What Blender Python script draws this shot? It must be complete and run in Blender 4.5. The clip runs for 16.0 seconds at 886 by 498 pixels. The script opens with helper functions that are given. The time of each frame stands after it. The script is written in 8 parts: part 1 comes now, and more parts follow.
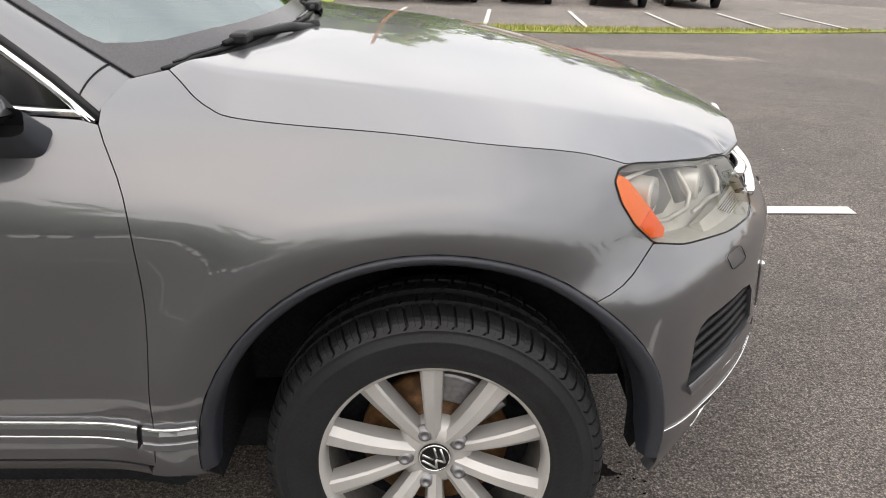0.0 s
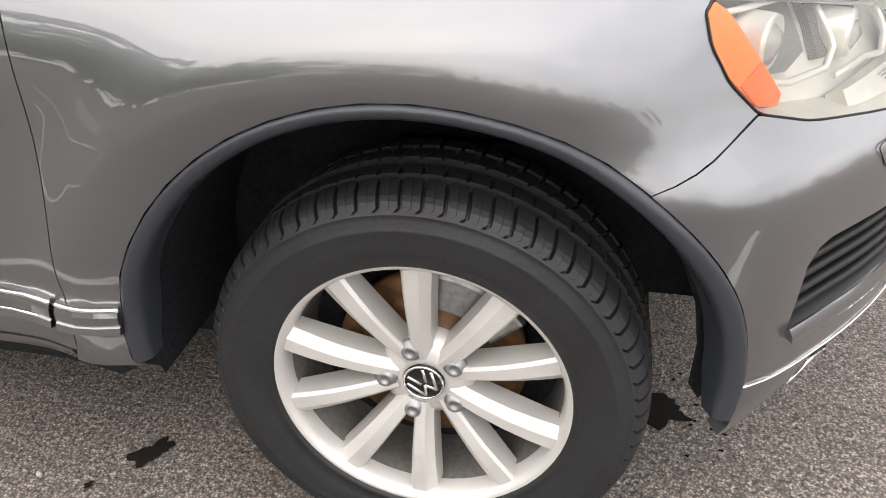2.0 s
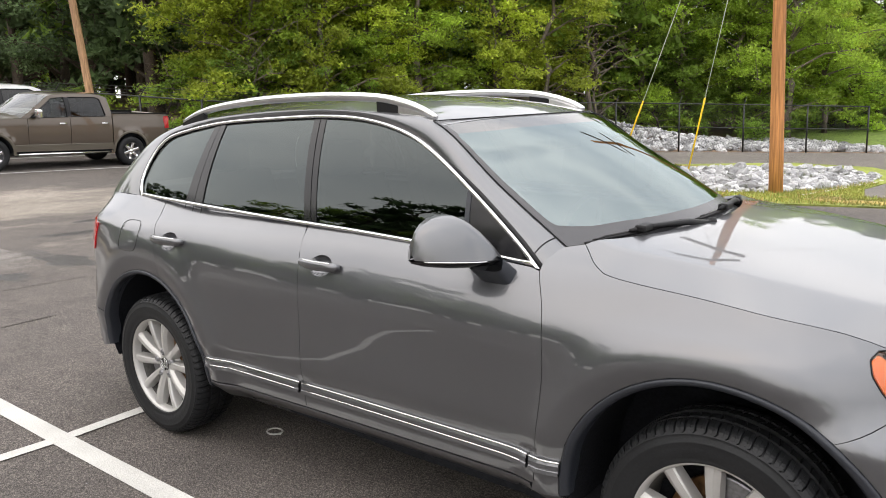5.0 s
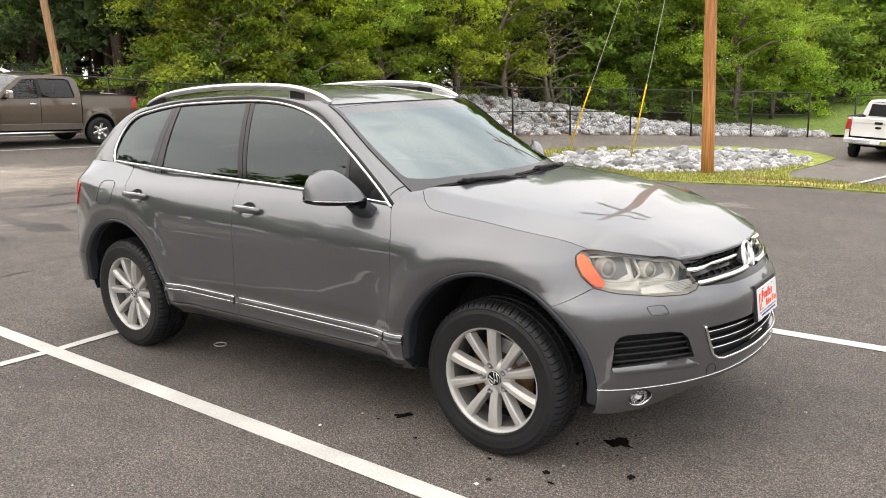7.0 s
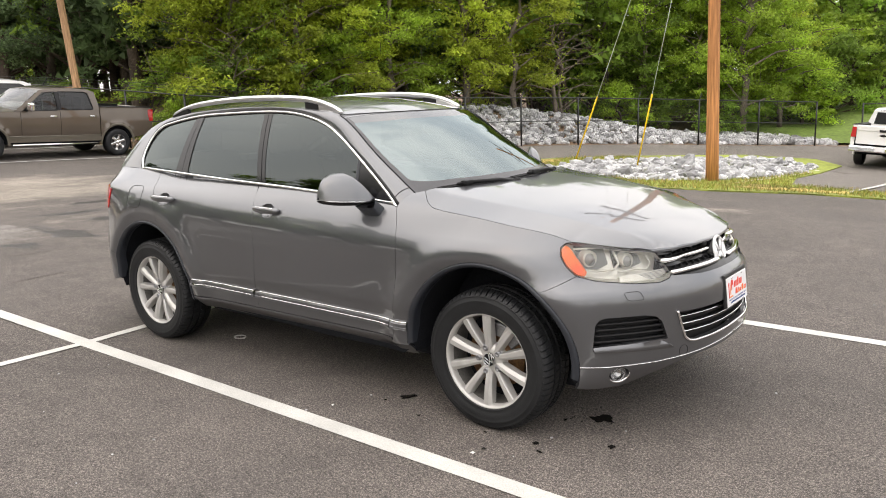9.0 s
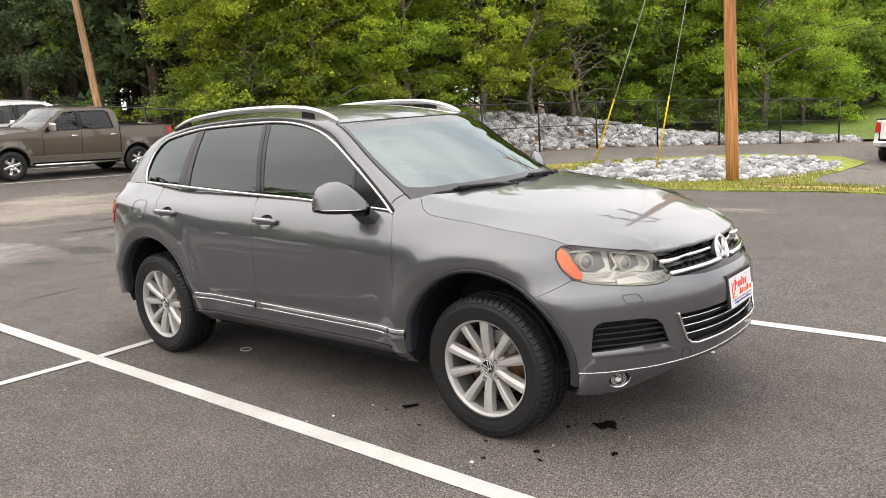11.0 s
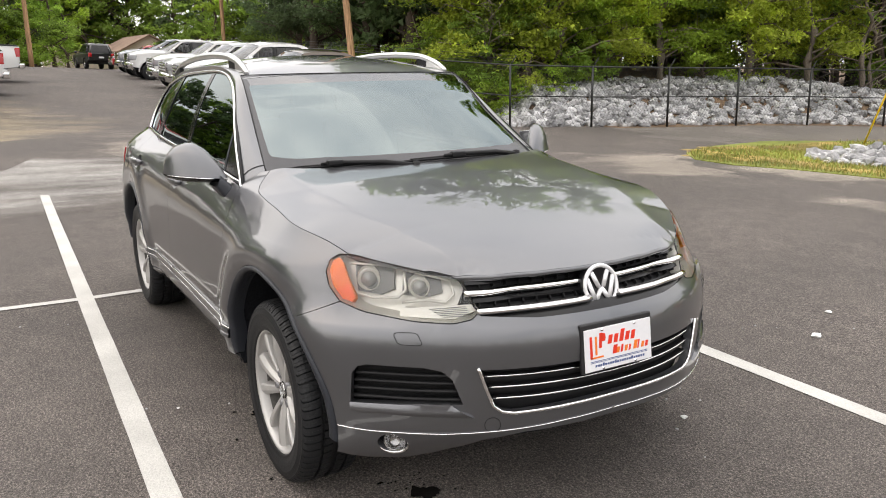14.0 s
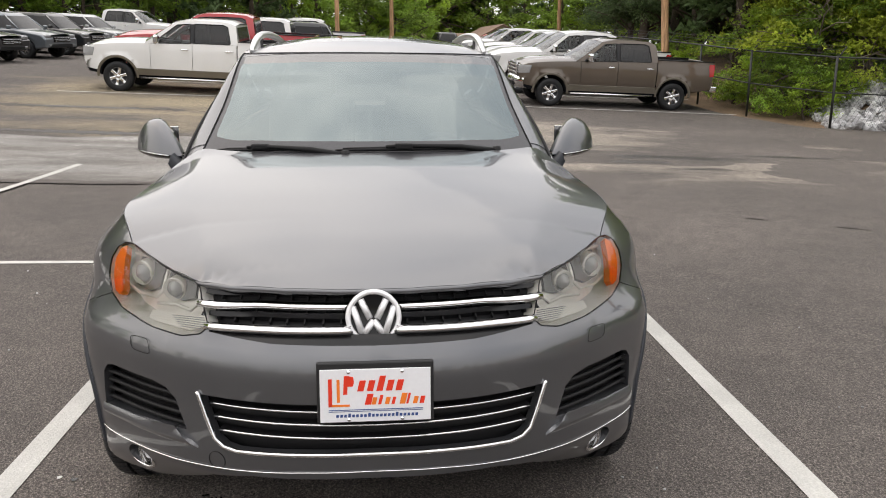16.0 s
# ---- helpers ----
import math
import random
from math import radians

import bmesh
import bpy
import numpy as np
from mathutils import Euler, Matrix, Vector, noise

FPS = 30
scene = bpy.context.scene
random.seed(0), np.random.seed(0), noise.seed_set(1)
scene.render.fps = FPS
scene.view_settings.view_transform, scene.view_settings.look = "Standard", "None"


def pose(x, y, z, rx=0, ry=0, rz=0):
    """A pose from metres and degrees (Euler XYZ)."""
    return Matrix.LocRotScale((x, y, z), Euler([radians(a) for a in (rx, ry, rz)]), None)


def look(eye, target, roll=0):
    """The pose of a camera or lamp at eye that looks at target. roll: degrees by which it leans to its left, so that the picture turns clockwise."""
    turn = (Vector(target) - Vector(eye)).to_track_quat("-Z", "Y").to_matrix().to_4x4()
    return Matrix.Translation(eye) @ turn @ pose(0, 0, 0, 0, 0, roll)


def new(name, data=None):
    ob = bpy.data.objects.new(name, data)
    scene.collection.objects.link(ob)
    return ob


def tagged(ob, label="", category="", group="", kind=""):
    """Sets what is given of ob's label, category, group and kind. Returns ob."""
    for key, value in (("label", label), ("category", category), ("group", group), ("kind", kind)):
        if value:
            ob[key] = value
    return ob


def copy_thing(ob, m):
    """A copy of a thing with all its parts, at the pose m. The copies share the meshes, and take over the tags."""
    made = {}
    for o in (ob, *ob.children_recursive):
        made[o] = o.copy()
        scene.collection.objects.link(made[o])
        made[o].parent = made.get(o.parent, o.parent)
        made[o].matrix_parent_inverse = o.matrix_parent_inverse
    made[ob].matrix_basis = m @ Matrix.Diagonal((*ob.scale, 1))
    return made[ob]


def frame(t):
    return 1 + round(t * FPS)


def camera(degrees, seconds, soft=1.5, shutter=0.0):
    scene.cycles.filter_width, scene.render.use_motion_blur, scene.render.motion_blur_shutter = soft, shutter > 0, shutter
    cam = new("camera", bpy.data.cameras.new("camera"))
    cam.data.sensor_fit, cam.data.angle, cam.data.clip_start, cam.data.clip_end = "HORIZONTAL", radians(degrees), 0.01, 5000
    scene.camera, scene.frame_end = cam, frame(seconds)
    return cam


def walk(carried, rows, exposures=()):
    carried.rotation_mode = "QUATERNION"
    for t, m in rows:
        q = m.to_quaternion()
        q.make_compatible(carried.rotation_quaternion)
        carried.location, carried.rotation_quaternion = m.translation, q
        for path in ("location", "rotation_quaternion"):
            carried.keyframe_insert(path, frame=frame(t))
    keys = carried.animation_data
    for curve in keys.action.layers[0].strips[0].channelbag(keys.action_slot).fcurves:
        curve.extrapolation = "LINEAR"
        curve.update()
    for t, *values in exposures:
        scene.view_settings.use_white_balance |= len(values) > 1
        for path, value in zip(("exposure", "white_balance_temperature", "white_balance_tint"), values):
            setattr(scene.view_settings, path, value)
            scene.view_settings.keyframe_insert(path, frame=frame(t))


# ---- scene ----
cam = camera(58.4, 16.0, 1.0)
PATH = [
    (0, (0.037, -2.318, 1.454), (0.021, -0.476, 0.675), -0.8),
    (0.5, (0.181, -2.16, 1.375), (0.051, -0.364, 0.505), 0.2),
    (1, (0.201, -1.993, 1.28), (-0.043, -0.252, 0.326), 0.7),
    (1.5, (0.207, -1.889, 1.194), (-0.095, -0.209, 0.152), 1.1),
    (2, (0.246, -1.88, 1.234), (-0.111, -0.211, 0.192), -1.1),
    (2.3, (0.292, -1.891, 1.428), (-0.117, -0.235, 0.4), -3.1),
    (2.5, (0.334, -2.005, 1.472), (-0.138, -0.239, 0.66), -2.9),
    (2.7, (0.367, -2.067, 1.532), (-0.212, -0.282, 0.84), -2.8),
    (3, (0.399, -2.144, 1.594), (-0.367, -0.376, 1.057), -2.6),
    (3.5, (0.392, -2.288, 1.624), (-0.633, -0.618, 1.226), -2.1),
    (4, (0.435, -2.579, 1.643), (-0.773, -1.026, 1.285), -2.2),
    (4.2, (0.475, -2.691, 1.648), (-0.776, -1.172, 1.287), -2.2),
    (6.3, (1.522, -3.483, 1.669), (0.313, -1.94, 1.276), -1.1),
    (6.5, (1.655, -3.553, 1.656), (0.456, -2.003, 1.258), -1.2),
    (7, (1.895, -3.758, 1.686), (0.711, -2.199, 1.277), -1.5),
    (7.5, (2.055, -3.966, 1.681), (0.875, -2.406, 1.265), -1.7),
    (8, (2.145, -4.052, 1.684), (0.961, -2.495, 1.27), -1.7),
    (8.5, (2.183, -4.067, 1.697), (0.989, -2.514, 1.295), -1.8),
    (9, (2.192, -4.057, 1.689), (0.983, -2.511, 1.306), -1.8),
    (9.2, (2.19, -4.053, 1.681), (0.973, -2.511, 1.306), -1.7),
    (11.3, (2.32, -3.849, 1.652), (1.055, -2.343, 1.291), -3.8),
    (11.5, (2.369, -3.725, 1.641), (1.091, -2.231, 1.274), -3.6),
    (12, (2.457, -3.46, 1.623), (1.128, -2.016, 1.241), -2.9),
    (12.5, (2.514, -3.103, 1.632), (1.102, -1.743, 1.235), -2.2),
    (13, (2.665, -2.676, 1.625), (1.155, -1.431, 1.215), -1.6),
    (13.5, (2.753, -2.251, 1.602), (1.147, -1.137, 1.175), -1.2),
    (14, (2.895, -1.817, 1.599), (1.203, -0.847, 1.159), -0.8),
    (14.5, (2.993, -1.37, 1.592), (1.221, -0.561, 1.139), -0.3),
    (15, (3.005, -0.932, 1.584), (1.159, -0.313, 1.128), 0.1),
    (15.5, (3.044, -0.443, 1.585), (1.14, -0.038, 1.129), 0.3),
    (15.8, (3.015, -0.176, 1.558), (1.086, 0.094, 1.105), 0.2),
    (16, (2.96, -0.001, 1.549), (1.021, 0.177, 1.09), 0.3),
]

EXPOSURE = [(0.0, 0.40, 7250, 13), (1.0, 0.72, 7250, 13), (1.5, 1.14, 7250, 13), (2.0, 1.22, 7250, 13), (2.5, 0.66, 7100, 13), (3.0, 0.12, 7100, 9), (3.5, 0.18, 7000, 9), (4.2, 0.36, 6950, 11), (6.3, 0.50, 7350, 13), (12.5, 0.47, 7350, 13), (15.0, 0.14, 7250, 13), (16.0, 0.02, 7250, 13)]
walk(cam, [(t, look(eye, target, roll)) for t, eye, target, roll in PATH], EXPOSURE)

# ---- light: bright overcast sky with a weak, wide sun ----
world = bpy.data.worlds.new("overcast_sky")
scene.world = world
world.use_nodes = True
wn, wl = world.node_tree.nodes, world.node_tree.links
wn.clear()
sky = wn.new("ShaderNodeTexSky")
sky.sky_type, sky.sun_disc, sky.sun_elevation, sky.sun_rotation = "NISHITA", False, radians(48), radians(200)
sky.dust_density, sky.air_density = 3.0, 1.2
coord, noise_w, ramp_w, mix_w, back_w, out_w = (wn.new("ShaderNode" + k) for k in ("TexCoord", "TexNoise", "ValToRGB", "MixRGB", "Background", "OutputWorld"))
map_w = wn.new("ShaderNodeMapping")
map_w.inputs["Scale"].default_value = (1.0, 1.0, 1.7)
noise_w.inputs["Scale"].default_value, noise_w.inputs["Detail"].default_value, noise_w.inputs["Roughness"].default_value = 2.3, 4.0, 0.5
ramp_w.color_ramp.elements[0].position, ramp_w.color_ramp.elements[0].color = 0.34, (8.2, 8.9, 10.0, 1)
ramp_w.color_ramp.elements[1].position, ramp_w.color_ramp.elements[1].color = 0.68, (13.0, 13.4, 14.0, 1)
mix_w.inputs["Fac"].default_value = 0.85
back_w.inputs["Strength"].default_value = 0.15
wl.new(coord.outputs["Generated"], map_w.inputs["Vector"])
wl.new(map_w.outputs["Vector"], noise_w.inputs["Vector"])
wl.new(noise_w.outputs["Fac"], ramp_w.inputs["Fac"])
wl.new(sky.outputs["Color"], mix_w.inputs["Color1"])
wl.new(ramp_w.outputs["Color"], mix_w.inputs["Color2"])
split_w, lum_w, dim_w = wn.new("ShaderNodeSeparateXYZ"), wn.new("ShaderNodeMapRange"), wn.new("ShaderNodeVectorMath")
lum_w.inputs["To Min"].default_value, lum_w.inputs["To Max"].default_value = 0.66, 1.26  # an overcast sky is brightest overhead
dim_w.operation = "SCALE"
wl.new(coord.outputs["Generated"], split_w.inputs[0])
wl.new(split_w.outputs["Z"], lum_w.inputs["Value"])
wl.new(mix_w.outputs["Color"], dim_w.inputs[0])
wl.new(lum_w.outputs[0], dim_w.inputs["Scale"])
wl.new(dim_w.outputs[0], back_w.inputs["Color"])
wl.new(back_w.outputs["Background"], out_w.inputs["Surface"])
sun = new("sun", bpy.data.lights.new("sun", "SUN"))
sun.data.energy, sun.data.angle, sun.data.color = 0.6, radians(120), (1.0, 0.96, 0.9)
sun.matrix_world = look((-4, -11, 13), (0, 0, 0))

# ---- materials ----
def material(name, color, rough=0.6, metal=0.0, coat=0.0, grain=0.0, grain_scale=80.0, patch=0.0, patch_scale=3.0, bump=0.0, bump_scale=None, spec=0.5, island=0.0, piece=0.0, rough_var=0.0):
    """Principled surface with variation at two scales: grain and patches, and a fine relief."""
    m = bpy.data.materials.new(name)
    m.use_nodes = True
    n, l = m.node_tree.nodes, m.node_tree.links
    b = n["Principled BSDF"]
    b.inputs["Roughness"].default_value, b.inputs["Metallic"].default_value = rough, metal
    b.inputs["Specular IOR Level"].default_value = spec
    b.inputs["Coat Weight"].default_value, b.inputs["Coat Roughness"].default_value = coat, 0.03
    rgb = n.new("ShaderNodeRGB")
    rgb.outputs[0].default_value = (*color, 1)
    last = rgb.outputs[0]
    tc = n.new("ShaderNodeTexCoord")

    def vary(fac, amount):
        nonlocal last
        scale = n.new("ShaderNodeMapRange")
        scale.inputs["To Min"].default_value, scale.inputs["To Max"].default_value = 1 - amount, 1 + amount
        l.new(fac, scale.inputs["Value"])
        mul = n.new("ShaderNodeVectorMath")
        mul.operation = "SCALE"
        l.new(last, mul.inputs[0])
        l.new(scale.outputs[0], mul.inputs["Scale"])
        last = mul.outputs[0]
        return scale

    def tex(scale, detail=4.0):
        t = n.new("ShaderNodeTexNoise")
        t.inputs["Scale"].default_value, t.inputs["Detail"].default_value = scale, detail
        l.new(tc.outputs["Object"], t.inputs["Vector"])
        return t

    if grain:
        t = tex(grain_scale)
        s = vary(t.outputs["Fac"], grain)
        s.inputs["From Min"].default_value, s.inputs["From Max"].default_value = 0.3, 0.7
    if patch:
        t = tex(patch_scale, 5.0)
        s = vary(t.outputs["Fac"], patch)
        s.inputs["From Min"].default_value, s.inputs["From Max"].default_value = 0.35, 0.65
        if rough_var:
            r = n.new("ShaderNodeMapRange")
            r.inputs["From Min"].default_value, r.inputs["From Max"].default_value = 0.35, 0.65
            r.inputs["To Min"].default_value, r.inputs["To Max"].default_value = rough - rough_var, rough + rough_var
            l.new(t.outputs["Fac"], r.inputs["Value"])
            l.new(r.outputs[0], b.inputs["Roughness"])
    if island:
        g = n.new("ShaderNodeNewGeometry")
        vary(g.outputs["Random Per Island"], island)
    if piece:
        g = n.new("ShaderNodeObjectInfo")
        vary(g.outputs["Random"], piece)
    l.new(last, b.inputs["Base Color"])
    if bump:
        t = tex(bump_scale or grain_scale, 3.0)
        bp = n.new("ShaderNodeBump")
        bp.inputs["Strength"].default_value, bp.inputs["Distance"].default_value = bump, 0.01
        l.new(t.outputs["Fac"], bp.inputs["Height"])
        l.new(bp.outputs[0], b.inputs["Normal"])
    return m


def glass(name, tint, rough=0.0, ior=1.5, gloss=(1, 1, 1)):
    """A thin pane: it mirrors by its angle and lets tinted light through."""
    m = bpy.data.materials.new(name)
    m.use_nodes = True
    n, l = m.node_tree.nodes, m.node_tree.links
    n.remove(n["Principled BSDF"])
    fr, gl, tr, mx = (n.new("ShaderNode" + k) for k in ("Fresnel", "BsdfGlossy", "BsdfTransparent", "MixShader"))
    fr.inputs["IOR"].default_value = ior
    gl.inputs["Roughness"].default_value = rough
    gl.inputs["Color"].default_value = (*gloss, 1)
    tr.inputs["Color"].default_value = (*tint, 1)
    l.new(fr.outputs[0], mx.inputs[0])
    l.new(tr.outputs[0], mx.inputs[1])
    l.new(gl.outputs[0], mx.inputs[2])
    l.new(mx.outputs[0], n["Material Output"].inputs["Surface"])
    return m


def car_paint(name, color, metal=0.7, rough=0.30):
    m = material(name, color, rough, metal, 1.0, 0.05, 900.0, 0.04, 1.3, spec=0.5)
    m.node_tree.nodes["Principled BSDF"].inputs["Coat Roughness"].default_value = 0.02
    return m


PAINT = car_paint("grey_metallic_paint", (0.112, 0.115, 0.124), rough=0.32)
PAINT.node_tree.nodes["Principled BSDF"].inputs["Coat IOR"].default_value = 1.66
CHROME = material("chrome", (0.82, 0.82, 0.82), 0.08, 1.0, grain=0.03, grain_scale=30)
SATIN = material("satin_aluminium", (0.72, 0.72, 0.72), 0.28, 1.0, grain=0.05, grain_scale=60)
BLACK = material("black_plastic", (0.010, 0.010, 0.011), 0.5, grain=0.2, grain_scale=300, bump=0.1, spec=0.25)
GLOSSBLACK = material("gloss_black", (0.008, 0.008, 0.009), 0.15, spec=0.35, grain=0.1, grain_scale=50)
CLADDING = material("grey_black_plastic", (0.022, 0.025, 0.032), 0.40, spec=0.42, grain=0.15, grain_scale=500, bump=0.15)
LINER = material("wheel_liner", (0.015, 0.016, 0.019), 0.95, spec=0.08, grain=0.3, grain_scale=90, bump=0.4)
RUBBER = material("tyre_rubber", (0.0115, 0.0122, 0.0135), 0.52, spec=0.32, grain=0.18, grain_scale=120, patch=0.2, patch_scale=7, bump=0.12)
RIM = material("silver_alloy", (0.49, 0.48, 0.465), 0.5, 0.5, coat=0.25, grain=0.04, grain_scale=600, patch=0.06, patch_scale=8)
DUSTY = material("dusty_barrel", (0.13, 0.125, 0.118), 0.6, 0.3, grain=0.2, grain_scale=90)
RUST = material("rusty_disc", (0.17, 0.085, 0.035), 0.55, 0.4, grain=0.4, grain_scale=60, patch=0.3, patch_scale=20)
STEEL = material("brake_steel", (0.25, 0.25, 0.26), 0.45, 0.8, grain=0.2, grain_scale=90)
TINT = glass("tinted_glass", (0.05, 0.055, 0.055), ior=1.62, gloss=(0.90, 1.0, 1.0))
SCREEN = glass("windscreen_glass", (0.16, 0.18, 0.18), ior=2.65, gloss=(0.84, 0.97, 0.99))
CLEAR = glass("lens_plastic", (0.93, 0.93, 0.92), ior=1.46)
AMBER = material("amber_reflector", (0.90, 0.195, 0.018), 0.25, coat=0.3, grain=0.12, grain_scale=220)
REDLENS = material("red_lens", (0.45, 0.012, 0.015), 0.2, coat=0.8, grain=0.15, grain_scale=200)
BEIGE = material("headlamp_reflector", (0.71, 0.695, 0.64), 0.28, 0.35, grain=0.06, grain_scale=40)
INTERIOR = material("dark_interior", (0.020, 0.020, 0.021), 0.8, grain=0.2, grain_scale=60)
PLATE_WHITE = material("plate_white", (0.78, 0.78, 0.80), 0.4, coat=0.3, grain=0.02, grain_scale=90)
PLATE_RED = material("plate_red", (0.75, 0.035, 0.01), 0.4, grain=0.05, grain_scale=120)
PLATE_ORANGE = material("plate_orange", (0.85, 0.20, 0.02), 0.4, grain=0.05, grain_scale=120)
PLATE_BLUE = material("plate_blue", (0.03, 0.07, 0.22), 0.4, grain=0.05, grain_scale=120)


def asphalt_material(name, color, stain=1.0):
    """Asphalt: stones at centimetre scale, wide stains, drier and wetter stretches."""
    m = material(name, color, 0.88, grain=0.65, grain_scale=95, patch=0.16, patch_scale=0.55, bump=1.0, bump_scale=120, rough_var=0.06)
    n, l = m.node_tree.nodes, m.node_tree.links
    b = n["Principled BSDF"]
    src = b.inputs["Base Color"].links[0].from_socket
    tc = n.new("ShaderNodeTexCoord")
    vor = n.new("ShaderNodeTexVoronoi")
    vor.inputs["Scale"].default_value = 170
    l.new(tc.outputs["Object"], vor.inputs["Vector"])
    ramp = n.new("ShaderNodeMapRange")
    ramp.inputs["From Min"].default_value, ramp.inputs["From Max"].default_value = 0.0, 0.6
    ramp.inputs["To Min"].default_value, ramp.inputs["To Max"].default_value = 1.6, 0.40
    l.new(vor.outputs["Distance"], ramp.inputs["Value"])
    mul = n.new("ShaderNodeVectorMath")
    mul.operation = "SCALE"
    l.new(src, mul.inputs[0])
    l.new(ramp.outputs[0], mul.inputs["Scale"])
    last = mul.outputs[0]
    for scale, lo, hi, detail in ((46.0, 0.80, 1.22, 2.0), (5.0, 0.88, 1.12, 6.0), (0.22, 0.90, 1.10, 5.0)):
        nz, rng_n, more = n.new("ShaderNodeTexNoise"), n.new("ShaderNodeMapRange"), n.new("ShaderNodeVectorMath")
        nz.inputs["Scale"].default_value, nz.inputs["Detail"].default_value = scale, detail
        rng_n.inputs["From Min"].default_value, rng_n.inputs["From Max"].default_value = 0.32, 0.68
        rng_n.inputs["To Min"].default_value, rng_n.inputs["To Max"].default_value = lo, hi
        more.operation = "SCALE"
        l.new(tc.outputs["Object"], nz.inputs["Vector"]), l.new(nz.outputs["Fac"], rng_n.inputs["Value"])
        l.new(last, more.inputs[0]), l.new(rng_n.outputs[0], more.inputs["Scale"])
        last = more.outputs[0]
    l.new(last, b.inputs["Base Color"])
    return m


def stained_asphalt(name, over, rough=None, strength=1.0, stretch=(1.0, 0.45, 1.0), reach=(0.13, 0.38), bias=0.12, cover=(0.40, 0.62)):
    """Asphalt with a soft-edged, streaky second colour that thins out towards the rim of its patch."""
    m = asphalt_material(name, BASE_ASPHALT)
    n, l = m.node_tree.nodes, m.node_tree.links
    src = [q for q in n if q.type == "RGB"][0]
    goes = [k.to_socket for k in src.outputs[0].links]
    tc, mp, nz = n.new("ShaderNodeTexCoord"), n.new("ShaderNodeMapping"), n.new("ShaderNodeTexNoise")
    mp.inputs["Scale"].default_value = stretch
    nz.inputs["Scale"].default_value, nz.inputs["Detail"].default_value, nz.inputs["Roughness"].default_value = 1.1, 6.0, 0.62
    l.new(tc.outputs["Object"], mp.inputs["Vector"]), l.new(mp.outputs[0], nz.inputs["Vector"])
    dist = n.new("ShaderNodeVectorMath")
    dist.operation = "DISTANCE"
    dist.inputs[1].default_value = (0.5, 0.5, 0.5)
    flat = n.new("ShaderNodeMapping")
    flat.inputs["Scale"].default_value, flat.inputs["Location"].default_value = (1, 1, 0), (0, 0, 0.5)
    l.new(tc.outputs["Generated"], flat.inputs["Vector"]), l.new(flat.outputs[0], dist.inputs[0])
    rim, add, cut = n.new("ShaderNodeMapRange"), n.new("ShaderNodeMath"), n.new("ShaderNodeMapRange")
    rim.inputs["From Min"].default_value, rim.inputs["From Max"].default_value = reach
    rim.inputs["To Min"].default_value, rim.inputs["To Max"].default_value = bias, -0.38
    l.new(dist.outputs["Value"], rim.inputs["Value"])
    l.new(nz.outputs["Fac"], add.inputs[0]), l.new(rim.outputs[0], add.inputs[1])
    cut.inputs["From Min"].default_value, cut.inputs["From Max"].default_value, cut.inputs["To Max"].default_value = *cover, strength
    l.new(add.outputs[0], cut.inputs["Value"])
    mix = n.new("ShaderNodeMixRGB")
    mix.inputs["Color2"].default_value = (*over, 1)
    l.new(cut.outputs[0], mix.inputs["Fac"]), l.new(src.outputs[0], mix.inputs["Color1"])
    for g in goes:
        l.new(mix.outputs[0], g)
    if rough is not None:
        b = n["Principled BSDF"]
        rm = n.new("ShaderNodeMapRange")
        rm.inputs["To Min"].default_value, rm.inputs["To Max"].default_value = 0.88, rough
        l.new(cut.outputs[0], rm.inputs["Value"]), l.new(rm.outputs[0], b.inputs["Roughness"])
    return m


BASE_ASPHALT = (0.172, 0.149, 0.134)
ASPHALT = asphalt_material("asphalt", (0.172, 0.149, 0.134))
ROADASPHALT = asphalt_material("old_asphalt", (0.255, 0.228, 0.203))
LINEPAINT = material("line_paint", (0.54, 0.53, 0.50), 0.8, grain=0.14, grain_scale=140, patch=0.10, patch_scale=2.5, bump=0.5, bump_scale=160)
SOIL = material("soil_and_litter", (0.19, 0.125, 0.078), 0.95, grain=0.4, grain_scale=14, patch=0.3, patch_scale=0.5, bump=0.6)
MEADOW = material("meadow_grass", (0.130, 0.190, 0.034), 0.85, grain=0.35, grain_scale=7, patch=0.3, patch_scale=0.3, bump=0.5)
GRASS = material("grass", (0.185, 0.215, 0.036), 0.85, grain=0.35, grain_scale=9, patch=0.35, patch_scale=0.45, bump=0.5, island=0.3)
DRYGRASS = material("dry_grass", (0.36, 0.265, 0.085), 0.9, grain=0.35, grain_scale=9, patch=0.3, patch_scale=0.8, island=0.3)
ROCK = material("limestone", (0.38, 0.38, 0.385), 0.85, grain=0.3, grain_scale=14, patch=0.2, patch_scale=2, bump=0.7, bump_scale=22, piece=0.45, island=0.0)
ROCKS = material("limestone_heap", (0.38, 0.38, 0.385), 0.85, grain=0.3, grain_scale=14, patch=0.2, patch_scale=2, bump=0.7, bump_scale=22, island=0.5)
ISLANDWOOD = material("orange_pole_wood", (0.47, 0.205, 0.075), 0.8, grain=0.45, grain_scale=16, patch=0.25, patch_scale=1.5, bump=0.5)
POLEWOOD = material("pole_wood", (0.40, 0.235, 0.125), 0.8, grain=0.45, grain_scale=16, patch=0.25, patch_scale=1.5, bump=0.5)
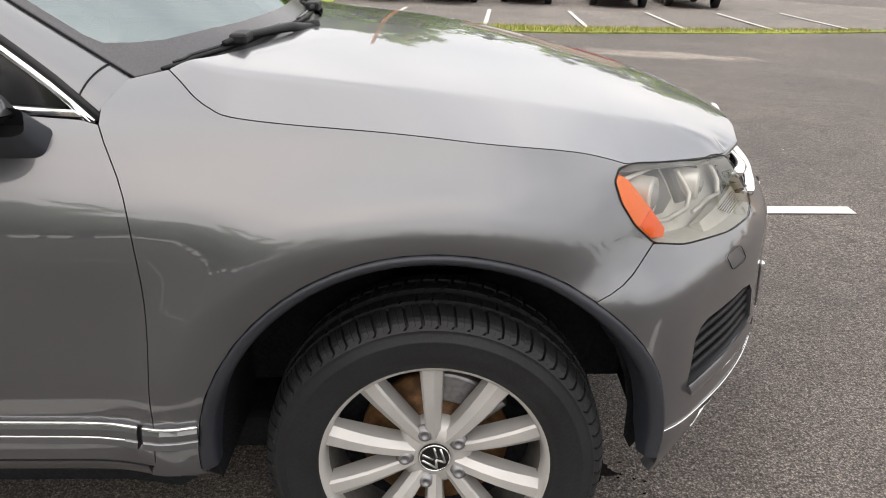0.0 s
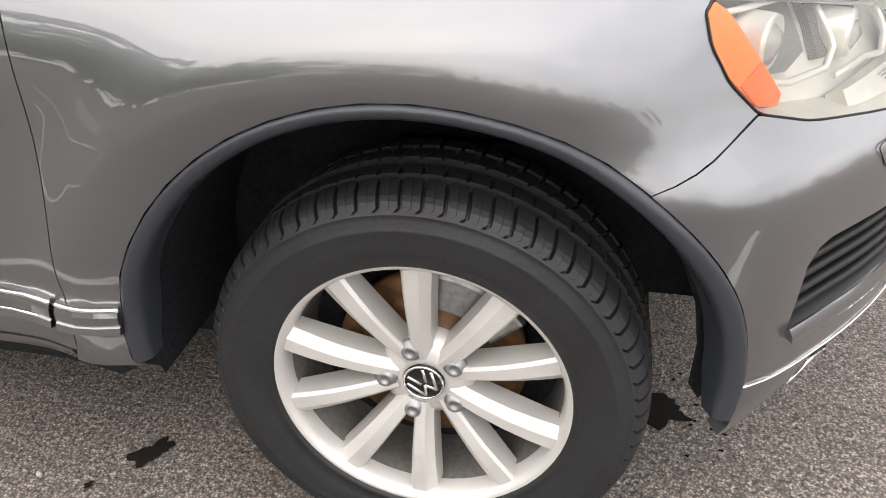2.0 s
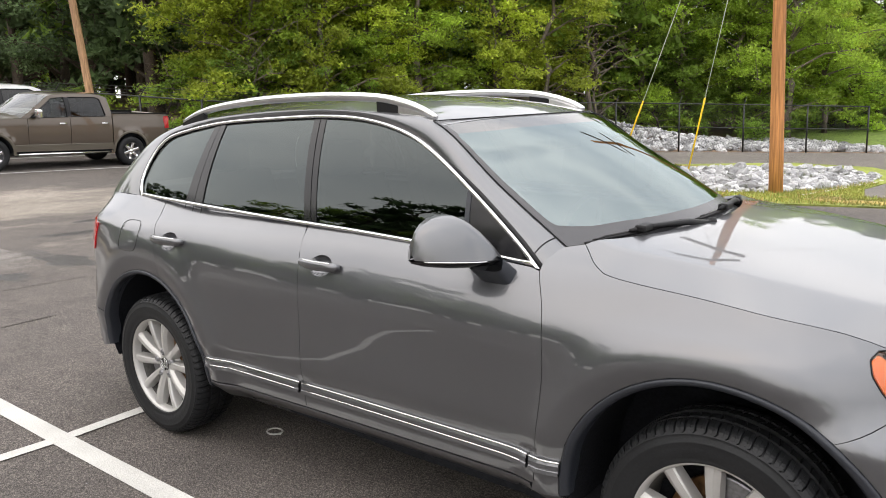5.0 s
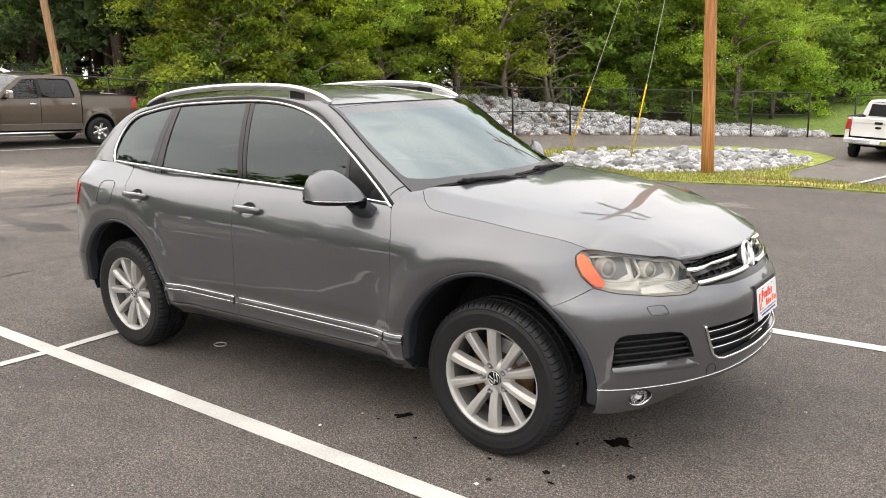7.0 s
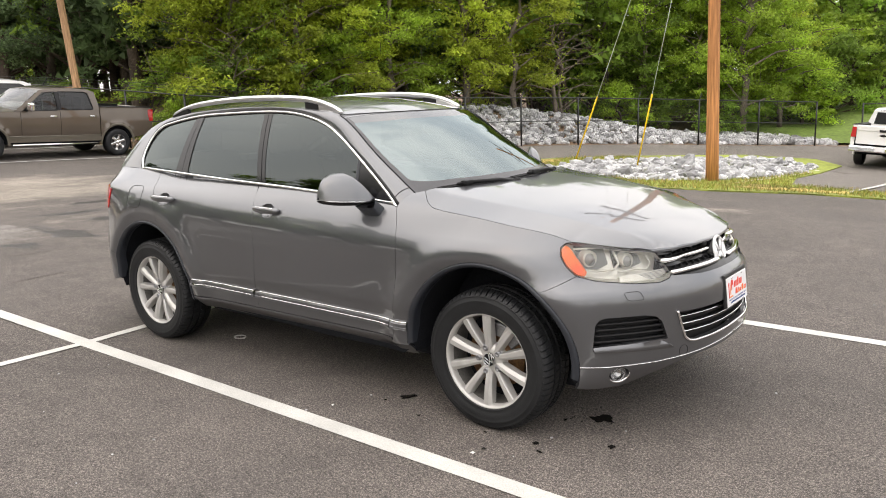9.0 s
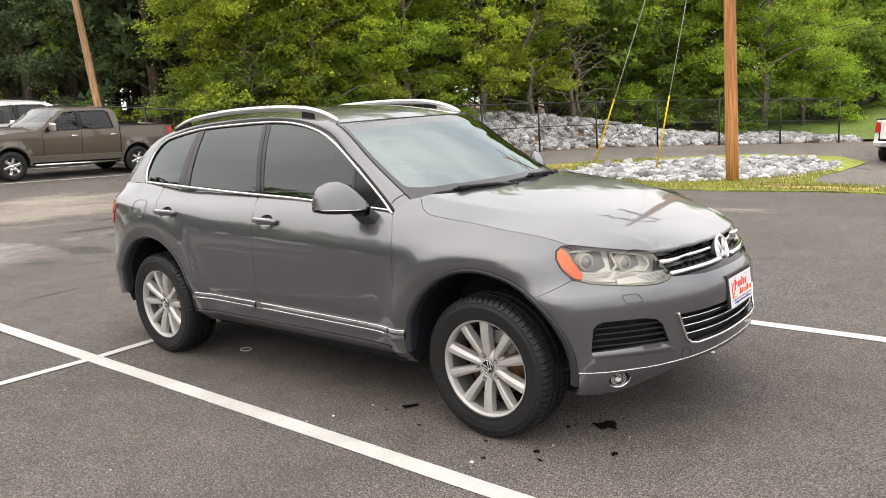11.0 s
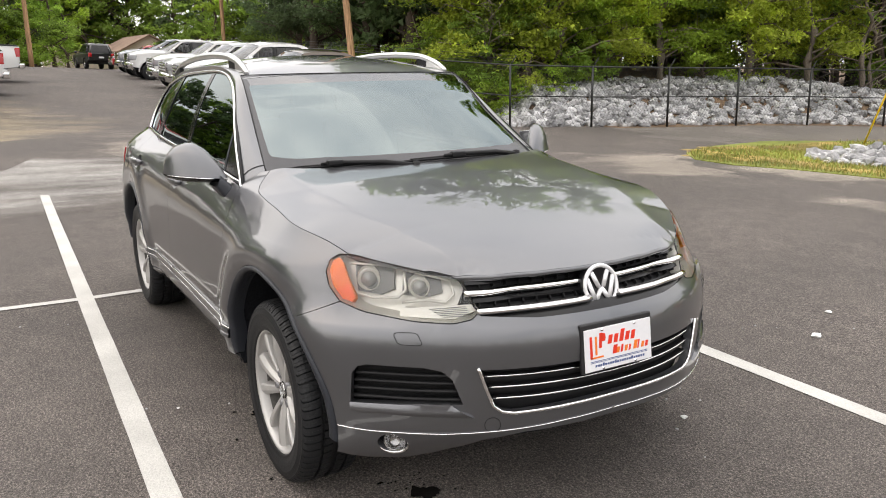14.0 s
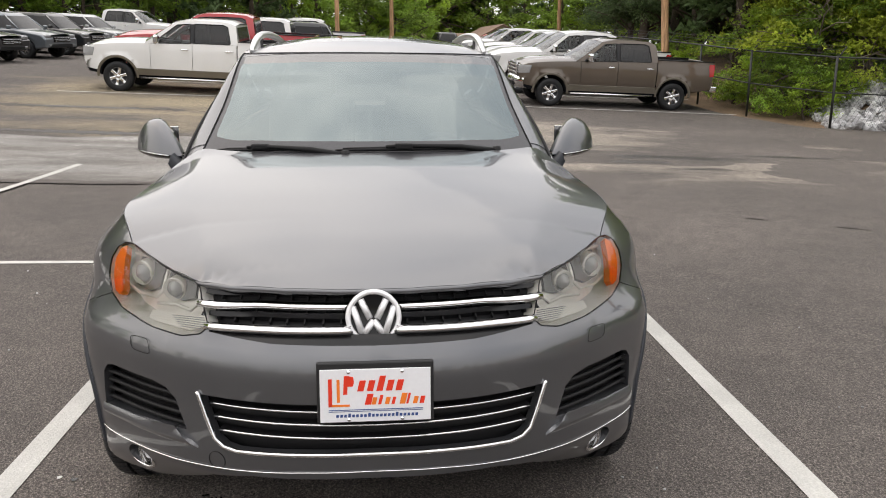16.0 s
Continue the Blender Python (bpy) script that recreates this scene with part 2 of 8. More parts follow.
for wood in (POLEWOOD, ISLANDWOOD):  # grain running up the pole
    for nd in [q for q in wood.node_tree.nodes if q.type == "TEX_NOISE"]:
        mp = wood.node_tree.nodes.new("ShaderNodeMapping")
        mp.inputs["Scale"].default_value = (1.6, 1.6, 0.07)
        wood.node_tree.links.new(nd.inputs["Vector"].links[0].from_socket, mp.inputs["Vector"])
        wood.node_tree.links.new(mp.outputs[0], nd.inputs["Vector"])
BARK = material("bark", (0.075, 0.055, 0.040), 0.9, grain=0.4, grain_scale=18, patch=0.2, patch_scale=1.0, bump=0.7)
FENCEBLACK = material("black_coated_steel", (0.012, 0.013, 0.012), 0.45, grain=0.1, grain_scale=40)
YELLOW = material("yellow_plastic", (0.80, 0.52, 0.01), 0.5, grain=0.06, grain_scale=30)
WIRE = material("steel_wire", (0.70, 0.70, 0.69), 0.5, 0.1, grain=0.1, grain_scale=50)


def leaf_material(name, color):
    """Leaves: each its own shade, light coming through a little."""
    m = material(name, color, 0.6, grain=0.12, grain_scale=1.6, patch=0.35, patch_scale=0.5, island=0.3, piece=0.3, spec=0.3)
    n, l = m.node_tree.nodes, m.node_tree.links
    b = n["Principled BSDF"]
    tr, mx = n.new("ShaderNodeBsdfTranslucent"), n.new("ShaderNodeMixShader")
    mx.inputs[0].default_value = 0.55
    l.new(b.inputs["Base Color"].links[0].from_socket, tr.inputs["Color"])
    l.new(b.outputs[0], mx.inputs[1])
    l.new(tr.outputs[0], mx.inputs[2])
    l.new(mx.outputs[0], n["Material Output"].inputs["Surface"])
    return m


LEAVES = [leaf_material("leaves_fresh", (0.300, 0.425, 0.055)), leaf_material("leaves_mid", (0.228, 0.350, 0.059)), leaf_material("leaves_dark", (0.105, 0.160, 0.066)), leaf_material("leaves_yellowish", (0.365, 0.440, 0.055))]
FOGMETAL = material("dim_lamp_metal", (0.42, 0.42, 0.43), 0.18, 0.95, grain=0.05, grain_scale=60)

# ---- mesh helpers ----
from mathutils.geometry import delaunay_2d_cdt


def mesh_of(name, verts, faces, smooth=False, normals=None):
    me = bpy.data.meshes.new(name)
    me.from_pydata([tuple(v) for v in verts], [], faces)
    if smooth:
        me.shade_smooth()
    if normals is not None:
        me.normals_split_custom_set(normals)
    me.update()
    return me


def part(name, me, mat, parent, label=""):
    """Links a mesh, or a bmesh, as one part under a thing or part."""
    if isinstance(me, bmesh.types.BMesh):
        bm, me = me, bpy.data.meshes.new(name)
        bm.to_mesh(me)
        bm.free()
    if mat is not None and not me.materials:
        me.materials.append(mat)
    ob = new(name, me)
    ob.parent = parent
    if label:
        tagged(ob, label)
    return ob


def thing(name, label, category, m=None, group="", kind=""):
    ob = new(name)
    ob.empty_display_size = 0.2
    if m is not None:
        ob.matrix_basis = m
    return tagged(ob, label, category, group, kind)


def single(name, me, mat, label, category, m=None, group="", kind=""):
    """A thing that is one mesh."""
    ob = part(name, me, mat, None)
    if m is not None:
        ob.matrix_basis = m
    return tagged(ob, label, category, group, kind)


def inside(p, poly):
    x, y = p
    c = False
    for (x1, y1), (x2, y2) in zip(poly, poly[1:] + poly[:1]):
        if (y1 > y) != (y2 > y) and x < (x2 - x1) * (y - y1) / (y2 - y1) + x1:
            c = not c
    return c


def resample(poly, step, closed=True):
    out = []
    pts = poly + poly[:1] if closed else poly
    for (x1, y1), (x2, y2) in zip(pts, pts[1:]):
        k = max(1, int(math.hypot(x2 - x1, y2 - y1) / step + 0.5))
        out += [(x1 + (x2 - x1) * i / k, y1 + (y2 - y1) * i / k) for i in range(k)]
    return out if closed else out + [pts[-1]]


def area2(poly):
    return sum(x1 * y2 - x2 * y1 for (x1, y1), (x2, y2) in zip(poly, poly[1:] + poly[:1])) / 2


def inset(poly, d):
    """The closed outline moved inwards by d."""
    s, out, k = (1 if area2(poly) > 0 else -1), [], len(poly)
    for i in range(k):
        (x0, y0), (x1, y1), (x2, y2) = poly[i - 1], poly[i], poly[(i + 1) % k]
        a, b = Vector((x1 - x0, y1 - y0)), Vector((x2 - x1, y2 - y1))
        if a.length < 1e-9 or b.length < 1e-9:
            out.append((x1, y1))
            continue
        a.normalize(), b.normalize()
        na, nb = Vector((-a.y, a.x)) * s, Vector((-b.y, b.x)) * s
        n = na + nb
        q = n.length_squared
        n = n * (2 / q) if q > 0.4 else na
        out.append((x1 + n.x * d, y1 + n.y * d))
    return out




def car_out(p):
    """Roughly outwards from the car's middle line."""
    return Vector((p.x - min(0.25, max(-3.2, p.x)), p.y, (p.z - 0.6) * 0.8))


def panel_mesh(name, outline, surf, step=0.05, gap=0.0012, depth=0.014, holes=(), out=car_out, lift=0.0):
    """A sheet over a surface: outline and holes in the surface's two coordinates; edges turned inwards."""
    loops = [resample(inset(list(outline), gap), step * 0.7)] + [resample(inset(list(h), -gap), step * 0.7) for h in holes]
    verts, edges = [], []
    for loop in loops:
        k = len(verts)
        verts += loop
        edges += [(k + i, k + (i + 1) % len(loop)) for i in range(len(loop))]
    nb = len(verts)
    xs, ys = [v[0] for v in loops[0]], [v[1] for v in loops[0]]
    edge_pts = np.array(verts)
    row = 0
    y = min(ys) + step * 0.5
    while y < max(ys):
        x = min(xs) + step * (0.5 if row % 2 else 0.25)
        while x < max(xs):
            if ((edge_pts - (x, y)) ** 2).sum(1).min() > (0.45 * step) ** 2 and inside((x, y), loops[0]) and not any(inside((x, y), h) for h in loops[1:]):
                verts.append((x, y))
            x += step
        y += step * 0.87
        row += 1
    v2, _, f2, ov, _, _ = delaunay_2d_cdt([Vector(v) for v in verts], edges, [], 0, 1e-6)
    first = {}
    for i, src in enumerate(ov):
        for q in src:
            first[q] = i
    tris = []
    for f in f2:
        c = (sum(v2[i].x for i in f) / len(f), sum(v2[i].y for i in f) / len(f))
        if inside(c, loops[0]) and not any(inside(c, h) for h in loops[1:]):
            tris.append(tuple(f))
    e = 1e-3
    pos, nor = [], []
    for v in v2:
        p = Vector(surf(v.x, v.y))
        n = (Vector(surf(v.x + e, v.y)) - Vector(surf(v.x - e, v.y))).cross(Vector(surf(v.x, v.y + e)) - Vector(surf(v.x, v.y - e)))
        n.normalize()
        if n.dot(out(p)) < 0:
            n = -n
        pos.append(p + n * lift)
        nor.append(n)
    faces, normals = [], []
    for a, b, c in tris:
        if (pos[b] - pos[a]).cross(pos[c] - pos[a]).dot(nor[a]) < 0:
            b, c = c, b
        faces.append((a, b, c))
        normals += [nor[a], nor[b], nor[c]]
    if depth:
        k = 0
        for loop in loops:
            ids = [first.get(k + i, -1) for i in range(len(loop))]
            k += len(loop)
            for i, j in zip(ids, ids[1:] + ids[:1]):
                if i < 0 or j < 0 or i == j:
                    continue
                q = len(pos)
                pos += [pos[i], pos[j], pos[j] - nor[j] * depth, pos[i] - nor[i] * depth]
                nor += [nor[i]] * 4
                faces.append((q, q + 1, q + 2, q + 3))
                wall = (pos[q + 1] - pos[q]).cross(pos[q + 3] - pos[q])
                normals += [wall.normalized() if wall.length > 1e-12 else nor[i]] * 4
    return mesh_of(name, pos, faces, True, normals)


def frames_along(pts, closed=False, up=Vector((0, 0, 1))):
    p = [Vector(q) for q in pts]
    k = len(p)
    out = []
    for i in range(k):
        a, b = (p[i - 1], p[(i + 1) % k]) if closed else (p[max(0, i - 1)], p[min(k - 1, i + 1)])
        t = (b - a).normalized()
        s = t.cross(up)
        s = s.normalized() if s.length > 1e-4 else t.orthogonal().normalized()
        out.append((p[i], s, s.cross(t).normalized()))
    return out


def tube_mesh(name, pts, radius, sides=8, closed=False, flat=1.0, up=Vector((0, 0, 1)), caps=True):
    """A rod along points; radius a number or one for each point; flat squeezes its height."""
    fr = frames_along(pts, closed, up)
    k = len(fr)
    rad = [radius] * k if isinstance(radius, (int, float)) else radius
    verts, faces = [], []
    for (p, s, u), r in zip(fr, rad):
        verts += [p + s * (r * math.cos(a)) + u * (r * flat * math.sin(a)) for a in (2 * math.pi * j / sides for j in range(sides))]
    for i in range(k if closed else k - 1):
        for j in range(sides):
            a, b, c, d = i * sides + j, i * sides + (j + 1) % sides, ((i + 1) % k) * sides + (j + 1) % sides, ((i + 1) % k) * sides + j
            faces.append((a, b, c, d))
    if caps and not closed:
        faces += [tuple(range(sides - 1, -1, -1)), tuple(range((k - 1) * sides, k * sides))]
    return mesh_of(name, verts, faces, True)


def loft_mesh(name, rows, smooth=True, flip=False, closed=False, out=None):
    """A sheet through rows of points of equal length."""
    k = len(rows[0])
    verts = [Vector(p) for r in rows for p in r]
    faces = []
    for i in range(len(rows) - 1):
        for j in range(k if closed else k - 1):
            f = (i * k + j, i * k + (j + 1) % k, (i + 1) * k + (j + 1) % k, (i + 1) * k + j)
            faces.append(f[::-1] if flip else f)
    if out:
        f = faces[len(faces) // 2]
        n = (verts[f[1]] - verts[f[0]]).cross(verts[f[2]] - verts[f[0]])
        if n.dot(out(verts[f[0]])) < 0:
            faces = [g[::-1] for g in faces]
    return mesh_of(name, verts, faces, smooth)


def lathe_mesh(name, profile, seg=64, axis="y", smooth=True):
    """Turns a profile of (r, h) about an axis through the origin."""
    rows = []
    for r, h in profile:
        ring = []
        for j in range(seg):
            a = 2 * math.pi * j / seg
            ring.append((r * math.cos(a), h, r * math.sin(a)) if axis == "y" else (r * math.cos(a), r * math.sin(a), h))
        rows.append(ring)
    return loft_mesh(name, rows, smooth, closed=True)


def box_bm(size, at=(0, 0, 0), bevel=0.0, seg=2, turn=None):
    bm = bmesh.new()
    bmesh.ops.create_cube(bm, size=1.0)
    bmesh.ops.scale(bm, vec=size, verts=bm.verts)
    if bevel:
        bmesh.ops.bevel(bm, geom=bm.edges[:], offset=bevel, segments=seg, affect="EDGES", profile=0.5)
    if turn is not None:
        bmesh.ops.transform(bm, matrix=turn, verts=bm.verts)
    bmesh.ops.translate(bm, vec=at, verts=bm.verts)
    return bm


def prism_mesh(name, outline, y0, y1, bevel=0.0, seg=2, axis="y", smooth=False):
    """A flat outline (x, z) pushed out along y, or (x, y) along z, with bevelled rims."""
    bm = bmesh.new()
    put = (lambda a, b, h: (a, h, b)) if axis == "y" else (lambda a, b, h: (a, b, h)) if axis == "z" else (lambda a, b, h: (h, a, b))
    lo, hi = [bm.verts.new(put(a, b, y0)) for a, b in outline], [bm.verts.new(put(a, b, y1)) for a, b in outline]
    caps = [bm.faces.new(lo), bm.faces.new(hi[::-1])]
    k = len(lo)
    for i in range(k):
        bm.faces.new((lo[i], hi[i], hi[(i + 1) % k], lo[(i + 1) % k]))
    bmesh.ops.recalc_face_normals(bm, faces=bm.faces[:])
    if bevel:
        bmesh.ops.bevel(bm, geom=[e for f in caps for e in f.edges], offset=bevel, segments=seg, affect="EDGES", profile=0.5)
    me = bpy.data.meshes.new(name)
    bm.to_mesh(me)
    bm.free()
    if smooth:
        me.shade_smooth()
    return me


def mesh_from_bm(name, bm):
    me = bpy.data.meshes.new(name)
    bm.to_mesh(me)
    bm.free()
    return me

# ---- surfaces of the car body: plan line, side profile, hood, glasshouse ----
def smooth_line(pts, n=24):
    """A Catmull-Rom line through points, densely sampled."""
    p = np.array(pts, float)
    p = np.vstack([2 * p[0] - p[1], p, 2 * p[-1] - p[-2]])
    out = []
    for i in range(1, len(p) - 2):
        for t in np.arange(n) / n:
            a, b, c, d = p[i - 1], p[i], p[i + 1], p[i + 2]
            out.append(0.5 * (2 * b + (c - a) * t + (2 * a - 5 * b + 4 * c - d) * t * t + (3 * b - a - 3 * c + d) * t ** 3))
    out.append(p[-2])
    return np.array(out)


PLAN = smooth_line([(0.935, 0), (0.927, 0.15), (0.90, 0.30), (0.845, 0.45), (0.76, 0.60), (0.65, 0.735), (0.505, 0.85), (0.33, 0.928),
                    (0.10, 0.962), (-0.3, 0.967), (-1.0, 0.962), (-1.6, 0.960), (-2.2, 0.964), (-2.9, 0.966), (-3.25, 0.952),
                    (-3.5, 0.91), (-3.68, 0.81), (-3.80, 0.65), (-3.855, 0.4), (-3.865, 0)])
PLAN_S = np.r_[0, np.cumsum(np.hypot(*np.diff(PLAN, axis=0).T))]
PLAN_D = np.gradient(PLAN, PLAN_S, axis=0)
PLAN_D /= np.hypot(PLAN_D[:, 0], PLAN_D[:, 1])[:, None]
S_END = PLAN_S[-1]


def s_of_x(x):
    """Way along the plan line to the side at x."""
    return float(np.interp(-x, -PLAN[:, 0], PLAN_S))


HALF = int(np.argmax(PLAN[:, 1]))


SIDE_Z, SIDE_D = np.array([(0.18, -0.16), (0.24, -0.085), (0.30, -0.045), (0.37, -0.020), (0.44, -0.009), (0.50, -0.010), (0.535, -0.002), (0.565, 0.006), (0.60, 0.008), (0.66, 0.0055), (0.70, 0.004),
                           (0.76, 0.0018), (0.84, 0.0), (0.88, -0.002), (0.92, -0.009), (0.96, -0.023), (1.00, -0.041), (1.04, -0.066), (1.08, -0.096), (1.12, -0.135),
                           (1.16, -0.19), (1.20, -0.26), (1.26, -0.40)]).T
FRONT_Z, FRONT_D = np.array([(0.18, -0.22), (0.24, -0.115), (0.30, -0.058), (0.36, -0.022), (0.41, -0.008), (0.52, -0.004), (0.62, -0.004), (0.70, -0.004), (0.735, -0.009), (0.765, -0.022),
                             (0.79, -0.045), (0.83, -0.067), (0.88, -0.088), (0.93, -0.118), (0.98, -0.16), (1.04, -0.24), (1.26, -0.55)]).T
REAR_Z, REAR_D = np.array([(0.18, -0.25), (0.26, -0.10), (0.34, -0.04), (0.45, -0.005), (0.60, 0.0), (0.72, -0.01), (0.80, -0.06), (0.95, -0.09), (1.10, -0.14), (1.26, -0.22)]).T


def lin_smooth(z, zs, ds):
    """A softened polyline: the mean of a few samples round z."""
    w = 0.02
    return (np.interp(z - w, zs, ds) + 2 * np.interp(z - w / 2, zs, ds) + 2 * np.interp(z, zs, ds) + 2 * np.interp(z + w / 2, zs, ds) + np.interp(z + w, zs, ds)) / 8


def ease(a, b, v):
    t = min(1.0, max(0.0, (v - a) / (b - a)))
    return t * t * (3 - 2 * t)


def plan_at(s):
    return np.array([np.interp(s, PLAN_S, PLAN[:, 0]), np.interp(s, PLAN_S, PLAN[:, 1])]), np.array([np.interp(s, PLAN_S, PLAN_D[:, 0]), np.interp(s, PLAN_S, PLAN_D[:, 1])])


ARCH_Z, ARCH_R = 0.385, 0.49
AXLES = (0.0, -2.893)


def shell(s, z, extra=0.0):
    """The lower body, one half (y >= 0): s metres along the plan line from the nose, z up."""
    c, d = plan_at(s)
    f = 1 - ease(0.80, 1.45, s)
    z0, z = z, z - 0.045 * min(2.6, max(0.0, -0.65 - c[0])) * min(1.0, max(0.0, (z - 0.80) / 0.30))  # the waist rises to the back
    r = ease(S_END - 1.15, S_END - 0.75, s)
    off = f * lin_smooth(z, FRONT_Z, FRONT_D) + r * lin_smooth(z, REAR_Z, REAR_D) + (1 - f - r) * lin_smooth(z, SIDE_Z, SIDE_D)
    for ax in AXLES:  # flared wheel arches
        q = math.hypot(c[0] - ax, z - ARCH_Z)
        off += 0.026 * math.exp(-((q - 0.555) / 0.080) ** 2) * (1 - f) * (1 if z < 0.8 else math.exp(-((z - 0.8) / 0.24) ** 2))
    off -= 0.022 * ease(0.93, 1.03, z) * ease(-0.9, 0.0, c[0]) * (1 - f)
    off -= 0.075 * ease(0.97, 1.11, z) * ease(1.2, 3.0, -c[0]) * (1 - r)
    off += 0.030 * math.exp(-((s - 1.07) / 0.19) ** 2) * (1 - ease(0.74, 0.835, z))
    off += 0.036 * math.exp(-((s - 1.06) / 0.24) ** 2) * (1 - ease(0.27, 0.41, z))
    off -= 0.045 * ease(0.80, 0.86, z) * (1 - ease(0.34, 0.52, s))  # the grille stands back between the lamps
    off -= 0.035 * (1 - ease(0.29, 0.40, z)) * (1 - ease(0.55, 0.88, s))
    off += extra
    n = np.array([-d[1], d[0]]) * -1
    return np.array([c[0] + n[0] * off, c[1] + n[1] * off, z0])


def side_glass(x, z):
    """Half width of the glasshouse at x, z."""
    h = z - 1.10
    y = 0.833 - 0.25 * h - 0.46 * h * h
    y -= 0.10 * max(0.0, -2.5 - x) ** 1.8 * 0.9
    y -= 0.05 * max(0.0, x + 1.0) ** 2
    return y

def ground_z(x, y):
    """Height of the paved ground: level round the car, falling gently to the north-east and rising to the west."""
    xe, ye = 45 * math.tanh(x / 45), 60 * math.tanh(y / 60)
    far = -0.45 - 0.050 * xe - 0.040 * ye
    far += 0.038 * max(0.0, 0.8 * y - 0.6 * x - 20.5 if y > 0 else 0.0) * math.exp(-max(0.0, -20 - x) / 6)
    far += 0.024 * 40 * math.tanh(max(0.0, -18 - x) / 40)
    q = ((x + 0.5) ** 2 + (y - 0.3) ** 2) / 81.0
    return far * q * q / (1 + q * q)

# ---- ground ----
def on_ground(x, y, h=0.0):
    return Vector((x, y, ground_z(x, y) + h))


def up(p):
    return Vector((0, 0, 1))


FENCE = [(-60.0, 15.5), (-44.0, 12.6), (-31.5, 10.6), (-23.4, 10.5), (-20.1, 10.8), (-17.0, 12.2), (-16.45, 14.4), (-15.85, 17.2), (-15.3, 20.3), (-14.45, 22.9), (-13.4, 25.0), (-11.5, 27.6), (-9.9, 29.3), (-8.45, 30.8), (-6.85, 32.7), (-4.75, 34.7)]


def fence_side(x, y):
    """Metres behind the fence (positive) for places in the north-west."""
    best = None
    for (x1, y1), (x2, y2) in zip(FENCE, FENCE[1:]):
        dx, dy = x2 - x1, y2 - y1
        q = math.hypot(dx, dy)
        t = min(1, max(0, ((x - x1) * dx + (y - y1) * dy) / (q * q)))
        px, py = x1 + t * dx, y1 + t * dy
        d = math.hypot(x - px, y - py)
        s = (dx * (y - y1) - dy * (x - x1)) / q
        if best is None or d < best[0] - 1e-6:
            best = (d, s)
    return best[0] if best[1] > 0 else -best[0]


def land_z(x, y):
    """Natural ground: as the paving, then rising behind the fence."""
    z = ground_z(x, y) - 0.04
    if y > 8 and x < 2:
        d = fence_side(x, y)
        if d > 0:
            rock = float(np.interp(y, (12.6, 14.2, 18, 24, 27, 30.5, 32), (0, 0.72, 0.85, 1.0, 0.75, 0.15, 0))) * (1 - ease(-5.0, -2.5, x))
            z += rock * 1.18 * ease(0.2, 2.7, d) + 0.05 * min(25, max(0, d - 2))
    if y > 30 and x > -10:
        lot_x = float(np.interp(y, (30, 36, 42, 57, 82), (-6.0, -4.2, -1.9, 2.4, 3.0)))
        z += 0.085 * min(45.0, max(0.0, y - 36)) * ease(-10, -6, x) * (1 - ease(lot_x - 4.0, lot_x - 0.4, x))
    return z


xs = [-400, -250, -150, -100] + list(np.arange(-80, -30, 5.0)) + list(np.arange(-30, 16, 0.8)) + list(np.arange(16, 60, 5.0)) + [60, 100, 160, 280, 400]
ys = [-400, -250, -150, -90, -60, -45] + list(np.arange(-36, 6, 3.0)) + list(np.arange(6, 42, 0.8)) + list(np.arange(42, 80, 1.6)) + [84, 90, 130, 200, 300, 400]
single("ground", loft_mesh("ground", [[(x, y, land_z(x, y)) for x in xs] for y in ys], True, out=up), SOIL, "soil and leaf litter round the parking lot", "ground", kind="structure")


def sheet(name, outline, h, mat, label, step=1.5, category="", kind="structure", edge=0.0):
    me = panel_mesh(name, outline, lambda a, b: on_ground(a, b, h), step, 0, edge, out=up)
    return single(name, me, mat, label, category or name, kind=kind)


# paved lot: bounded by the fence line in the north-west
lot = [(-75, -45), (45, -45), (45, 82), (3.0, 82), (2.4, 57), (-1.9, 42), (-4.2, 36)] + [(x + 0.25, y - 0.45) for x, y in FENCE[::-1]]
xs = list(np.arange(-75, -24, 3.0)) + list(np.arange(-24, 12, 0.6)) + list(np.arange(12, 45, 3.0))
sheet("parking_lot", lot, 0.0, ASPHALT, "dark asphalt parking lot with dry and wet stains", 1.6, "parking lot")
road = [(-16.3, 13.6), (-15.4, 17.2), (-14.9, 20.3), (-14.0, 22.6), (-12.9, 24.8), (-11.2, 27.2), (-9.6, 28.8), (-6.5, 32.0), (-4.6, 34.0), (1.0, 42.0), (8, 42), (16, 36), (22, 30), (12.5, 21.8), (8.0, 20.0), (4.0, 18.6), (0.0, 17.9), (-3.4, 17.6), (-3.8, 20.0), (-3.6, 25.4), (-4.8, 26.9), (-7.1, 26.2), (-9.8, 22.3), (-11.6, 18.5), (-12.0, 17.0), (-11.4, 14.5), (-10.6, 12.8), (-12.0, 11.5), (-15.5, 11.6)]
sheet("service_road", road, 0.006, ROADASPHALT, "older pale asphalt of the back road and far stalls", 1.2, "road")

# grass island with rocks, and the grass strip beside the far stalls
island = [(-10.3, 12.3), (-9.3, 11.5), (-8.3, 11.5), (-7.4, 12.3), (-4.1, 13.9), (-2.4, 15.2), (-0.5, 15.8), (2.8, 16.5), (7.0, 18.3), (11.2, 20.2), (20.0, 25.0), (20.4, 26.5), (12.8, 21.6), (8.2, 19.7), (3.2, 18.2), (-0.5, 17.5), (-3.2, 17.4), (-3.7, 20.0), (-3.6, 25.4), (-4.8, 26.9), (-7.1, 26.2), (-9.8, 22.3), (-11.6, 18.5), (-12.0, 17.0), (-11.4, 14.5)]
sheet("grass_island", island, 0.035, GRASS, "grass strip between the lot and the back road", 0.8, "grass", edge=0.05)

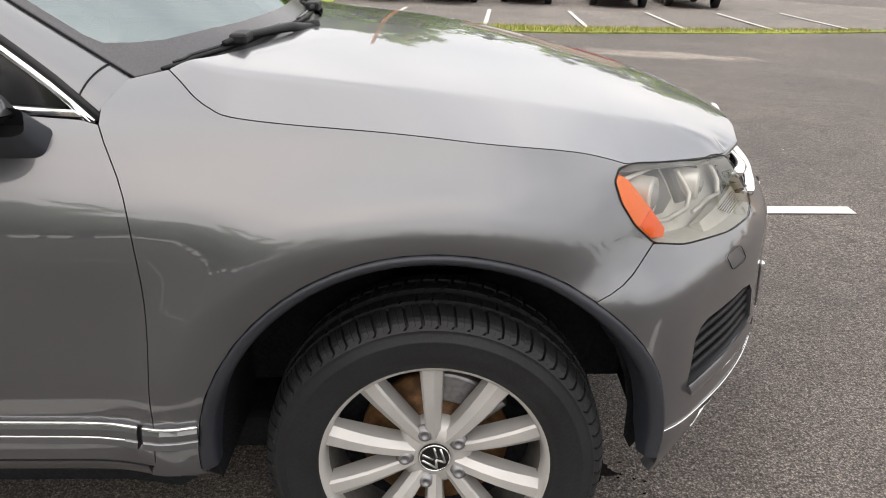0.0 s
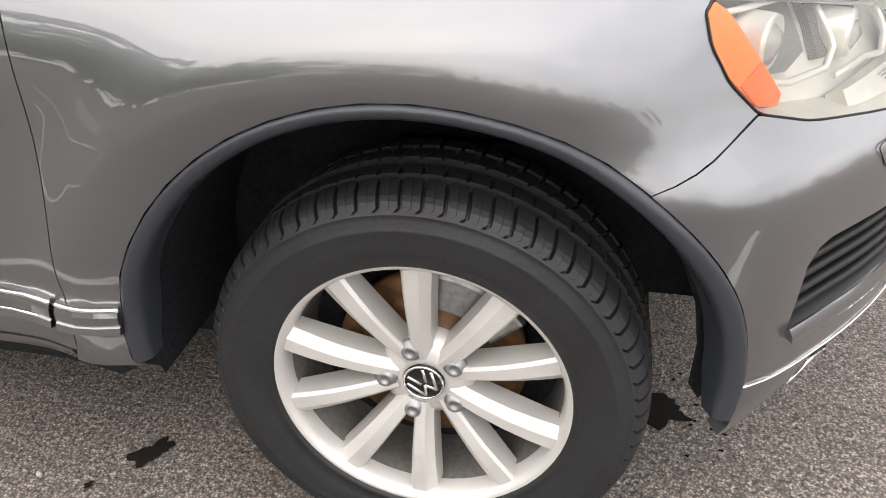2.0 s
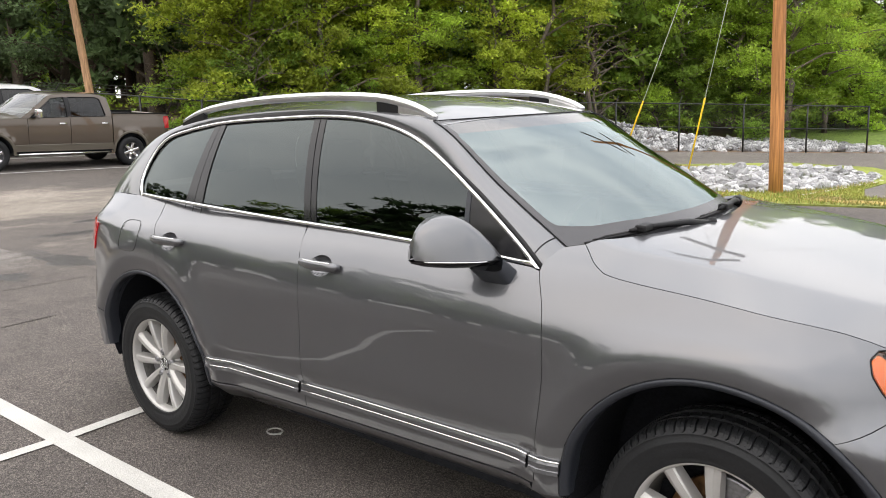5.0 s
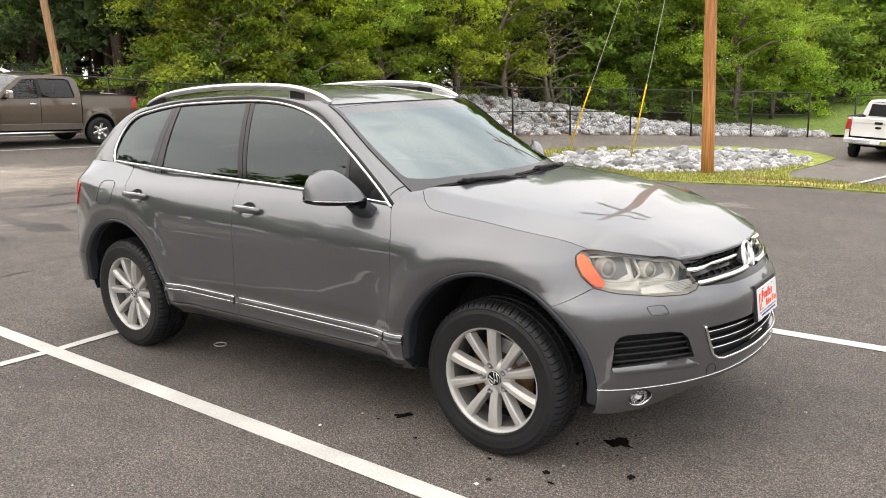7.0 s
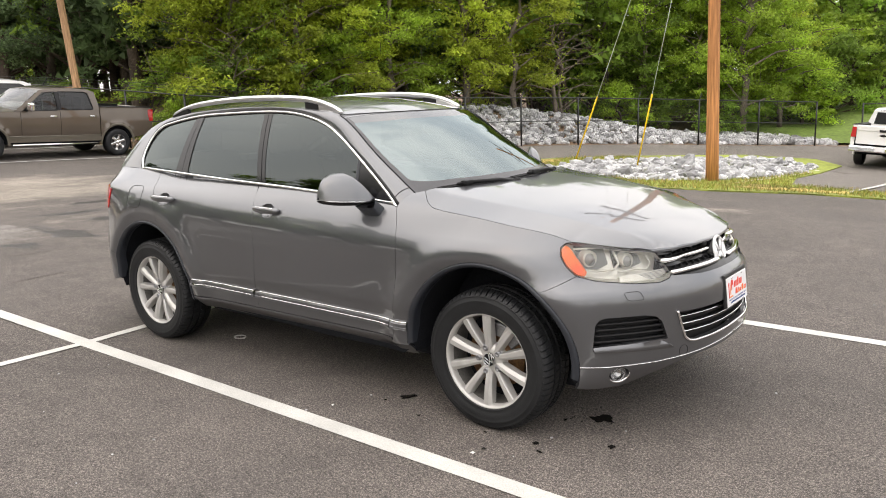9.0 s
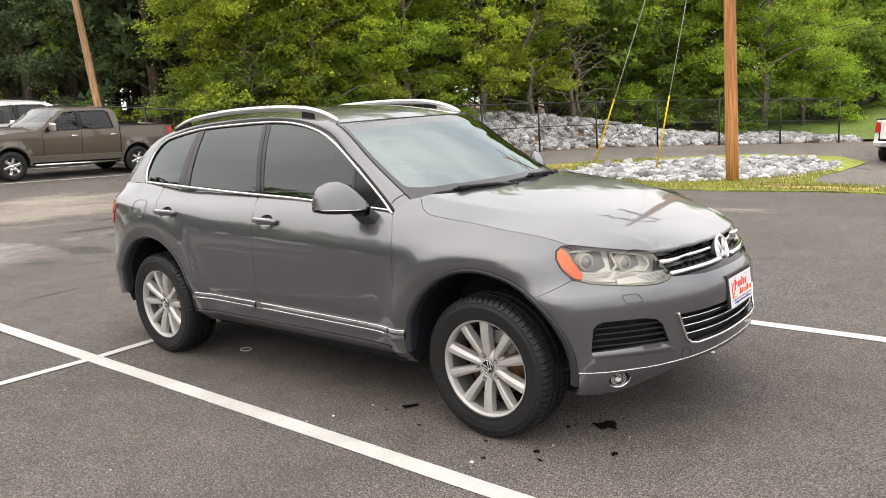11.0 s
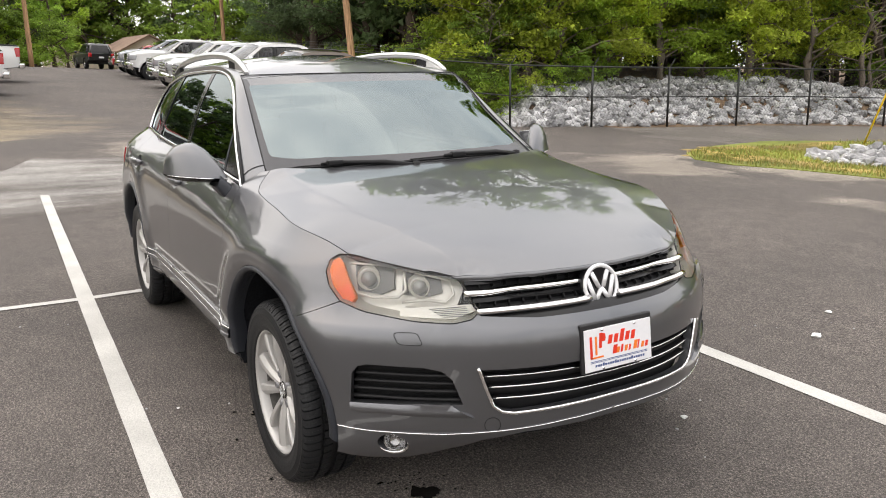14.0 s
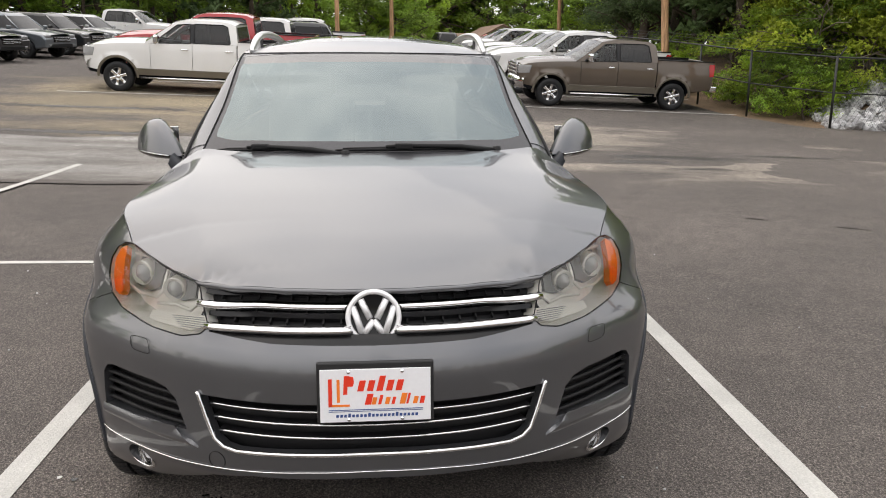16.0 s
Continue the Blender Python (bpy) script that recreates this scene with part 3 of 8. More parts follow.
meadow = [(-10.4, 30.6), (-8.6, 31.2), (-7.0, 33.1), (-4.9, 35.1), (-1.6, 42.0), (2.6, 56.5), (2.6, 90), (-16, 90), (-14, 44)]
me = panel_mesh("meadow", meadow, lambda a, b: Vector((a, b, land_z(a, b) + 0.10)), 0.9, 0, 0, out=up)
single("meadow", me, MEADOW, "green grassy slope beyond the fence", "grass", kind="structure")

# painted lines
def line(name, a, b, width=0.105, h=0.004, label="white painted parking line", far_h=None):
    a, b = Vector((*a, 0)), Vector((*b, 0))
    d = (b - a).normalized()
    s = Vector((-d.y, d.x, 0)) * width / 2
    n = max(2, int((b - a).length / 0.35))
    rows = []
    for sd in (-1, 1):
        rows.append([on_ground(*(a.lerp(b, i / n) + s * sd + s * 0.05 * noise.noise(Vector((i * 0.7, sd, a.x)))).xy, h if far_h is None else h + (far_h - h) * ease(0.45, 0.85, i / n)) for i in range(n + 1)])
    return single(name, loft_mesh(name, rows, out=up), LINEPAINT, label, "parking line", group="parking lines", kind="structure")


line("parking_line", (2.15, -1.415), (-8.9, -1.20), 0.11, 0.004, far_h=0.0235)
line("parking_line", (-3.27, -1.31), (-3.33, 0.9), 0.085, 0.006)
line("parking_line", (-3.27, -1.31), (-3.45, -3.9), 0.085, 0.006)
line("parking_line", (2.15, 1.595), (-3.32, 1.715), 0.11)
line("parking_line", (-3.33, 0.9), (-3.36, 1.66), 0.085, 0.006)
line("parking_line", (-8.8, -4.15), (-3.6, -4.75), 0.10, 0.022)
line("parking_line", (-3.45, -4.30), (2.15, -4.43), 0.11)
for i in range(9):
    line("parking_line", (-19.5 - 3.55 * i, 3.05 + 0.45 * i), (-19.5 - 3.55 * i, 10.6), 0.10, 0.022)
for i in range(8):
    line("parking_line", (-18.75 - 0.1 - 3.4 * i, -8.1), (-19.6 + 0.3 - 3.4 * i, -2.2), 0.10, 0.022)
for x, y in ((-4.3, 17.3), (-1.64, 17.6), (0.98, 17.95), (3.60, 18.5), (6.30, 19.3), (9.0, 20.3), (11.7, 21.6)):
    line("parking_line", (x - 0.06, y - 0.85), (x + 0.42, y + 6.0), 0.12, 0.036)

# ---- the grey SUV ----
suv = thing("suv", "dark grey metallic five-door SUV parked between white lines", "car")


def shell2(ss, z, extra=0.0):
    p = shell(abs(ss), z, extra)
    return Vector((p[0], p[1] if ss >= 0 else -p[1], p[2]))


def table(rows):
    a = np.array(rows, float)
    o = np.argsort(a[:, 0])
    return lambda v: float(np.interp(v, a[o, 0], a[o, 1]))


def arch(axle, r, a0, a1, n=18):
    """Points (s, z) of an arc round an axle; angles in degrees from the front."""
    return [(s_of_x(axle + r * math.cos(radians(a))), ARCH_Z + r * math.sin(radians(a))) for a in np.linspace(a0, a1, n)]


def mirrored(pts, sg):
    return [(sg * a, b) for a, b in pts]


belt_z = table([(-0.645, 1.100), (-0.864, 1.118), (-1.52, 1.150), (-2.065, 1.169), (-2.7, 1.198), (-3.0, 1.207), (-3.2, 1.215), (-3.7, 1.215)])


def belt(x0, x1, n=8, dz=0.003):
    return [(s_of_x(x), belt_z(x) + dz) for x in np.linspace(x0, x1, n)]


HL_TOP = [(1.113, 0.962), (1.085, 0.979), (1.03, 0.980), (0.80, 0.948), (0.585, 0.921)]
HL_LOW = [(0.512, 0.815), (0.535, 0.795), (0.60, 0.783), (0.735, 0.788), (0.93, 0.808), (1.03, 0.832)]
HL = HL_TOP + HL_LOW + [(1.082, 0.878), (1.111, 0.925)]


def rounded(poly, times=2, keep=0.1):
    """The closed outline with its corners cut round."""
    for _ in range(times):
        out = []
        for (x1, y1), (x2, y2) in zip(poly, poly[1:] + poly[:1]):
            out += [(x1 + (x2 - x1) * keep, y1 + (y2 - y1) * keep), (x2 - (x2 - x1) * keep, y2 - (y2 - y1) * keep)]
        poly = out
    return poly


HL_SOFT = rounded(HL)
SEAM_HOOD = [tuple(p) for p in smooth_line([(2.037, 1.178), (2.005, 1.158), (1.972, 1.135), (1.94, 1.118), (1.90, 1.104), (1.79, 1.0905), (1.60, 1.0745), (1.45, 1.0585), (1.30, 1.0385), (1.20, 1.021), (1.12, 1.002), (1.052, 0.982)], 5)]
DOOR_FRONT = [tuple(p) for p in smooth_line([(2.101, 0.40), (2.089, 0.48), (2.069, 0.70), (2.068, 0.85), (2.088, 0.98), (2.146, 1.096)], 4)]
x_b = table([(0.38, -1.735), (0.9, -1.728), (1.03, -1.75), (1.16, -1.80)])
DOOR_MID = [(s_of_x(x_b(z)), z) for z in (0.40, 0.6, 0.8, 0.95, 1.03, 1.09, 1.152)]
DOOR_REAR = [(s_of_x(x), z) for x, z in ((-2.93, 1.199), (-2.86, 1.14), (-2.79, 1.06), (-2.755, 0.96), (-2.74, 0.87))]

HANDLES = ((-1.506, -1.735, 1.030), (-2.555, -2.79, 1.046))


def cup_outline(xa, xb, zc):
    c = s_of_x((xa + xb) / 2)
    return [(c + 0.064 * math.cos(a), zc - 0.008 + 0.040 * math.sin(a)) for a in np.linspace(0, 2 * math.pi, 28, endpoint=False)]


for sg in (-1, 1):
    def on(a, b):
        return shell2(a, b)

    fender = part("fender", panel_mesh("fender", mirrored(DOOR_FRONT[1:] + [(2.148, 1.125), (2.11, 1.165)] + SEAM_HOOD + [(1.085, 0.979), (1.113, 0.962), (1.111, 0.925), (1.082, 0.878), (1.03, 0.832)] + arch(0, ARCH_R, 50, 180) + [(1.998, 0.37), (2.117, 0.37)], sg), on, 0.045), PAINT, suv)
    fdoor = part("front_door", panel_mesh("front_door", mirrored(DOOR_FRONT + belt(-0.66, -1.795) + DOOR_MID[::-1][1:], sg), on, 0.05, holes=[mirrored(cup_outline(*HANDLES[0]), sg)]), PAINT, suv)
    rdoor = part("rear_door", panel_mesh("rear_door", mirrored(DOOR_MID + belt(-1.81, -2.92) + DOOR_REAR + arch(AXLES[1], ARCH_R, 72, 12) + [(s_of_x(-2.40), 0.40)], sg), on, 0.05, holes=[mirrored(cup_outline(*HANDLES[1]), sg)]), PAINT, suv)
    part("quarter_panel", panel_mesh("quarter_panel", mirrored(DOOR_REAR[::-1] + belt(-2.95, -3.56) + [(S_END - 0.66, 1.21), (S_END - 0.66, 0.64), (s_of_x(-3.45), 0.625), (s_of_x(-3.34), 0.60)] + arch(AXLES[1], ARCH_R, 154, 72), sg), on, 0.05), PAINT, suv)
    part("sill", panel_mesh("sill", mirrored([(2.117, 0.366), (2.117, 0.396)] + [(s_of_x(x), 0.396) for x in (-1.2, -1.8, -2.395)] + [(s_of_x(-2.41), 0.315), (s_of_x(-1.5), 0.31), (2.0, 0.30), (2.0, 0.366)], sg), lambda a, b: shell2(a, b, -0.75 * max(0.0, 0.375 - b)), 0.03), PAINT, suv)
    part("rear_bumper_corner", panel_mesh("rear_bumper_corner", mirrored(arch(AXLES[1], ARCH_R, 179, 154) + [(s_of_x(-3.34), 0.598), (s_of_x(-3.45), 0.622), (S_END - 0.66, 0.637), (S_END, 0.637), (S_END, 0.41), (s_of_x(-3.62), 0.39), (s_of_x(-3.48), 0.37)], sg), on, 0.06), PAINT, suv)

    # fuel flap outline, handles, side trim
    if sg < 0:
        flap = [(s_of_x(-3.02) + 0.088 * math.copysign(abs(math.cos(a)) ** 0.55, math.cos(a)), 1.04 + 0.075 * math.copysign(abs(math.sin(a)) ** 0.55, math.sin(a))) for a in np.linspace(0, 2 * math.pi, 28, endpoint=False)]
        part("fuel_flap_joint", tube_mesh("fuel_flap_joint", [shell2(-a, b, 0.0005) for a, b in flap], 0.0013, 5, True), BLACK, suv)
    for (xa, xb, zc), owner in zip(HANDLES, (fdoor, rdoor)):
        pts = []
        for i in range(15):
            u = i / 14
            x = xa + (xb - xa) * u
            bow = 0.030 * math.sin(math.pi * min(1, max(0, u))) ** 0.45
            pts.append(shell2(sg * s_of_x(x), zc + 0.006 * (u - 0.5), 0.004 + bow))
        part("door_handle", tube_mesh("door_handle", pts, [0.009 + 0.008 * math.sin(math.pi * i / 14) ** 0.5 for i in range(15)], 10, flat=1.25), PAINT, owner, "body-coloured door handle")
        part("handle_strip", tube_mesh("handle_strip", [p + Vector((0, sg * 0.006, 0.016)) for p in pts[2:-2]], 0.0035, 6), CHROME, owner, "chrome strip on the handle")
        mid = s_of_x((xa + xb) / 2)
        part("handle_cup", panel_mesh("handle_cup", mirrored(cup_outline(xa, xb, zc), sg), lambda a, b: shell2(a, b, -0.034 * math.sqrt(max(0.0, 1.0 - ((abs(a) - mid) / 0.064) ** 2 - ((b - zc + 0.008) / 0.040) ** 2))), 0.011, -0.001, 0), PAINT, owner)
    for x0, x1 in ((-0.478, -0.590), (-0.600, -1.742), (-1.756, -2.39)):
        sa, sb = s_of_x(x0), s_of_x(x1)
        z0, z1 = 0.500 + 0.02 * (-x0) / 2.4, 0.500 + 0.02 * (-x1) / 2.4
        stations = [k / max(2, round((sb - sa) / 0.04)) for k in range(max(2, round((sb - sa) / 0.04)) + 1)]
        rows = [[shell2(sg * (sa + 0.001 + (sb - sa - 0.002) * u), z0 + (z1 - z0) * u - dz, e) for dz, e in ((0.0, -0.004), (0.001, 0.006), (0.015, 0.0145), (0.029, 0.0155), (0.032, 0.0125), (0.035, 0.0165), (0.047, 0.019), (0.050, 0.010), (0.051, -0.004))] for u in stations]
        part("side_moulding", loft_mesh("side_moulding", rows, False, out=car_out), PAINT, suv)
        part("moulding_chrome", tube_mesh("moulding_chrome", [shell2(sg * (sa + (sb - sa) * i / 20), z0 + (z1 - z0) * i / 20 - 0.004, 0.007) for i in range(21)], 0.0042, 8), CHROME, suv, "thin chrome strip along the doors")
        if x1 - x0 < -0.5:
            part("moulding_chrome", tube_mesh("moulding_chrome", [shell2(sg * (sa + 0.03 + (sb - sa - 0.06) * i / 20), z0 + (z1 - z0) * i / 20 - 0.0335, 0.0145) for i in range(21)], 0.0030, 6), CHROME, suv)

    # wheel arch trims and liners
    for axle, a0, a1 in ((0.0, -5.5, 181), (AXLES[1], -3, 179)):
        rows = []
        for k, a in enumerate(np.linspace(a0, a1, 44)):
            o = Vector((axle + (ARCH_R - 0.001) * math.cos(radians(a)), ARCH_Z + (ARCH_R - 0.001) * math.sin(radians(a))))
            n_in = Vector((axle + 0.455 * math.cos(radians(a)), 0.396 + 0.455 * math.sin(radians(a))))
            end = min(1.0, min(k, 43 - k) / 2.0)
            row = []
            for t, e in ((0.0, -0.004), (0.03, 0.003), (0.12, 0.007), (0.30, 0.0095), (0.55, 0.0085), (0.80, 0.004), (0.95, -0.001), (1.0, -0.012), (1.02, -0.055)):
                p = o.lerp(n_in, t)
                row.append(shell2(sg * s_of_x(p.x), p.y, e * (0.55 + 0.45 * end)))
            rows.append(row)
        part("wheel_arch_trim", loft_mesh("wheel_arch_trim", rows, True, out=car_out), CLADDING, suv, "matt dark grey plastic arch trim")
        rows = []
        for a, drop in [(a, 0.0) for a in np.linspace(max(-3, a0 + 1), 180, 30)] + [(180, 0.03), (180, 0.065)]:
            x, z = axle + 0.460 * math.cos(radians(a)), 0.396 + 0.460 * math.sin(radians(a)) - drop
            inner = [(axle + 0.3 * math.cos(radians(a)), sg * 0.58, max(0.22, ARCH_Z + 0.3 * math.sin(radians(a)))), (axle, sg * 0.58, ARCH_Z)]
            rows.append([(x, sg * y, z) for y in (shell(s_of_x(x), z)[1] - 0.012, 0.8, 0.70, 0.60, 0.585)] + (inner if not drop else [(x, sg * 0.58, z)] * 2))
        part("wheel_liner", loft_mesh("wheel_liner", rows, True), LINER, suv)

# front bumper
half = [(0.0, 0.408), (0.36, 0.400), (0.50, 0.375), (0.58, 0.335), (0.68, 0.300), (0.80, 0.278), (0.92, 0.282), (1.03, 0.296)] + arch(0, ARCH_R, -8, 50, 14) + [(1.03, 0.830)] + HL_LOW[::-1][1:] + [(0.505, 0.804), (0.30, 0.791), (0.0, 0.790)]
bumper_out = half + [(-a, b) for a, b in half[::-1] if a > 0]
L_TOP = 0.632
LGR = [(0.515, L_TOP), (0.492, 0.565), (0.468, 0.505), (0.44, 0.484), (0.40, 0.476), (0.20, 0.482), (0.0, 0.486)]
lower_hole = LGR + [(-a, b) for a, b in LGR[::-1] if a > 0]
INTAKE = [(0.945, 0.610), (0.925, 0.634), (0.895, 0.642), (0.70, 0.640), (0.64, 0.628), (0.605, 0.600), (0.570, 0.512), (0.72, 0.512), (0.955, 0.500)]
FOG = [(0.819 + 0.053 * math.cos(a), 0.352 + 0.040 * math.sin(a)) for a in np.linspace(0, 2 * math.pi, 22, endpoint=False)]
bumper = part("front_bumper", panel_mesh("front_bumper", bumper_out, shell2, 0.045, 0.0003, 0.03, [lower_hole, INTAKE, mirrored(INTAKE, -1), FOG, mirrored(FOG, -1)]), PAINT, suv)


def along_front(s0, s1, z0, z1, extra, n=24):
    return [shell2(s0 + (s1 - s0) * i / n, z0 + (z1 - z0) * i / n, extra) for i in range(n + 1)]


def curve_front(pts, extra, step=0.03):
    return [shell2(a, b, extra) for a, b in resample(pts, step, False)]


part("lower_valance", panel_mesh("lower_valance", [(-0.66, 0.365), (0.66, 0.365), (0.60, 0.42), (0.0, 0.44), (-0.60, 0.42)], lambda a, b: shell2(a, b, -0.11), 0.06, 0, 0), BLACK, suv, "black plastic valance below the bumper")

# lower grille
lower = part("lower_grille", panel_mesh("lower_grille", inset(lower_hole, -0.01), lambda a, b: shell2(a, b, -0.045), 0.07, 0, 0), BLACK, suv, "black lower grille")
part("grille_frame", tube_mesh("grille_frame", curve_front([(0.520, 0.640)] + LGR + [(-a, b) for a, b in LGR[::-1] if a > 0] + [(-0.520, 0.640)], 0.004), 0.0065, 8), CHROME, lower, "chrome frame round the lower grille")
for zc, se in ((0.600, 0.496), (0.561, 0.482), (0.521, 0.466)):
    part("grille_bar", panel_mesh("grille_bar", [(-se, zc - 0.011), (se, zc - 0.011), (se, zc + 0.008), (-se, zc + 0.008)], lambda a, b: shell2(a, b, -0.020), 0.05, 0, 0.03), BLACK, lower)
    part("grille_bar_chrome", tube_mesh("grille_bar_chrome", along_front(-se, se, zc + 0.004, zc + 0.004, -0.016, 40), 0.0036, 6), CHROME, lower, "thin chrome bar")

# side intakes with slats, bright lower lips, fog lamps, washer caps
for sg in (-1, 1):
    intake = part("side_intake", panel_mesh("side_intake", mirrored(inset(INTAKE, -0.006), sg), lambda a, b: shell2(a, b, -0.05), 0.05, 0, 0), BLACK, bumper, "black side intake with slats")
    for i, zc in enumerate((0.612, 0.585, 0.557, 0.528)):
        s0, s1 = 0.598 - 0.012 * i + 0.004, 0.938 + 0.004 * i
        pts = [shell2(sg * (s0 + (s1 - s0) * k / 14), zc - 0.004, -0.018) for k in range(15)]
        part("slat", tube_mesh("slat", pts, 0.0105, 6, flat=0.62, up=Vector((0, 0, 1))), BLACK, intake)
    lip = [(0.955, 0.505), (0.948, 0.478), (0.75, 0.470), (0.532, 0.463), (0.615, 0.515), (0.72, 0.508)]
    part("intake_lip", panel_mesh("intake_lip", mirrored(lip, sg), lambda a, b: shell2(a, b, 0.004 + 0.010 * math.sin(math.pi * min(1, max(0, (b - 0.463) / 0.045)))), 0.02, 0.0, 0.02), PAINT, bumper)
    fog = part("fog_lamp", lathe_mesh("fog_lamp", [(0.0, -0.018), (0.016, -0.014), (0.027, -0.004), (0.033, 0.006), (0.036, 0.002), (0.037, -0.03)], 24), FOGMETAL, bumper, "round clear fog lamp in a chrome ring")
    fog.matrix_basis = Matrix.Translation(shell2(sg * 0.819, 0.352, -0.022)) @ Vector((0.75, sg * 0.62, 0.0)).to_track_quat("Y", "Z").to_matrix().to_4x4() @ Matrix.Scale(1.13, 4)
    part("fog_glass", lathe_mesh("fog_glass", [(0.0, 0.0125), (0.018, 0.011), (0.033, 0.006)], 24), CLEAR, fog)
    part("fog_pocket", panel_mesh("fog_pocket", mirrored(inset(FOG, -0.006), sg), lambda a, b: shell2(a, b, -0.055), 0.03, 0, 0), BLACK, bumper)
    part("fog_crescent", tube_mesh("fog_crescent", [shell2(sg * (0.819 + 0.054 * math.cos(a)), 0.352 + 0.041 * math.sin(a), 0.001) for a in np.linspace(radians(170), radians(330), 16)], [0.0008 + 0.006 * math.sin(math.pi * i / 15) for i in range(16)], 8), CHROME, bumper, "bright crescent under the fog lamp")
    w = [(0.700, 0.716), (0.785, 0.717), (0.806, 0.755), (0.722, 0.757)]
    part("washer_cap", tube_mesh("washer_cap", [shell2(sg * a, b, 0.0006) for a, b in resample(rounded(w, 2, 0.15), 0.012)], 0.0010, 5, True), BLACK, bumper)
    part("bumper_reflector_line", tube_mesh("bumper_reflector_line", [shell2(sg * a, b, 0.001) for a, b in resample([(1.030, 0.408), (0.883, 0.400), (0.638, 0.402), (0.43, 0.412), (0.2, 0.425), (0.0, 0.430)], 0.03, False)], 0.0023, 6), CHROME, bumper, "thin bright line along the bumper")
part("tow_cover", tube_mesh("tow_cover", [shell2(-0.47 + 0.027 * math.cos(a), 0.435 + 0.027 * math.sin(a), 0.0005) for a in np.linspace(0, 2 * math.pi, 26, endpoint=False)], 0.0013, 5, True), BLACK, bumper)

# upper grille
grille = part("upper_grille", panel_mesh("upper_grille", [(-0.60, 0.80), (0.60, 0.80), (0.55, 0.900), (0.45, 0.915), (0.0, 0.924), (-0.45, 0.915), (-0.55, 0.900)], lambda a, b: shell2(a, b, -0.045), 0.06, 0, 0), BLACK, suv, "black upper grille with two chrome bars")
part("grille_sill", panel_mesh("grille_sill", [(-0.50, 0.778), (0.50, 0.778), (0.515, 0.812), (-0.515, 0.812)], lambda a, b: shell2(a, b, -0.012), 0.05, 0, 0.04), GLOSSBLACK, grille)
for z0, z1, se in ((0.873, 0.875, 0.556), (0.818, 0.823, 0.512)):
    for sg in (-1, 1):
        bar = [(sg * se, z0 - 0.0078), (sg * 0.06, z1 - 0.0078), (sg * 0.06, z1 + 0.0078), (sg * (se + 0.010), z0 + 0.0078)]
        part("chrome_bar", tube_mesh("chrome_bar", [shell2(sg * (se + 0.006 + (0.06 - se) * k / 16), z0 + (z1 - z0) * k / 16, 0.001) for k in range(17)], 0.0165, 12, flat=0.72), CHROME, grille, "chrome grille bar")
        part("bar_base", panel_mesh("bar_base", bar, lambda a, b: shell2(a, b, -0.006), 0.04, 0, 0.025), GLOSSBLACK, grille)
for z0, z1, se in ((0.903, 0.906, 0.56), (0.848, 0.850, 0.53)):
    for sg in (-1, 1):
        part("grille_slat", panel_mesh("grille_slat", [(sg * se, z0 - 0.007), (sg * 0.07, z1 - 0.007), (sg * 0.07, z1 + 0.005), (sg * se, z0 + 0.005)], lambda a, b: shell2(a, b, -0.012), 0.05, 0, 0.03), GLOSSBLACK, grille)
        for k in range(8):
            sq = sg * (0.10 + 0.058 * k)
            part("grille_rib", panel_mesh("grille_rib", [(sq, z0 - 0.018), (sq + 0.005, z0 - 0.018), (sq + 0.005, z0 + 0.022), (sq, z0 + 0.022)], lambda a, b: shell2(a, b, -0.022), 0.05, 0, 0.02), BLACK, grille)

BRIGHT = material("bright_chrome", (0.80, 0.80, 0.81), 0.25, 0.35, grain=0.03, grain_scale=60)
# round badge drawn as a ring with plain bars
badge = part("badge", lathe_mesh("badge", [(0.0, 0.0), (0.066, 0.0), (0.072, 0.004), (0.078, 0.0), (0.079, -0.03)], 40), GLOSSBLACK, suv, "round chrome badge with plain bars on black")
badge.matrix_basis = Matrix.Translation((0.834, 0, 0.853)) @ pose(0, 0, 0, 14, 0, -90)
part("badge_ring", tube_mesh("badge_ring", [(0.071 * math.cos(a), 0.004, 0.071 * math.sin(a)) for a in np.linspace(0, 2 * math.pi, 48, endpoint=False)], 0.0078, 8, True, up=Vector((0, 1, 0))), BRIGHT, badge)
for x0, z0, x1, z1 in ((-0.036, 0.050, -0.010, -0.004), (0.036, 0.050, 0.010, -0.004), (-0.058, 0.030, -0.030, -0.052), (0.058, 0.030, 0.030, -0.052), (-0.030, -0.052, 0.0, -0.008), (0.030, -0.052, 0.0, -0.008)):
    q = Vector((x1 - x0, 0, z1 - z0))
    part("badge_bar", tube_mesh("badge_bar", [(x0, 0.004, z0), (x1, 0.004, z1)], 0.0098, 6, up=Vector((0, 1, 0)), flat=0.7), BRIGHT, badge)

# dealer plate in a black holder; its print is drawn as plain bars
plate = part("number_plate", mesh_from_bm("number_plate", box_bm((0.302, 0.004, 0.148), (0, 0, 0), 0.0018)), PLATE_WHITE, suv, "white dealer plate with red and blue printing")
plate.matrix_basis = Matrix.Translation((0.935, 0.002, 0.663)) @ pose(0, 0, 0, 0, 0, 90) @ pose(0, 0, 0, -6.5, 0, 0)
PLATE_DARK = material("plate_holder", (0.010, 0.010, 0.011), 0.45, grain=0.15, grain_scale=200)
part("plate_holder", mesh_from_bm("plate_holder", box_bm((0.320, 0.018, 0.172), (0, 0.012, 0.007), 0.006, 3)), PLATE_DARK, plate)


def flat_bar(pts, mat, name="print_bar", h=-0.0032):
    part(name, prism_mesh(name, pts, h, h + 0.0012, axis="y"), mat, plate)


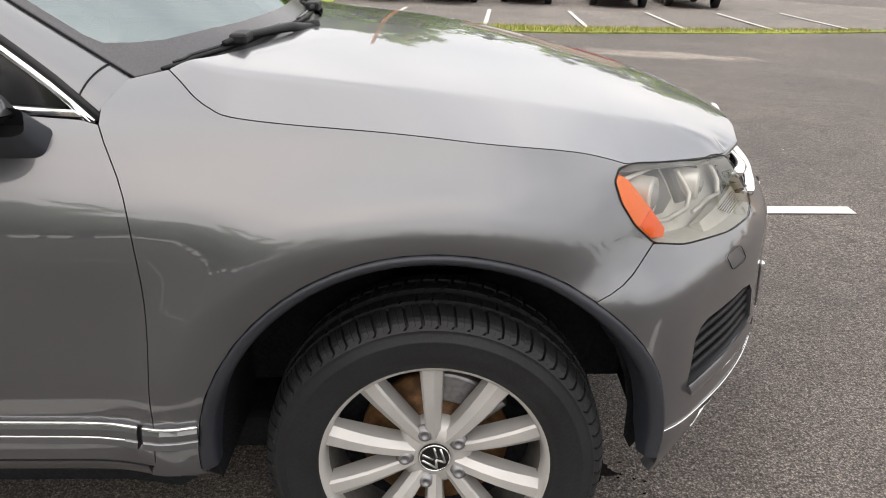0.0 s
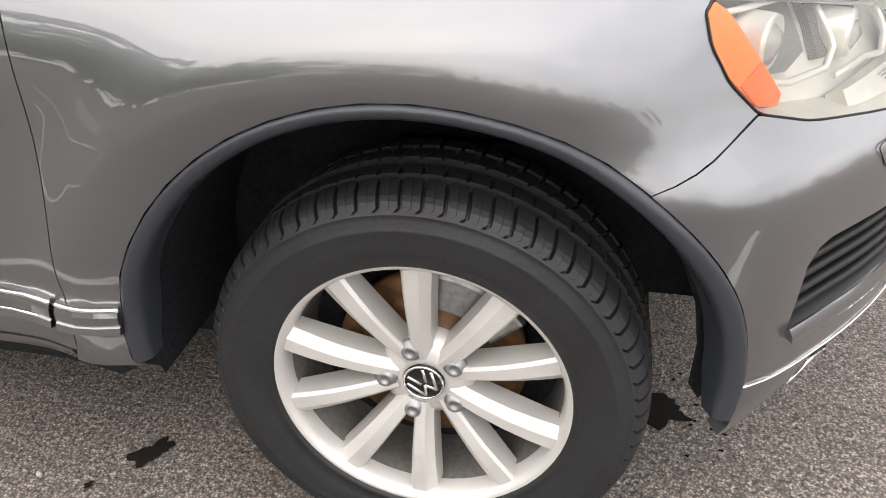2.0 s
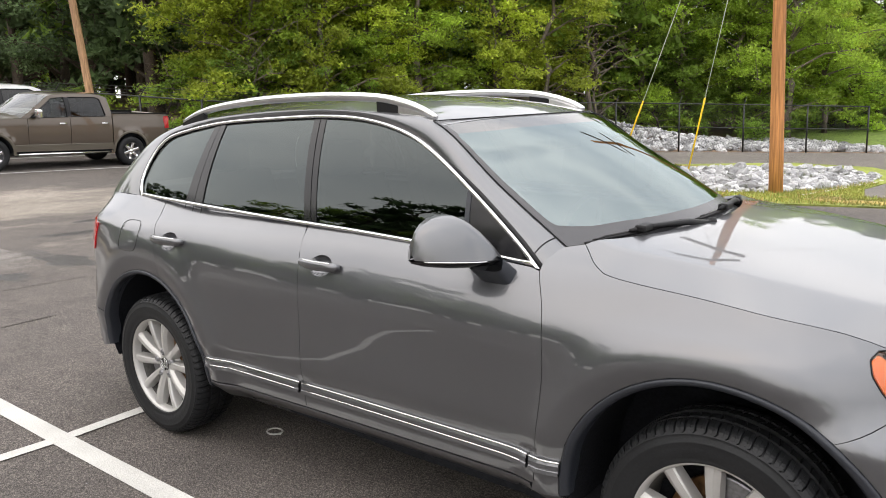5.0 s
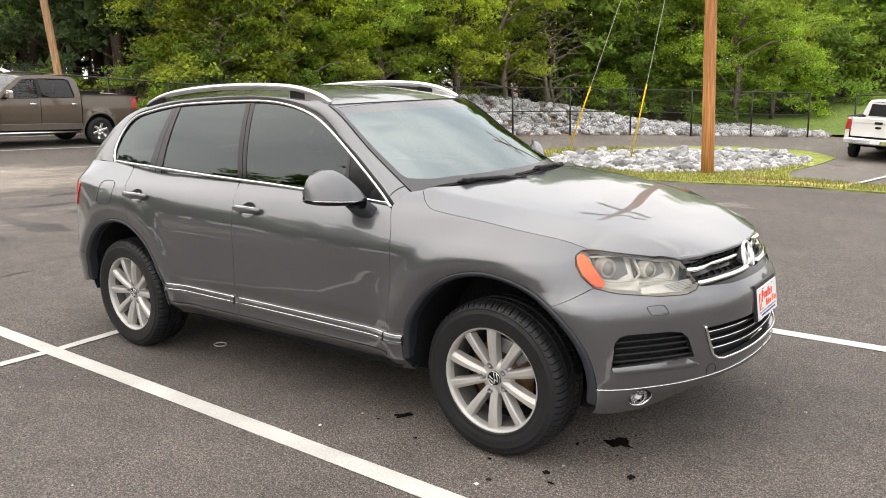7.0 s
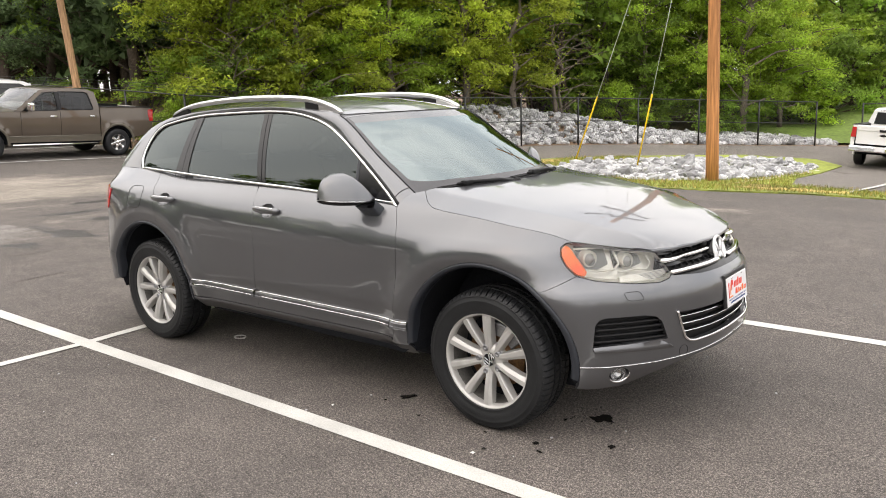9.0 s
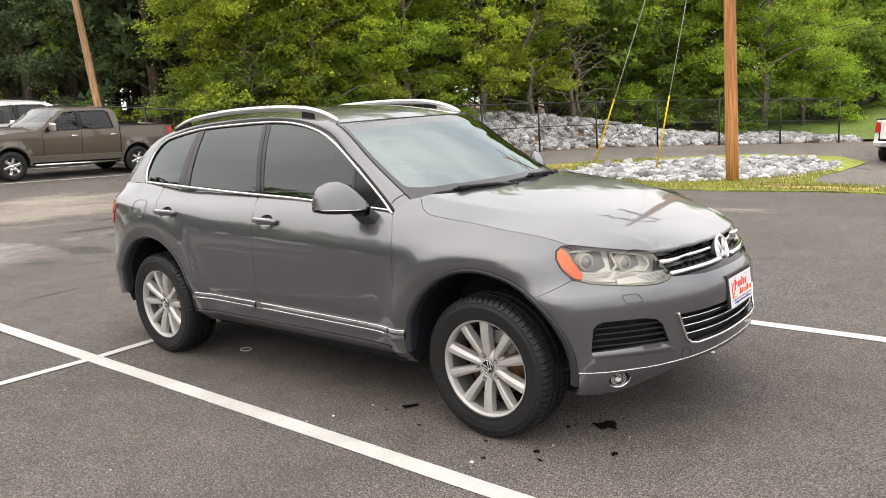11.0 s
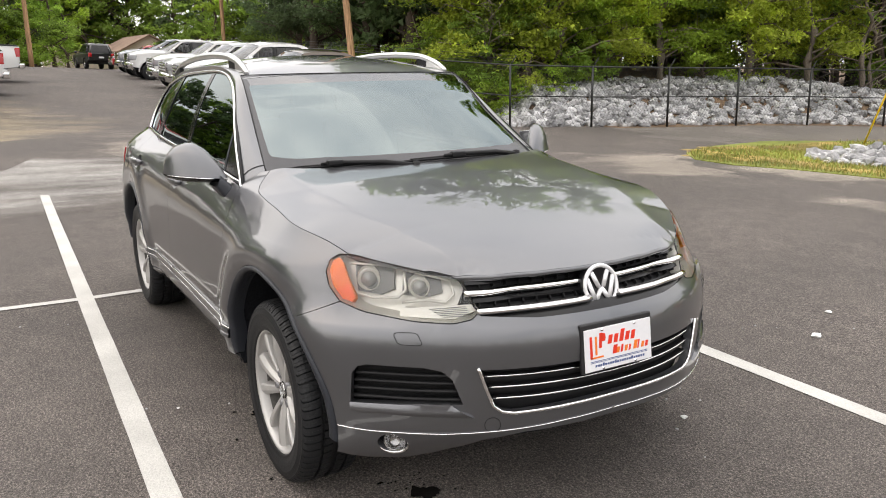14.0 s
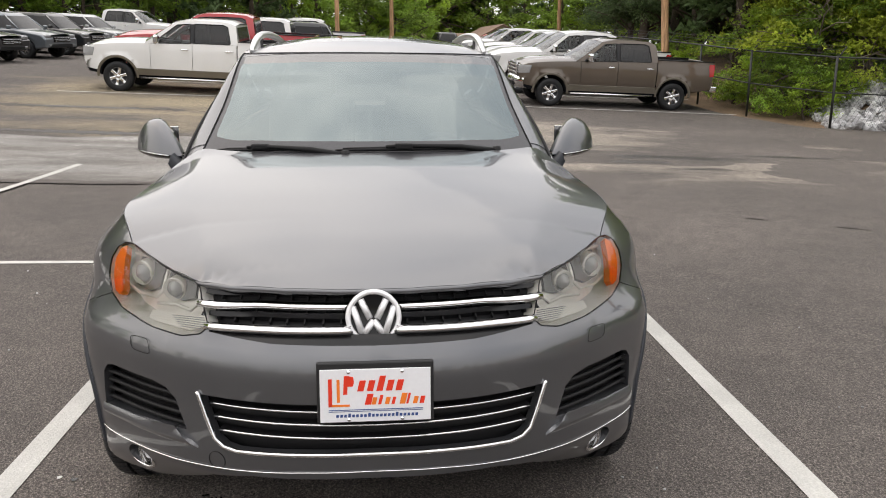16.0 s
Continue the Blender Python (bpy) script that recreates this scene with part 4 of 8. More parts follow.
def slanted(x, z, w, h, lean=0.25):
    return [(x, z), (x + w, z), (x + w + lean * h, z + h), (x + lean * h, z + h)]


flat_bar([(-0.128, -0.030), (-0.118, -0.030), (-0.118, 0.048), (-0.128, 0.048)], PLATE_RED)
flat_bar([(-0.128, -0.030), (-0.070, -0.030), (-0.070, -0.024), (-0.128, -0.024)], PLATE_ORANGE)
flat_bar([(-0.105, -0.018), (-0.097, -0.018), (-0.097, 0.046), (-0.105, 0.046)], PLATE_ORANGE)
flat_bar([(-0.088, 0.004), (-0.077, 0.004), (-0.074, 0.056), (-0.085, 0.056)], PLATE_RED)
flat_bar([(-0.078, 0.026), (-0.062, 0.026), (-0.058, 0.036), (-0.060, 0.052), (-0.075, 0.056), (-0.077, 0.048)], PLATE_RED)
for i in range(5):
    flat_bar(slanted(-0.050 + 0.026 * i, 0.012, 0.017, 0.030 + (0.012 if i in (2,) else 0)), PLATE_RED)
for i, (w, hh) in enumerate(((0.020, 0.030), (0.014, 0.020), (0.010, 0.026), (0.014, 0.020), (0.010, 0.020), (0.018, 0.030), (0.007, 0.030), (0.014, 0.020), (0.014, 0.020))):
    flat_bar(slanted(-0.030 + 0.0182 * i - (0.0 if i < 5 else -0.004), -0.026, w * 0.85, hh), PLATE_ORANGE if i % 2 else PLATE_RED)
flat_bar([(-0.128, -0.0405), (0.130, -0.0405), (0.130, -0.0385), (-0.128, -0.0385)], PLATE_BLUE)
flat_bar([(-0.128, -0.0445), (0.130, -0.0445), (0.130, -0.0430), (-0.128, -0.0430)], PLATE_BLUE)
for i in range(21):
    flat_bar(slanted(-0.108 + 0.0108 * i, -0.060, 0.0072, 0.0075 + (0.003 if i in (3, 8, 15) else 0), 0.1), PLATE_BLUE)
for x, z in ((-0.073, 0.066), (0.073, 0.066), (-0.073, -0.067), (0.073, -0.067)):
    part("plate_screw", lathe_mesh("plate_screw", [(0.0, -0.0062), (0.004, -0.006), (0.0055, -0.003)], 12), CHROME, plate).location = (x, 0, z)

# headlamps
BEZEL = material("lamp_bezel_grey", (0.15, 0.15, 0.145), 0.35, 0.3, grain=0.08, grain_scale=80)
DEEPAMBER = material("deep_amber", (0.95, 0.135, 0.0), 0.3, grain=0.25, grain_scale=260, coat=0.2)
LENSGREY = material("projector_lens", (0.30, 0.30, 0.29), 0.12, grain=0.1, grain_scale=60, coat=0.6)
for sg in (-1, 1):
    lamp = part("headlamp", panel_mesh("headlamp", mirrored(inset(HL, -0.002), sg), lambda a, b: shell2(a, b, -0.075), 0.05, 0, 0), BEIGE, suv, "clear headlamp with silver reflector and amber corner")
    loop = resample(HL, 0.03)
    part("lamp_wall", loft_mesh("lamp_wall", [[shell2(sg * a, b, e) for a, b in loop] for e in (-0.078, -0.003)], False, closed=True), BEIGE, lamp)
    part("lamp_lens", panel_mesh("lamp_lens", mirrored(inset(HL_SOFT, 0.002), sg), lambda a, b: shell2(a, b, 0.003), 0.035, 0.0, 0.0), CLEAR, lamp)
    part("lamp_seal", tube_mesh("lamp_seal", [shell2(sg * a, b, 0.001) for a, b in resample(HL_SOFT, 0.02)], 0.0018, 6, True), BLACK, lamp)
    am = [(1.107, 0.955), (1.085, 0.968), (1.060, 0.954), (1.018, 0.902), (0.974, 0.846), (0.986, 0.830), (1.026, 0.838), (1.078, 0.882), (1.104, 0.925)]
    part("amber_reflector", panel_mesh("amber_reflector", mirrored(rounded(am), sg), lambda a, b: shell2(a, b, -0.010), 0.02, 0.0, 0.02), AMBER, lamp, "amber side reflector")
    part("amber_prism", panel_mesh("amber_prism", mirrored([(1.056, 0.868), (1.012, 0.890), (0.976, 0.846), (0.987, 0.832), (1.026, 0.839)], sg), lambda a, b: shell2(a, b, -0.007), 0.02, 0.0, 0.004), DEEPAMBER, lamp, "deep orange prism at the foot of the reflector")
    for sq, zc, r, nm in ((0.955, 0.898, 0.040, "projector"), (0.735, 0.880, 0.036, "projector")):
        p, q = shell2(sg * sq, zc, -0.045), shell2(sg * sq, zc, 0.02)
        pr = part(nm, lathe_mesh(nm, [(0.0, 0.018), (r * 0.45, 0.014), (r * 0.72, 0.0), (r * 0.78, -0.004), (r * 0.95, 0.010), (r, 0.002), (r * 1.02, -0.04)], 28), BEIGE, lamp, "round projector lens in a silver ring")
        pr.matrix_basis = Matrix.Translation(p) @ (Vector((q - p).normalized() * 0.55 + Vector((0.6, 0, 0)))).to_track_quat("Y", "Z").to_matrix().to_4x4()
        part("projector_glass", lathe_mesh("projector_glass", [(0.0, 0.0195), (r * 0.45, 0.0155), (r * 0.70, 0.002)], 20), LENSGREY, pr)
    for pts, rr in (([(1.02, 0.858), (0.92, 0.842), (0.82, 0.846), (0.79, 0.87), (0.81, 0.925)], 0.007), ([(0.80, 0.832), (0.70, 0.842), (0.63, 0.835), (0.60, 0.86), (0.615, 0.90)], 0.007), ([(1.05, 0.945), (0.9, 0.945), (0.75, 0.925), (0.62, 0.905)], 0.006)):
        part("light_guide", tube_mesh("light_guide", [shell2(sg * a, b, -0.040) for a, b in resample(pts, 0.02, False)], rr * 0.8, 8), BEIGE, lamp)
    for bz in ([(1.00, 0.855), (0.90, 0.848), (0.845, 0.868), (0.86, 0.935), (0.93, 0.952), (1.045, 0.958)], [(0.81, 0.852), (0.70, 0.848), (0.645, 0.862), (0.655, 0.905), (0.74, 0.928), (0.82, 0.938)]):
        part("lamp_bezel", panel_mesh("lamp_bezel", mirrored(bz, sg), lambda a, b: shell2(a, b, -0.058), 0.03, 0, 0.02), BEZEL, lamp, "dark grey lamp bezel")
    for k in range(6):
        part("lamp_rib", tube_mesh("lamp_rib", [shell2(sg * (0.535 + 0.004 * k), 0.799 + 0.0055 * k, -0.024), shell2(sg * (0.64 + 0.01 * k), 0.795 + 0.0045 * k, -0.026)], 0.0011, 4), STEEL, lamp)
    low = [(0.80, 0.793), (0.60, 0.789), (0.52, 0.812), (0.535, 0.832), (0.66, 0.826), (0.80, 0.815)]
    part("lamp_floor", panel_mesh("lamp_floor", mirrored(low, sg), lambda a, b: shell2(a, b, -0.030), 0.03, 0, 0.03), BEIGE, lamp)

# hood
ZC = table([(-0.55, 1.206), (-0.36, 1.187), (-0.10, 1.153), (0.15, 1.109), (0.40, 1.056), (0.55, 1.020), (0.70, 0.974), (0.78, 0.944), (0.83, 0.922), (0.9, 0.89)])


def soft(f, x, w=0.06):
    return (f(x - w) + 2 * f(x - w / 2) + 2 * f(x) + 2 * f(x + w / 2) + f(x + w)) / 8


HOOD_HALF = []
for a, b in SEAM_HOOD:
    p = shell(a, b)
    HOOD_HALF.append((p[0], p[1]))
for a, b in ((1.03, 0.9805), (0.92, 0.965), (0.80, 0.950), (0.69, 0.936), (0.585, 0.923)):
    p = shell(a, b, 0.004)
    HOOD_HALF.append((p[0], p[1]))
HOOD_HALF += [(0.752, 0.40), (0.792, 0.25), (0.812, 0.10), (0.815, 0.0)]
REAR_EDGE = [(-0.515 + 0.185 * (1 - (y / 0.745) ** 2), y) for y in np.linspace(0, 0.70, 8)]
hood_poly = [(x, -y) for x, y in HOOD_HALF] + [(x, y) for x, y in HOOD_HALF[::-1][1:]] + [(x, y) for x, y in REAR_EDGE[::-1]] + [(x, -y) for x, y in REAR_EDGE[1:]]
SEAM3 = [shell(a, b) for a, b in SEAM_HOOD] + [shell(a, b, 0.004) for a, b in ((1.03, 0.980), (0.92, 0.966), (0.80, 0.951), (0.69, 0.937), (0.585, 0.925))]


CREASE = table([(-0.55, 0.70), (-0.30, 0.69), (-0.07, 0.675), (0.10, 0.645), (0.30, 0.592), (0.45, 0.545), (0.60, 0.495), (0.80, 0.43)])
EDGE_X = table([(0.0, 0.815), (0.10, 0.812), (0.25, 0.792), (0.40, 0.752), (0.50, 0.693), (0.573, 0.632)])
EDGE_Z = table([(0.0, 0.929), (0.25, 0.930), (0.40, 0.931), (0.50, 0.929), (0.573, 0.925)])
SEAM_X, SEAM_Y, SEAM_Z = ([p[i] for p in SEAM3] for i in range(3))


def hood_form(x, y):
    """The bonnet: a gently crowned middle, a crease, then a steeper flank down to the fender joint."""
    ye, ze = float(np.interp(x, SEAM_X, SEAM_Y)), float(np.interp(x, SEAM_X, SEAM_Z))
    zc, yc, w = soft(ZC, x), soft(CREASE, x), abs(y)
    yc = min(yc, ye - 0.05)
    fall = 0.30 * (zc - ze)
    a = 2.2 * fall / yc
    b = (zc - fall - ze) / (ye - yc)
    inner = zc - fall * (min(w, yc) / yc) ** 2.2 - a * max(0.0, w - yc)
    d = w - yc
    return inner - (b - a) * 0.5 * (d + math.sqrt(d * d + 0.014 ** 2))


def hood_surf(x, y):
    z, w = hood_form(x, y), abs(y)
    if w < 0.573:
        xe = soft(lambda v: EDGE_X(abs(v)), w, 0.09)
        q = 1 - min(1.0, max(0.0, (xe - x) / 0.16))
        z -= (hood_form(xe, y) - soft(lambda v: EDGE_Z(abs(v)), w, 0.09)) * q * q
    return Vector((x, y, z))


hood = part("hood", panel_mesh("hood", hood_poly, hood_surf, 0.026, 0.0013, 0.022, out=lambda p: Vector((0, 0, 1))), PAINT, suv, "grey bonnet mirroring sky and trees")
front = resample([(x, y) for x, y in HOOD_HALF if y < 0.58 and x > 0.6] + [(x, -y) for x, y in HOOD_HALF[::-1][1:] if y < 0.58 and x > 0.6], 0.02, False)
lip_z = [hood_surf(x, y).z for x, y in front]
lip_z = [sum(lip_z[max(0, i - 2):i + 3]) / len(lip_z[max(0, i - 2):i + 3]) for i in range(len(lip_z))]
part("hood_lip", tube_mesh("hood_lip", [(x - 0.006, y, z - 0.0085) for (x, y), z in zip(front, lip_z)], [0.0095 * min(1.0, 0.15 + min(i, len(front) - 1 - i) / 9) for i in range(len(front))], 10), PAINT, hood)
# glasshouse: frame lines
U_LINE = smooth_line([(-0.585, 0.735, 1.158), (-0.90, 0.682, 1.355), (-1.195, 0.640, 1.566), (-1.45, 0.605, 1.618), (-1.9, 0.585, 1.643), (-2.4, 0.580, 1.638), (-2.9, 0.575, 1.603), (-3.22, 0.560, 1.545), (-3.42, 0.575, 1.46), (-3.55, 0.64, 1.32), (-3.60, 0.70, 1.205)], 8)
C_LINE = smooth_line([(-0.640, 0.831, 1.097), (-0.736, 0.803, 1.180), (-0.923, 0.750, 1.309), (-1.153, 0.685, 1.445), (-1.357, 0.637, 1.535), (-1.609, 0.604, 1.592), (-1.884, 0.592, 1.612), (-2.279, 0.594, 1.606), (-2.646, 0.600, 1.589), (-2.95, 0.612, 1.548), (-3.11, 0.622, 1.508), (-3.195, 0.650, 1.419), (-3.230, 0.712, 1.285), (-3.185, 0.750, 1.212)], 8)


C_LINE[:, 1] = [side_glass(p[0], p[2]) + 0.004 for p in C_LINE]


def spread(line, n):
    line = np.array(line)
    d = np.r_[0, np.cumsum(np.linalg.norm(np.diff(line, axis=0), axis=1))]
    return np.stack([np.interp(np.linspace(0, d[-1], n), d, line[:, i]) for i in range(line.shape[1])], 1)


# pairs of stations so that the strip stays square to the frame
cu = [(0.0, 0.0), (0.10, 0.115), (0.22, 0.235), (0.33, 0.345), (0.45, 0.455), (0.60, 0.595), (0.72, 0.70), (0.80, 0.79), (0.86, 0.86), (0.92, 0.93), (1.0, 1.0)]
C_S, U_S = spread(C_LINE, 400), spread(U_LINE, 400)
for sg in (-1, 1):
    rows = []
    for k in np.linspace(0, 1, 60):
        c = C_S[int(np.interp(k, [i / 10 for i in range(11)], [q[0] for q in cu]) * 399)]
        u = U_S[int(np.interp(k, [i / 10 for i in range(11)], [q[1] for q in cu]) * 399)]
        c, u = Vector(c), Vector(u)
        mid = []
        for i in range(9):
            t = i / 8
            p = c.lerp(u, t)
            o = Vector((0.0, 0.7, 0.7)) * (0.016 * 4 * t * (1 - t))
            mid.append((p.x, sg * (p.y + o.y), p.z + o.z))
        rows.append(mid)
    frame_side = part("side_frame", loft_mesh("side_frame", rows, True, out=car_out), PAINT, suv)
    part("pillar_joint", tube_mesh("pillar_joint", [Vector(p) + Vector((0.0015, sg * 0.0012, 0.0012)) for p in rows[1]], 0.0016, 5), BLACK, frame_side)

# roof
rows = []
for x in np.linspace(-1.20, -3.42, 30):
    i = int(np.argmin(abs(U_S[:, 0] - x)))
    u = U_S[i]
    zc = float(np.interp(-x, [1.1, 1.2, 1.35, 1.55, 1.9, 2.4, 2.9, 3.2, 3.42], [1.575, 1.593, 1.640, 1.676, 1.699, 1.696, 1.660, 1.602, 1.54]))
    rows.append([(x + 0.09 * (1 - q * q) * max(0, 1 - (-1.2 - x) / 0.5), q * u[1], zc - (zc - u[2]) * abs(q) ** 2.6) for q in np.linspace(-1, 1, 25)])
part("roof", loft_mesh("roof", rows, True, out=lambda p: Vector((0, 0, 1))), PAINT, suv)

# windscreen, its dark band, seal and cowl
def screen_point(u, v):
    """u from -1 to 1 across, v from 0 at the foot to 1 at the roof."""
    w = abs(u)
    e = Vector(U_S[int(np.interp(v, [0, 0.5, 1], [0.0, 0.118, 0.236]) * 399)])
    foot, top = Vector((-0.355, 0, 1.172)), Vector((-1.108, 0, 1.590))
    mid = foot.lerp(top, v) + Vector((0.35, 0, 0.55)).normalized() * (0.030 * 4 * v * (1 - v))
    f = w ** 2.2
    return Vector((mid.x + (e.x - mid.x) * f, u * (e.y - 0.003), mid.z + (e.z - mid.z) * f))


FRIT = material("screen_print", (0.075, 0.075, 0.080), 0.25, spec=0.3, grain=0.1, grain_scale=200)
SHADE = glass("shade_band_glass", (0.20, 0.20, 0.20), ior=2.5)
frit = [(-0.962, 0.20), (-0.950, 0.155), (-0.89, 0.128), (-0.80, 0.115), (-0.4, 0.100), (0.0, 0.096), (0.4, 0.100), (0.80, 0.115), (0.89, 0.128), (0.950, 0.155), (0.962, 0.20), (0.967, 0.60), (0.970, 0.845), (0.958, 0.865), (0.5, 0.872), (0.0, 0.875), (-0.5, 0.872), (-0.958, 0.865), (-0.970, 0.845), (-0.967, 0.60)]
top_band = [(-0.958, 0.865), (-0.5, 0.872), (0.0, 0.875), (0.5, 0.872), (0.958, 0.865), (0.972, 0.985), (-0.972, 0.985)]
sky_out = lambda p: Vector((1, 0, 1))
wind = part("windscreen", panel_mesh("windscreen", frit, screen_point, 0.06, 0, 0, out=sky_out), SCREEN, suv, "windscreen mirroring the cloudy sky")
part("screen_shade", panel_mesh("screen_shade", top_band, screen_point, 0.06, 0, 0, out=sky_out), SHADE, wind, "grey shade band along the top of the windscreen")
part("screen_band", panel_mesh("screen_band", [(-1, 0), (1, 0), (1, 1), (-1, 1)], screen_point, 0.06, 0, 0, [frit[:12] + [(0.970, 0.845), (0.958, 0.865), (0.972, 0.985), (-0.972, 0.985), (-0.958, 0.865), (-0.970, 0.845), (-0.967, 0.60)]], out=sky_out), FRIT, wind, "dark printed border of the windscreen")
for sg in (-1, 1):
    part("screen_seal", tube_mesh("screen_seal", [screen_point(sg, v) + Vector((0.002, sg * 0.003, 0.002)) for v in np.linspace(0, 1, 20)], 0.0025, 6), BLACK, wind)
part("screen_seal", tube_mesh("screen_seal", [screen_point(u, 1.0) + Vector((-0.003, 0, 0.003)) for u in np.linspace(-1, 1, 24)], 0.0025, 6), BLACK, wind)
rows = []
for k in range(6):
    t = k / 5
    rows.append([screen_point(u, 0.02).lerp(Vector(((-0.515 + 0.185 * (1 - u * u)) + 0.035, u * 0.735, hood_surf(-0.515 + 0.185 * (1 - u * u) + 0.035, u * 0.73)[2] - 0.030)), t) - Vector((0, 0, 0.012 * math.sin(math.pi * t))) for u in np.linspace(-1, 1, 25)])
part("cowl", loft_mesh("cowl", rows, True, out=lambda p: Vector((0, 0, 1))), BLACK, suv, "black plastic cowl below the windscreen")


def wiper(pivot_u, tip_u, tip_v, v_arm, off):
    """A flat wiper: arm from the cowl and a blade lying on the glass."""
    lift = Vector((0.35, 0, 0.55)).normalized()
    p0, p1 = pivot_u, tip_u
    blade = [screen_point(p0 + (p1 - p0) * t, tip_v + (v_arm - tip_v) * (1 - t)) + lift * (0.010 + 0.004 * math.sin(math.pi * t)) for t in np.linspace(0, 1, 20)]
    mid = blade[10]
    w = part("wiper", tube_mesh("wiper", blade, [0.0062 + 0.0042 * math.sin(math.pi * i / 19) ** 0.4 for i in range(20)], 8, flat=0.75), BLACK, suv, "black flat windscreen wiper")
    part("wiper_spoiler", tube_mesh("wiper_spoiler", [p + lift * 0.0085 + Vector((-0.004, 0, 0)) for p in blade[1:-1]], [0.0028 + 0.0022 * math.sin(math.pi * i / 17) ** 0.4 for i in range(18)], 6), GLOSSBLACK, w)
    root = screen_point(p0 + (p1 - p0) * off, -0.035) + lift * 0.02
    part("wiper_arm", tube_mesh("wiper_arm", [root, root.lerp(mid, 0.4) + lift * 0.022, mid + lift * 0.018, mid.lerp(blade[13], 0.8) + lift * 0.014], [0.015, 0.012, 0.0095, 0.007], 8), BLACK, w)
    part("wiper_joint", mesh_from_bm("wiper_joint", box_bm((0.040, 0.075, 0.026), mid + lift * 0.016, 0.007, 2)), BLACK, w)
    part("wiper_cap", lathe_mesh("wiper_cap", [(0.0, 0.025), (0.016, 0.022), (0.020, 0.0), (0.02, -0.03)], 14, "z"), BLACK, w).location = root


wiper(-0.30, -0.93, 0.008, 0.030, -0.25)
wiper(0.62, -0.20, 0.020, 0.022, -0.15)

# side windows, pillars, chrome surround
for sg in (-1, 1):
    def gl(x, z, e=0.0):
        return Vector((x, sg * (side_glass(x, z) + e), z))

    dlo = [(p[0], p[2]) for p in spread(C_LINE, 60)]
    beltline = [(x, belt_z(x) + 0.010) for x in np.linspace(-3.16, -0.67, 30)]
    full = inset(dlo + beltline, 0.010)
    part("window_backing", panel_mesh("window_backing", inset(dlo + beltline, 0.002), lambda a, b: gl(a, b, -0.012), 0.08, 0, 0.0, [inset(full, 0.012)]), GLOSSBLACK, suv)

    def cut(x0a, x0b, x1a, x1b):
        """The part of the side glass between two leaning lines (x at the foot and at the top)."""
        def lo(z): return x0a + (x0b - x0a) * (z - 1.16) / 0.44
        def hi(z): return x1a + (x1b - x1a) * (z - 1.16) / 0.44
        out = []
        for a, b in resample(full, 0.02):
            out.append((min(max(a, lo(b)), hi(b)), b))
        clean = [out[0]]
        for q in out[1:]:
            if math.dist(q, clean[-1]) > 1e-3:
                clean.append(q)
        return clean

    def glpane(nm, poly, mat, e, label="", own=None):
        return part(nm, panel_mesh(nm, poly, lambda a, b: gl(a, b, e), 0.06, 0.0, 0.004), mat, own or suv, label)

    glpane("front_side_window", cut(-1.745, -1.885, -0.62, -0.62), TINT, -0.002, "dark tinted front side window")
    glpane("rear_side_window", cut(-2.575, -2.600, -1.825, -1.965), TINT, -0.002, "dark tinted rear side window")
    glpane("quarter_window", cut(-3.4, -3.4, -2.735, -2.690), TINT, -0.002, "dark tinted rear quarter window")
    glpane("pillar_trim", cut(-1.822, -1.963, -1.780, -1.925), GLOSSBLACK, 0.001)
    glpane("pillar_trim", cut(-1.775, -1.920, -1.745, -1.885), GLOSSBLACK, 0.001)
    glpane("pillar_trim", cut(-2.735, -2.690, -2.655, -2.648), GLOSSBLACK, 0.001)
    glpane("pillar_trim", cut(-2.648, -2.642, -2.578, -2.602), GLOSSBLACK, 0.003)
    def ahead_of(x0, lean):
        """The part of the side glass in front of a leaning line."""
        pts = resample(full, 0.012)
        keep = [q[0] > x0 - lean * (q[1] - 1.12) for q in pts]
        k = next(i for i in range(len(pts)) if keep[i] and not keep[i - 1])
        out = []
        while keep[k % len(pts)]:
            out.append(pts[k % len(pts)])
            k += 1
        return out

    corner, wider = ahead_of(-0.945, 0.13), ahead_of(-0.965, 0.13)
    glpane("corner_window", corner, GLOSSBLACK, 0.0015, "small black corner window")
    glpane("window_divider", [wider[0], corner[0], corner[-1], wider[-1]], CLADDING, 0.004)
    chrome = [gl(a, b, 0.006) for a, b in inset(dlo, 0.0)] + [gl(a, b, 0.008) for a, b in beltline]
    part("window_chrome", tube_mesh("window_chrome", chrome, 0.0095, 8, True, flat=1.0), CHROME, suv, "chrome strip round the side windows")
    part("window_seal", tube_mesh("window_seal", [gl(a, b, 0.004) for a, b in inset(dlo, -0.013)], 0.0085, 6), BLACK, suv)

    # roof rail
    rail = smooth_line([(-1.255, 0.594, 1.598), (-1.34, 0.592, 1.634), (-1.45, 0.590, 1.664), (-1.6, 0.588, 1.686), (-1.9, 0.586, 1.699), (-2.3, 0.584, 1.695), (-2.65, 0.582, 1.672), (-2.85, 0.580, 1.642), (-3.0, 0.580, 1.600)], 6)
    n = len(rail)
    rr = part("roof_rail", tube_mesh("roof_rail", [(p[0], sg * p[1], p[2]) for p in rail], [0.010 + 0.010 * math.sin(math.pi * i / (n - 1)) ** 0.4 for i in range(n)], 10, flat=1.0), SATIN, suv, "silver roof rail")
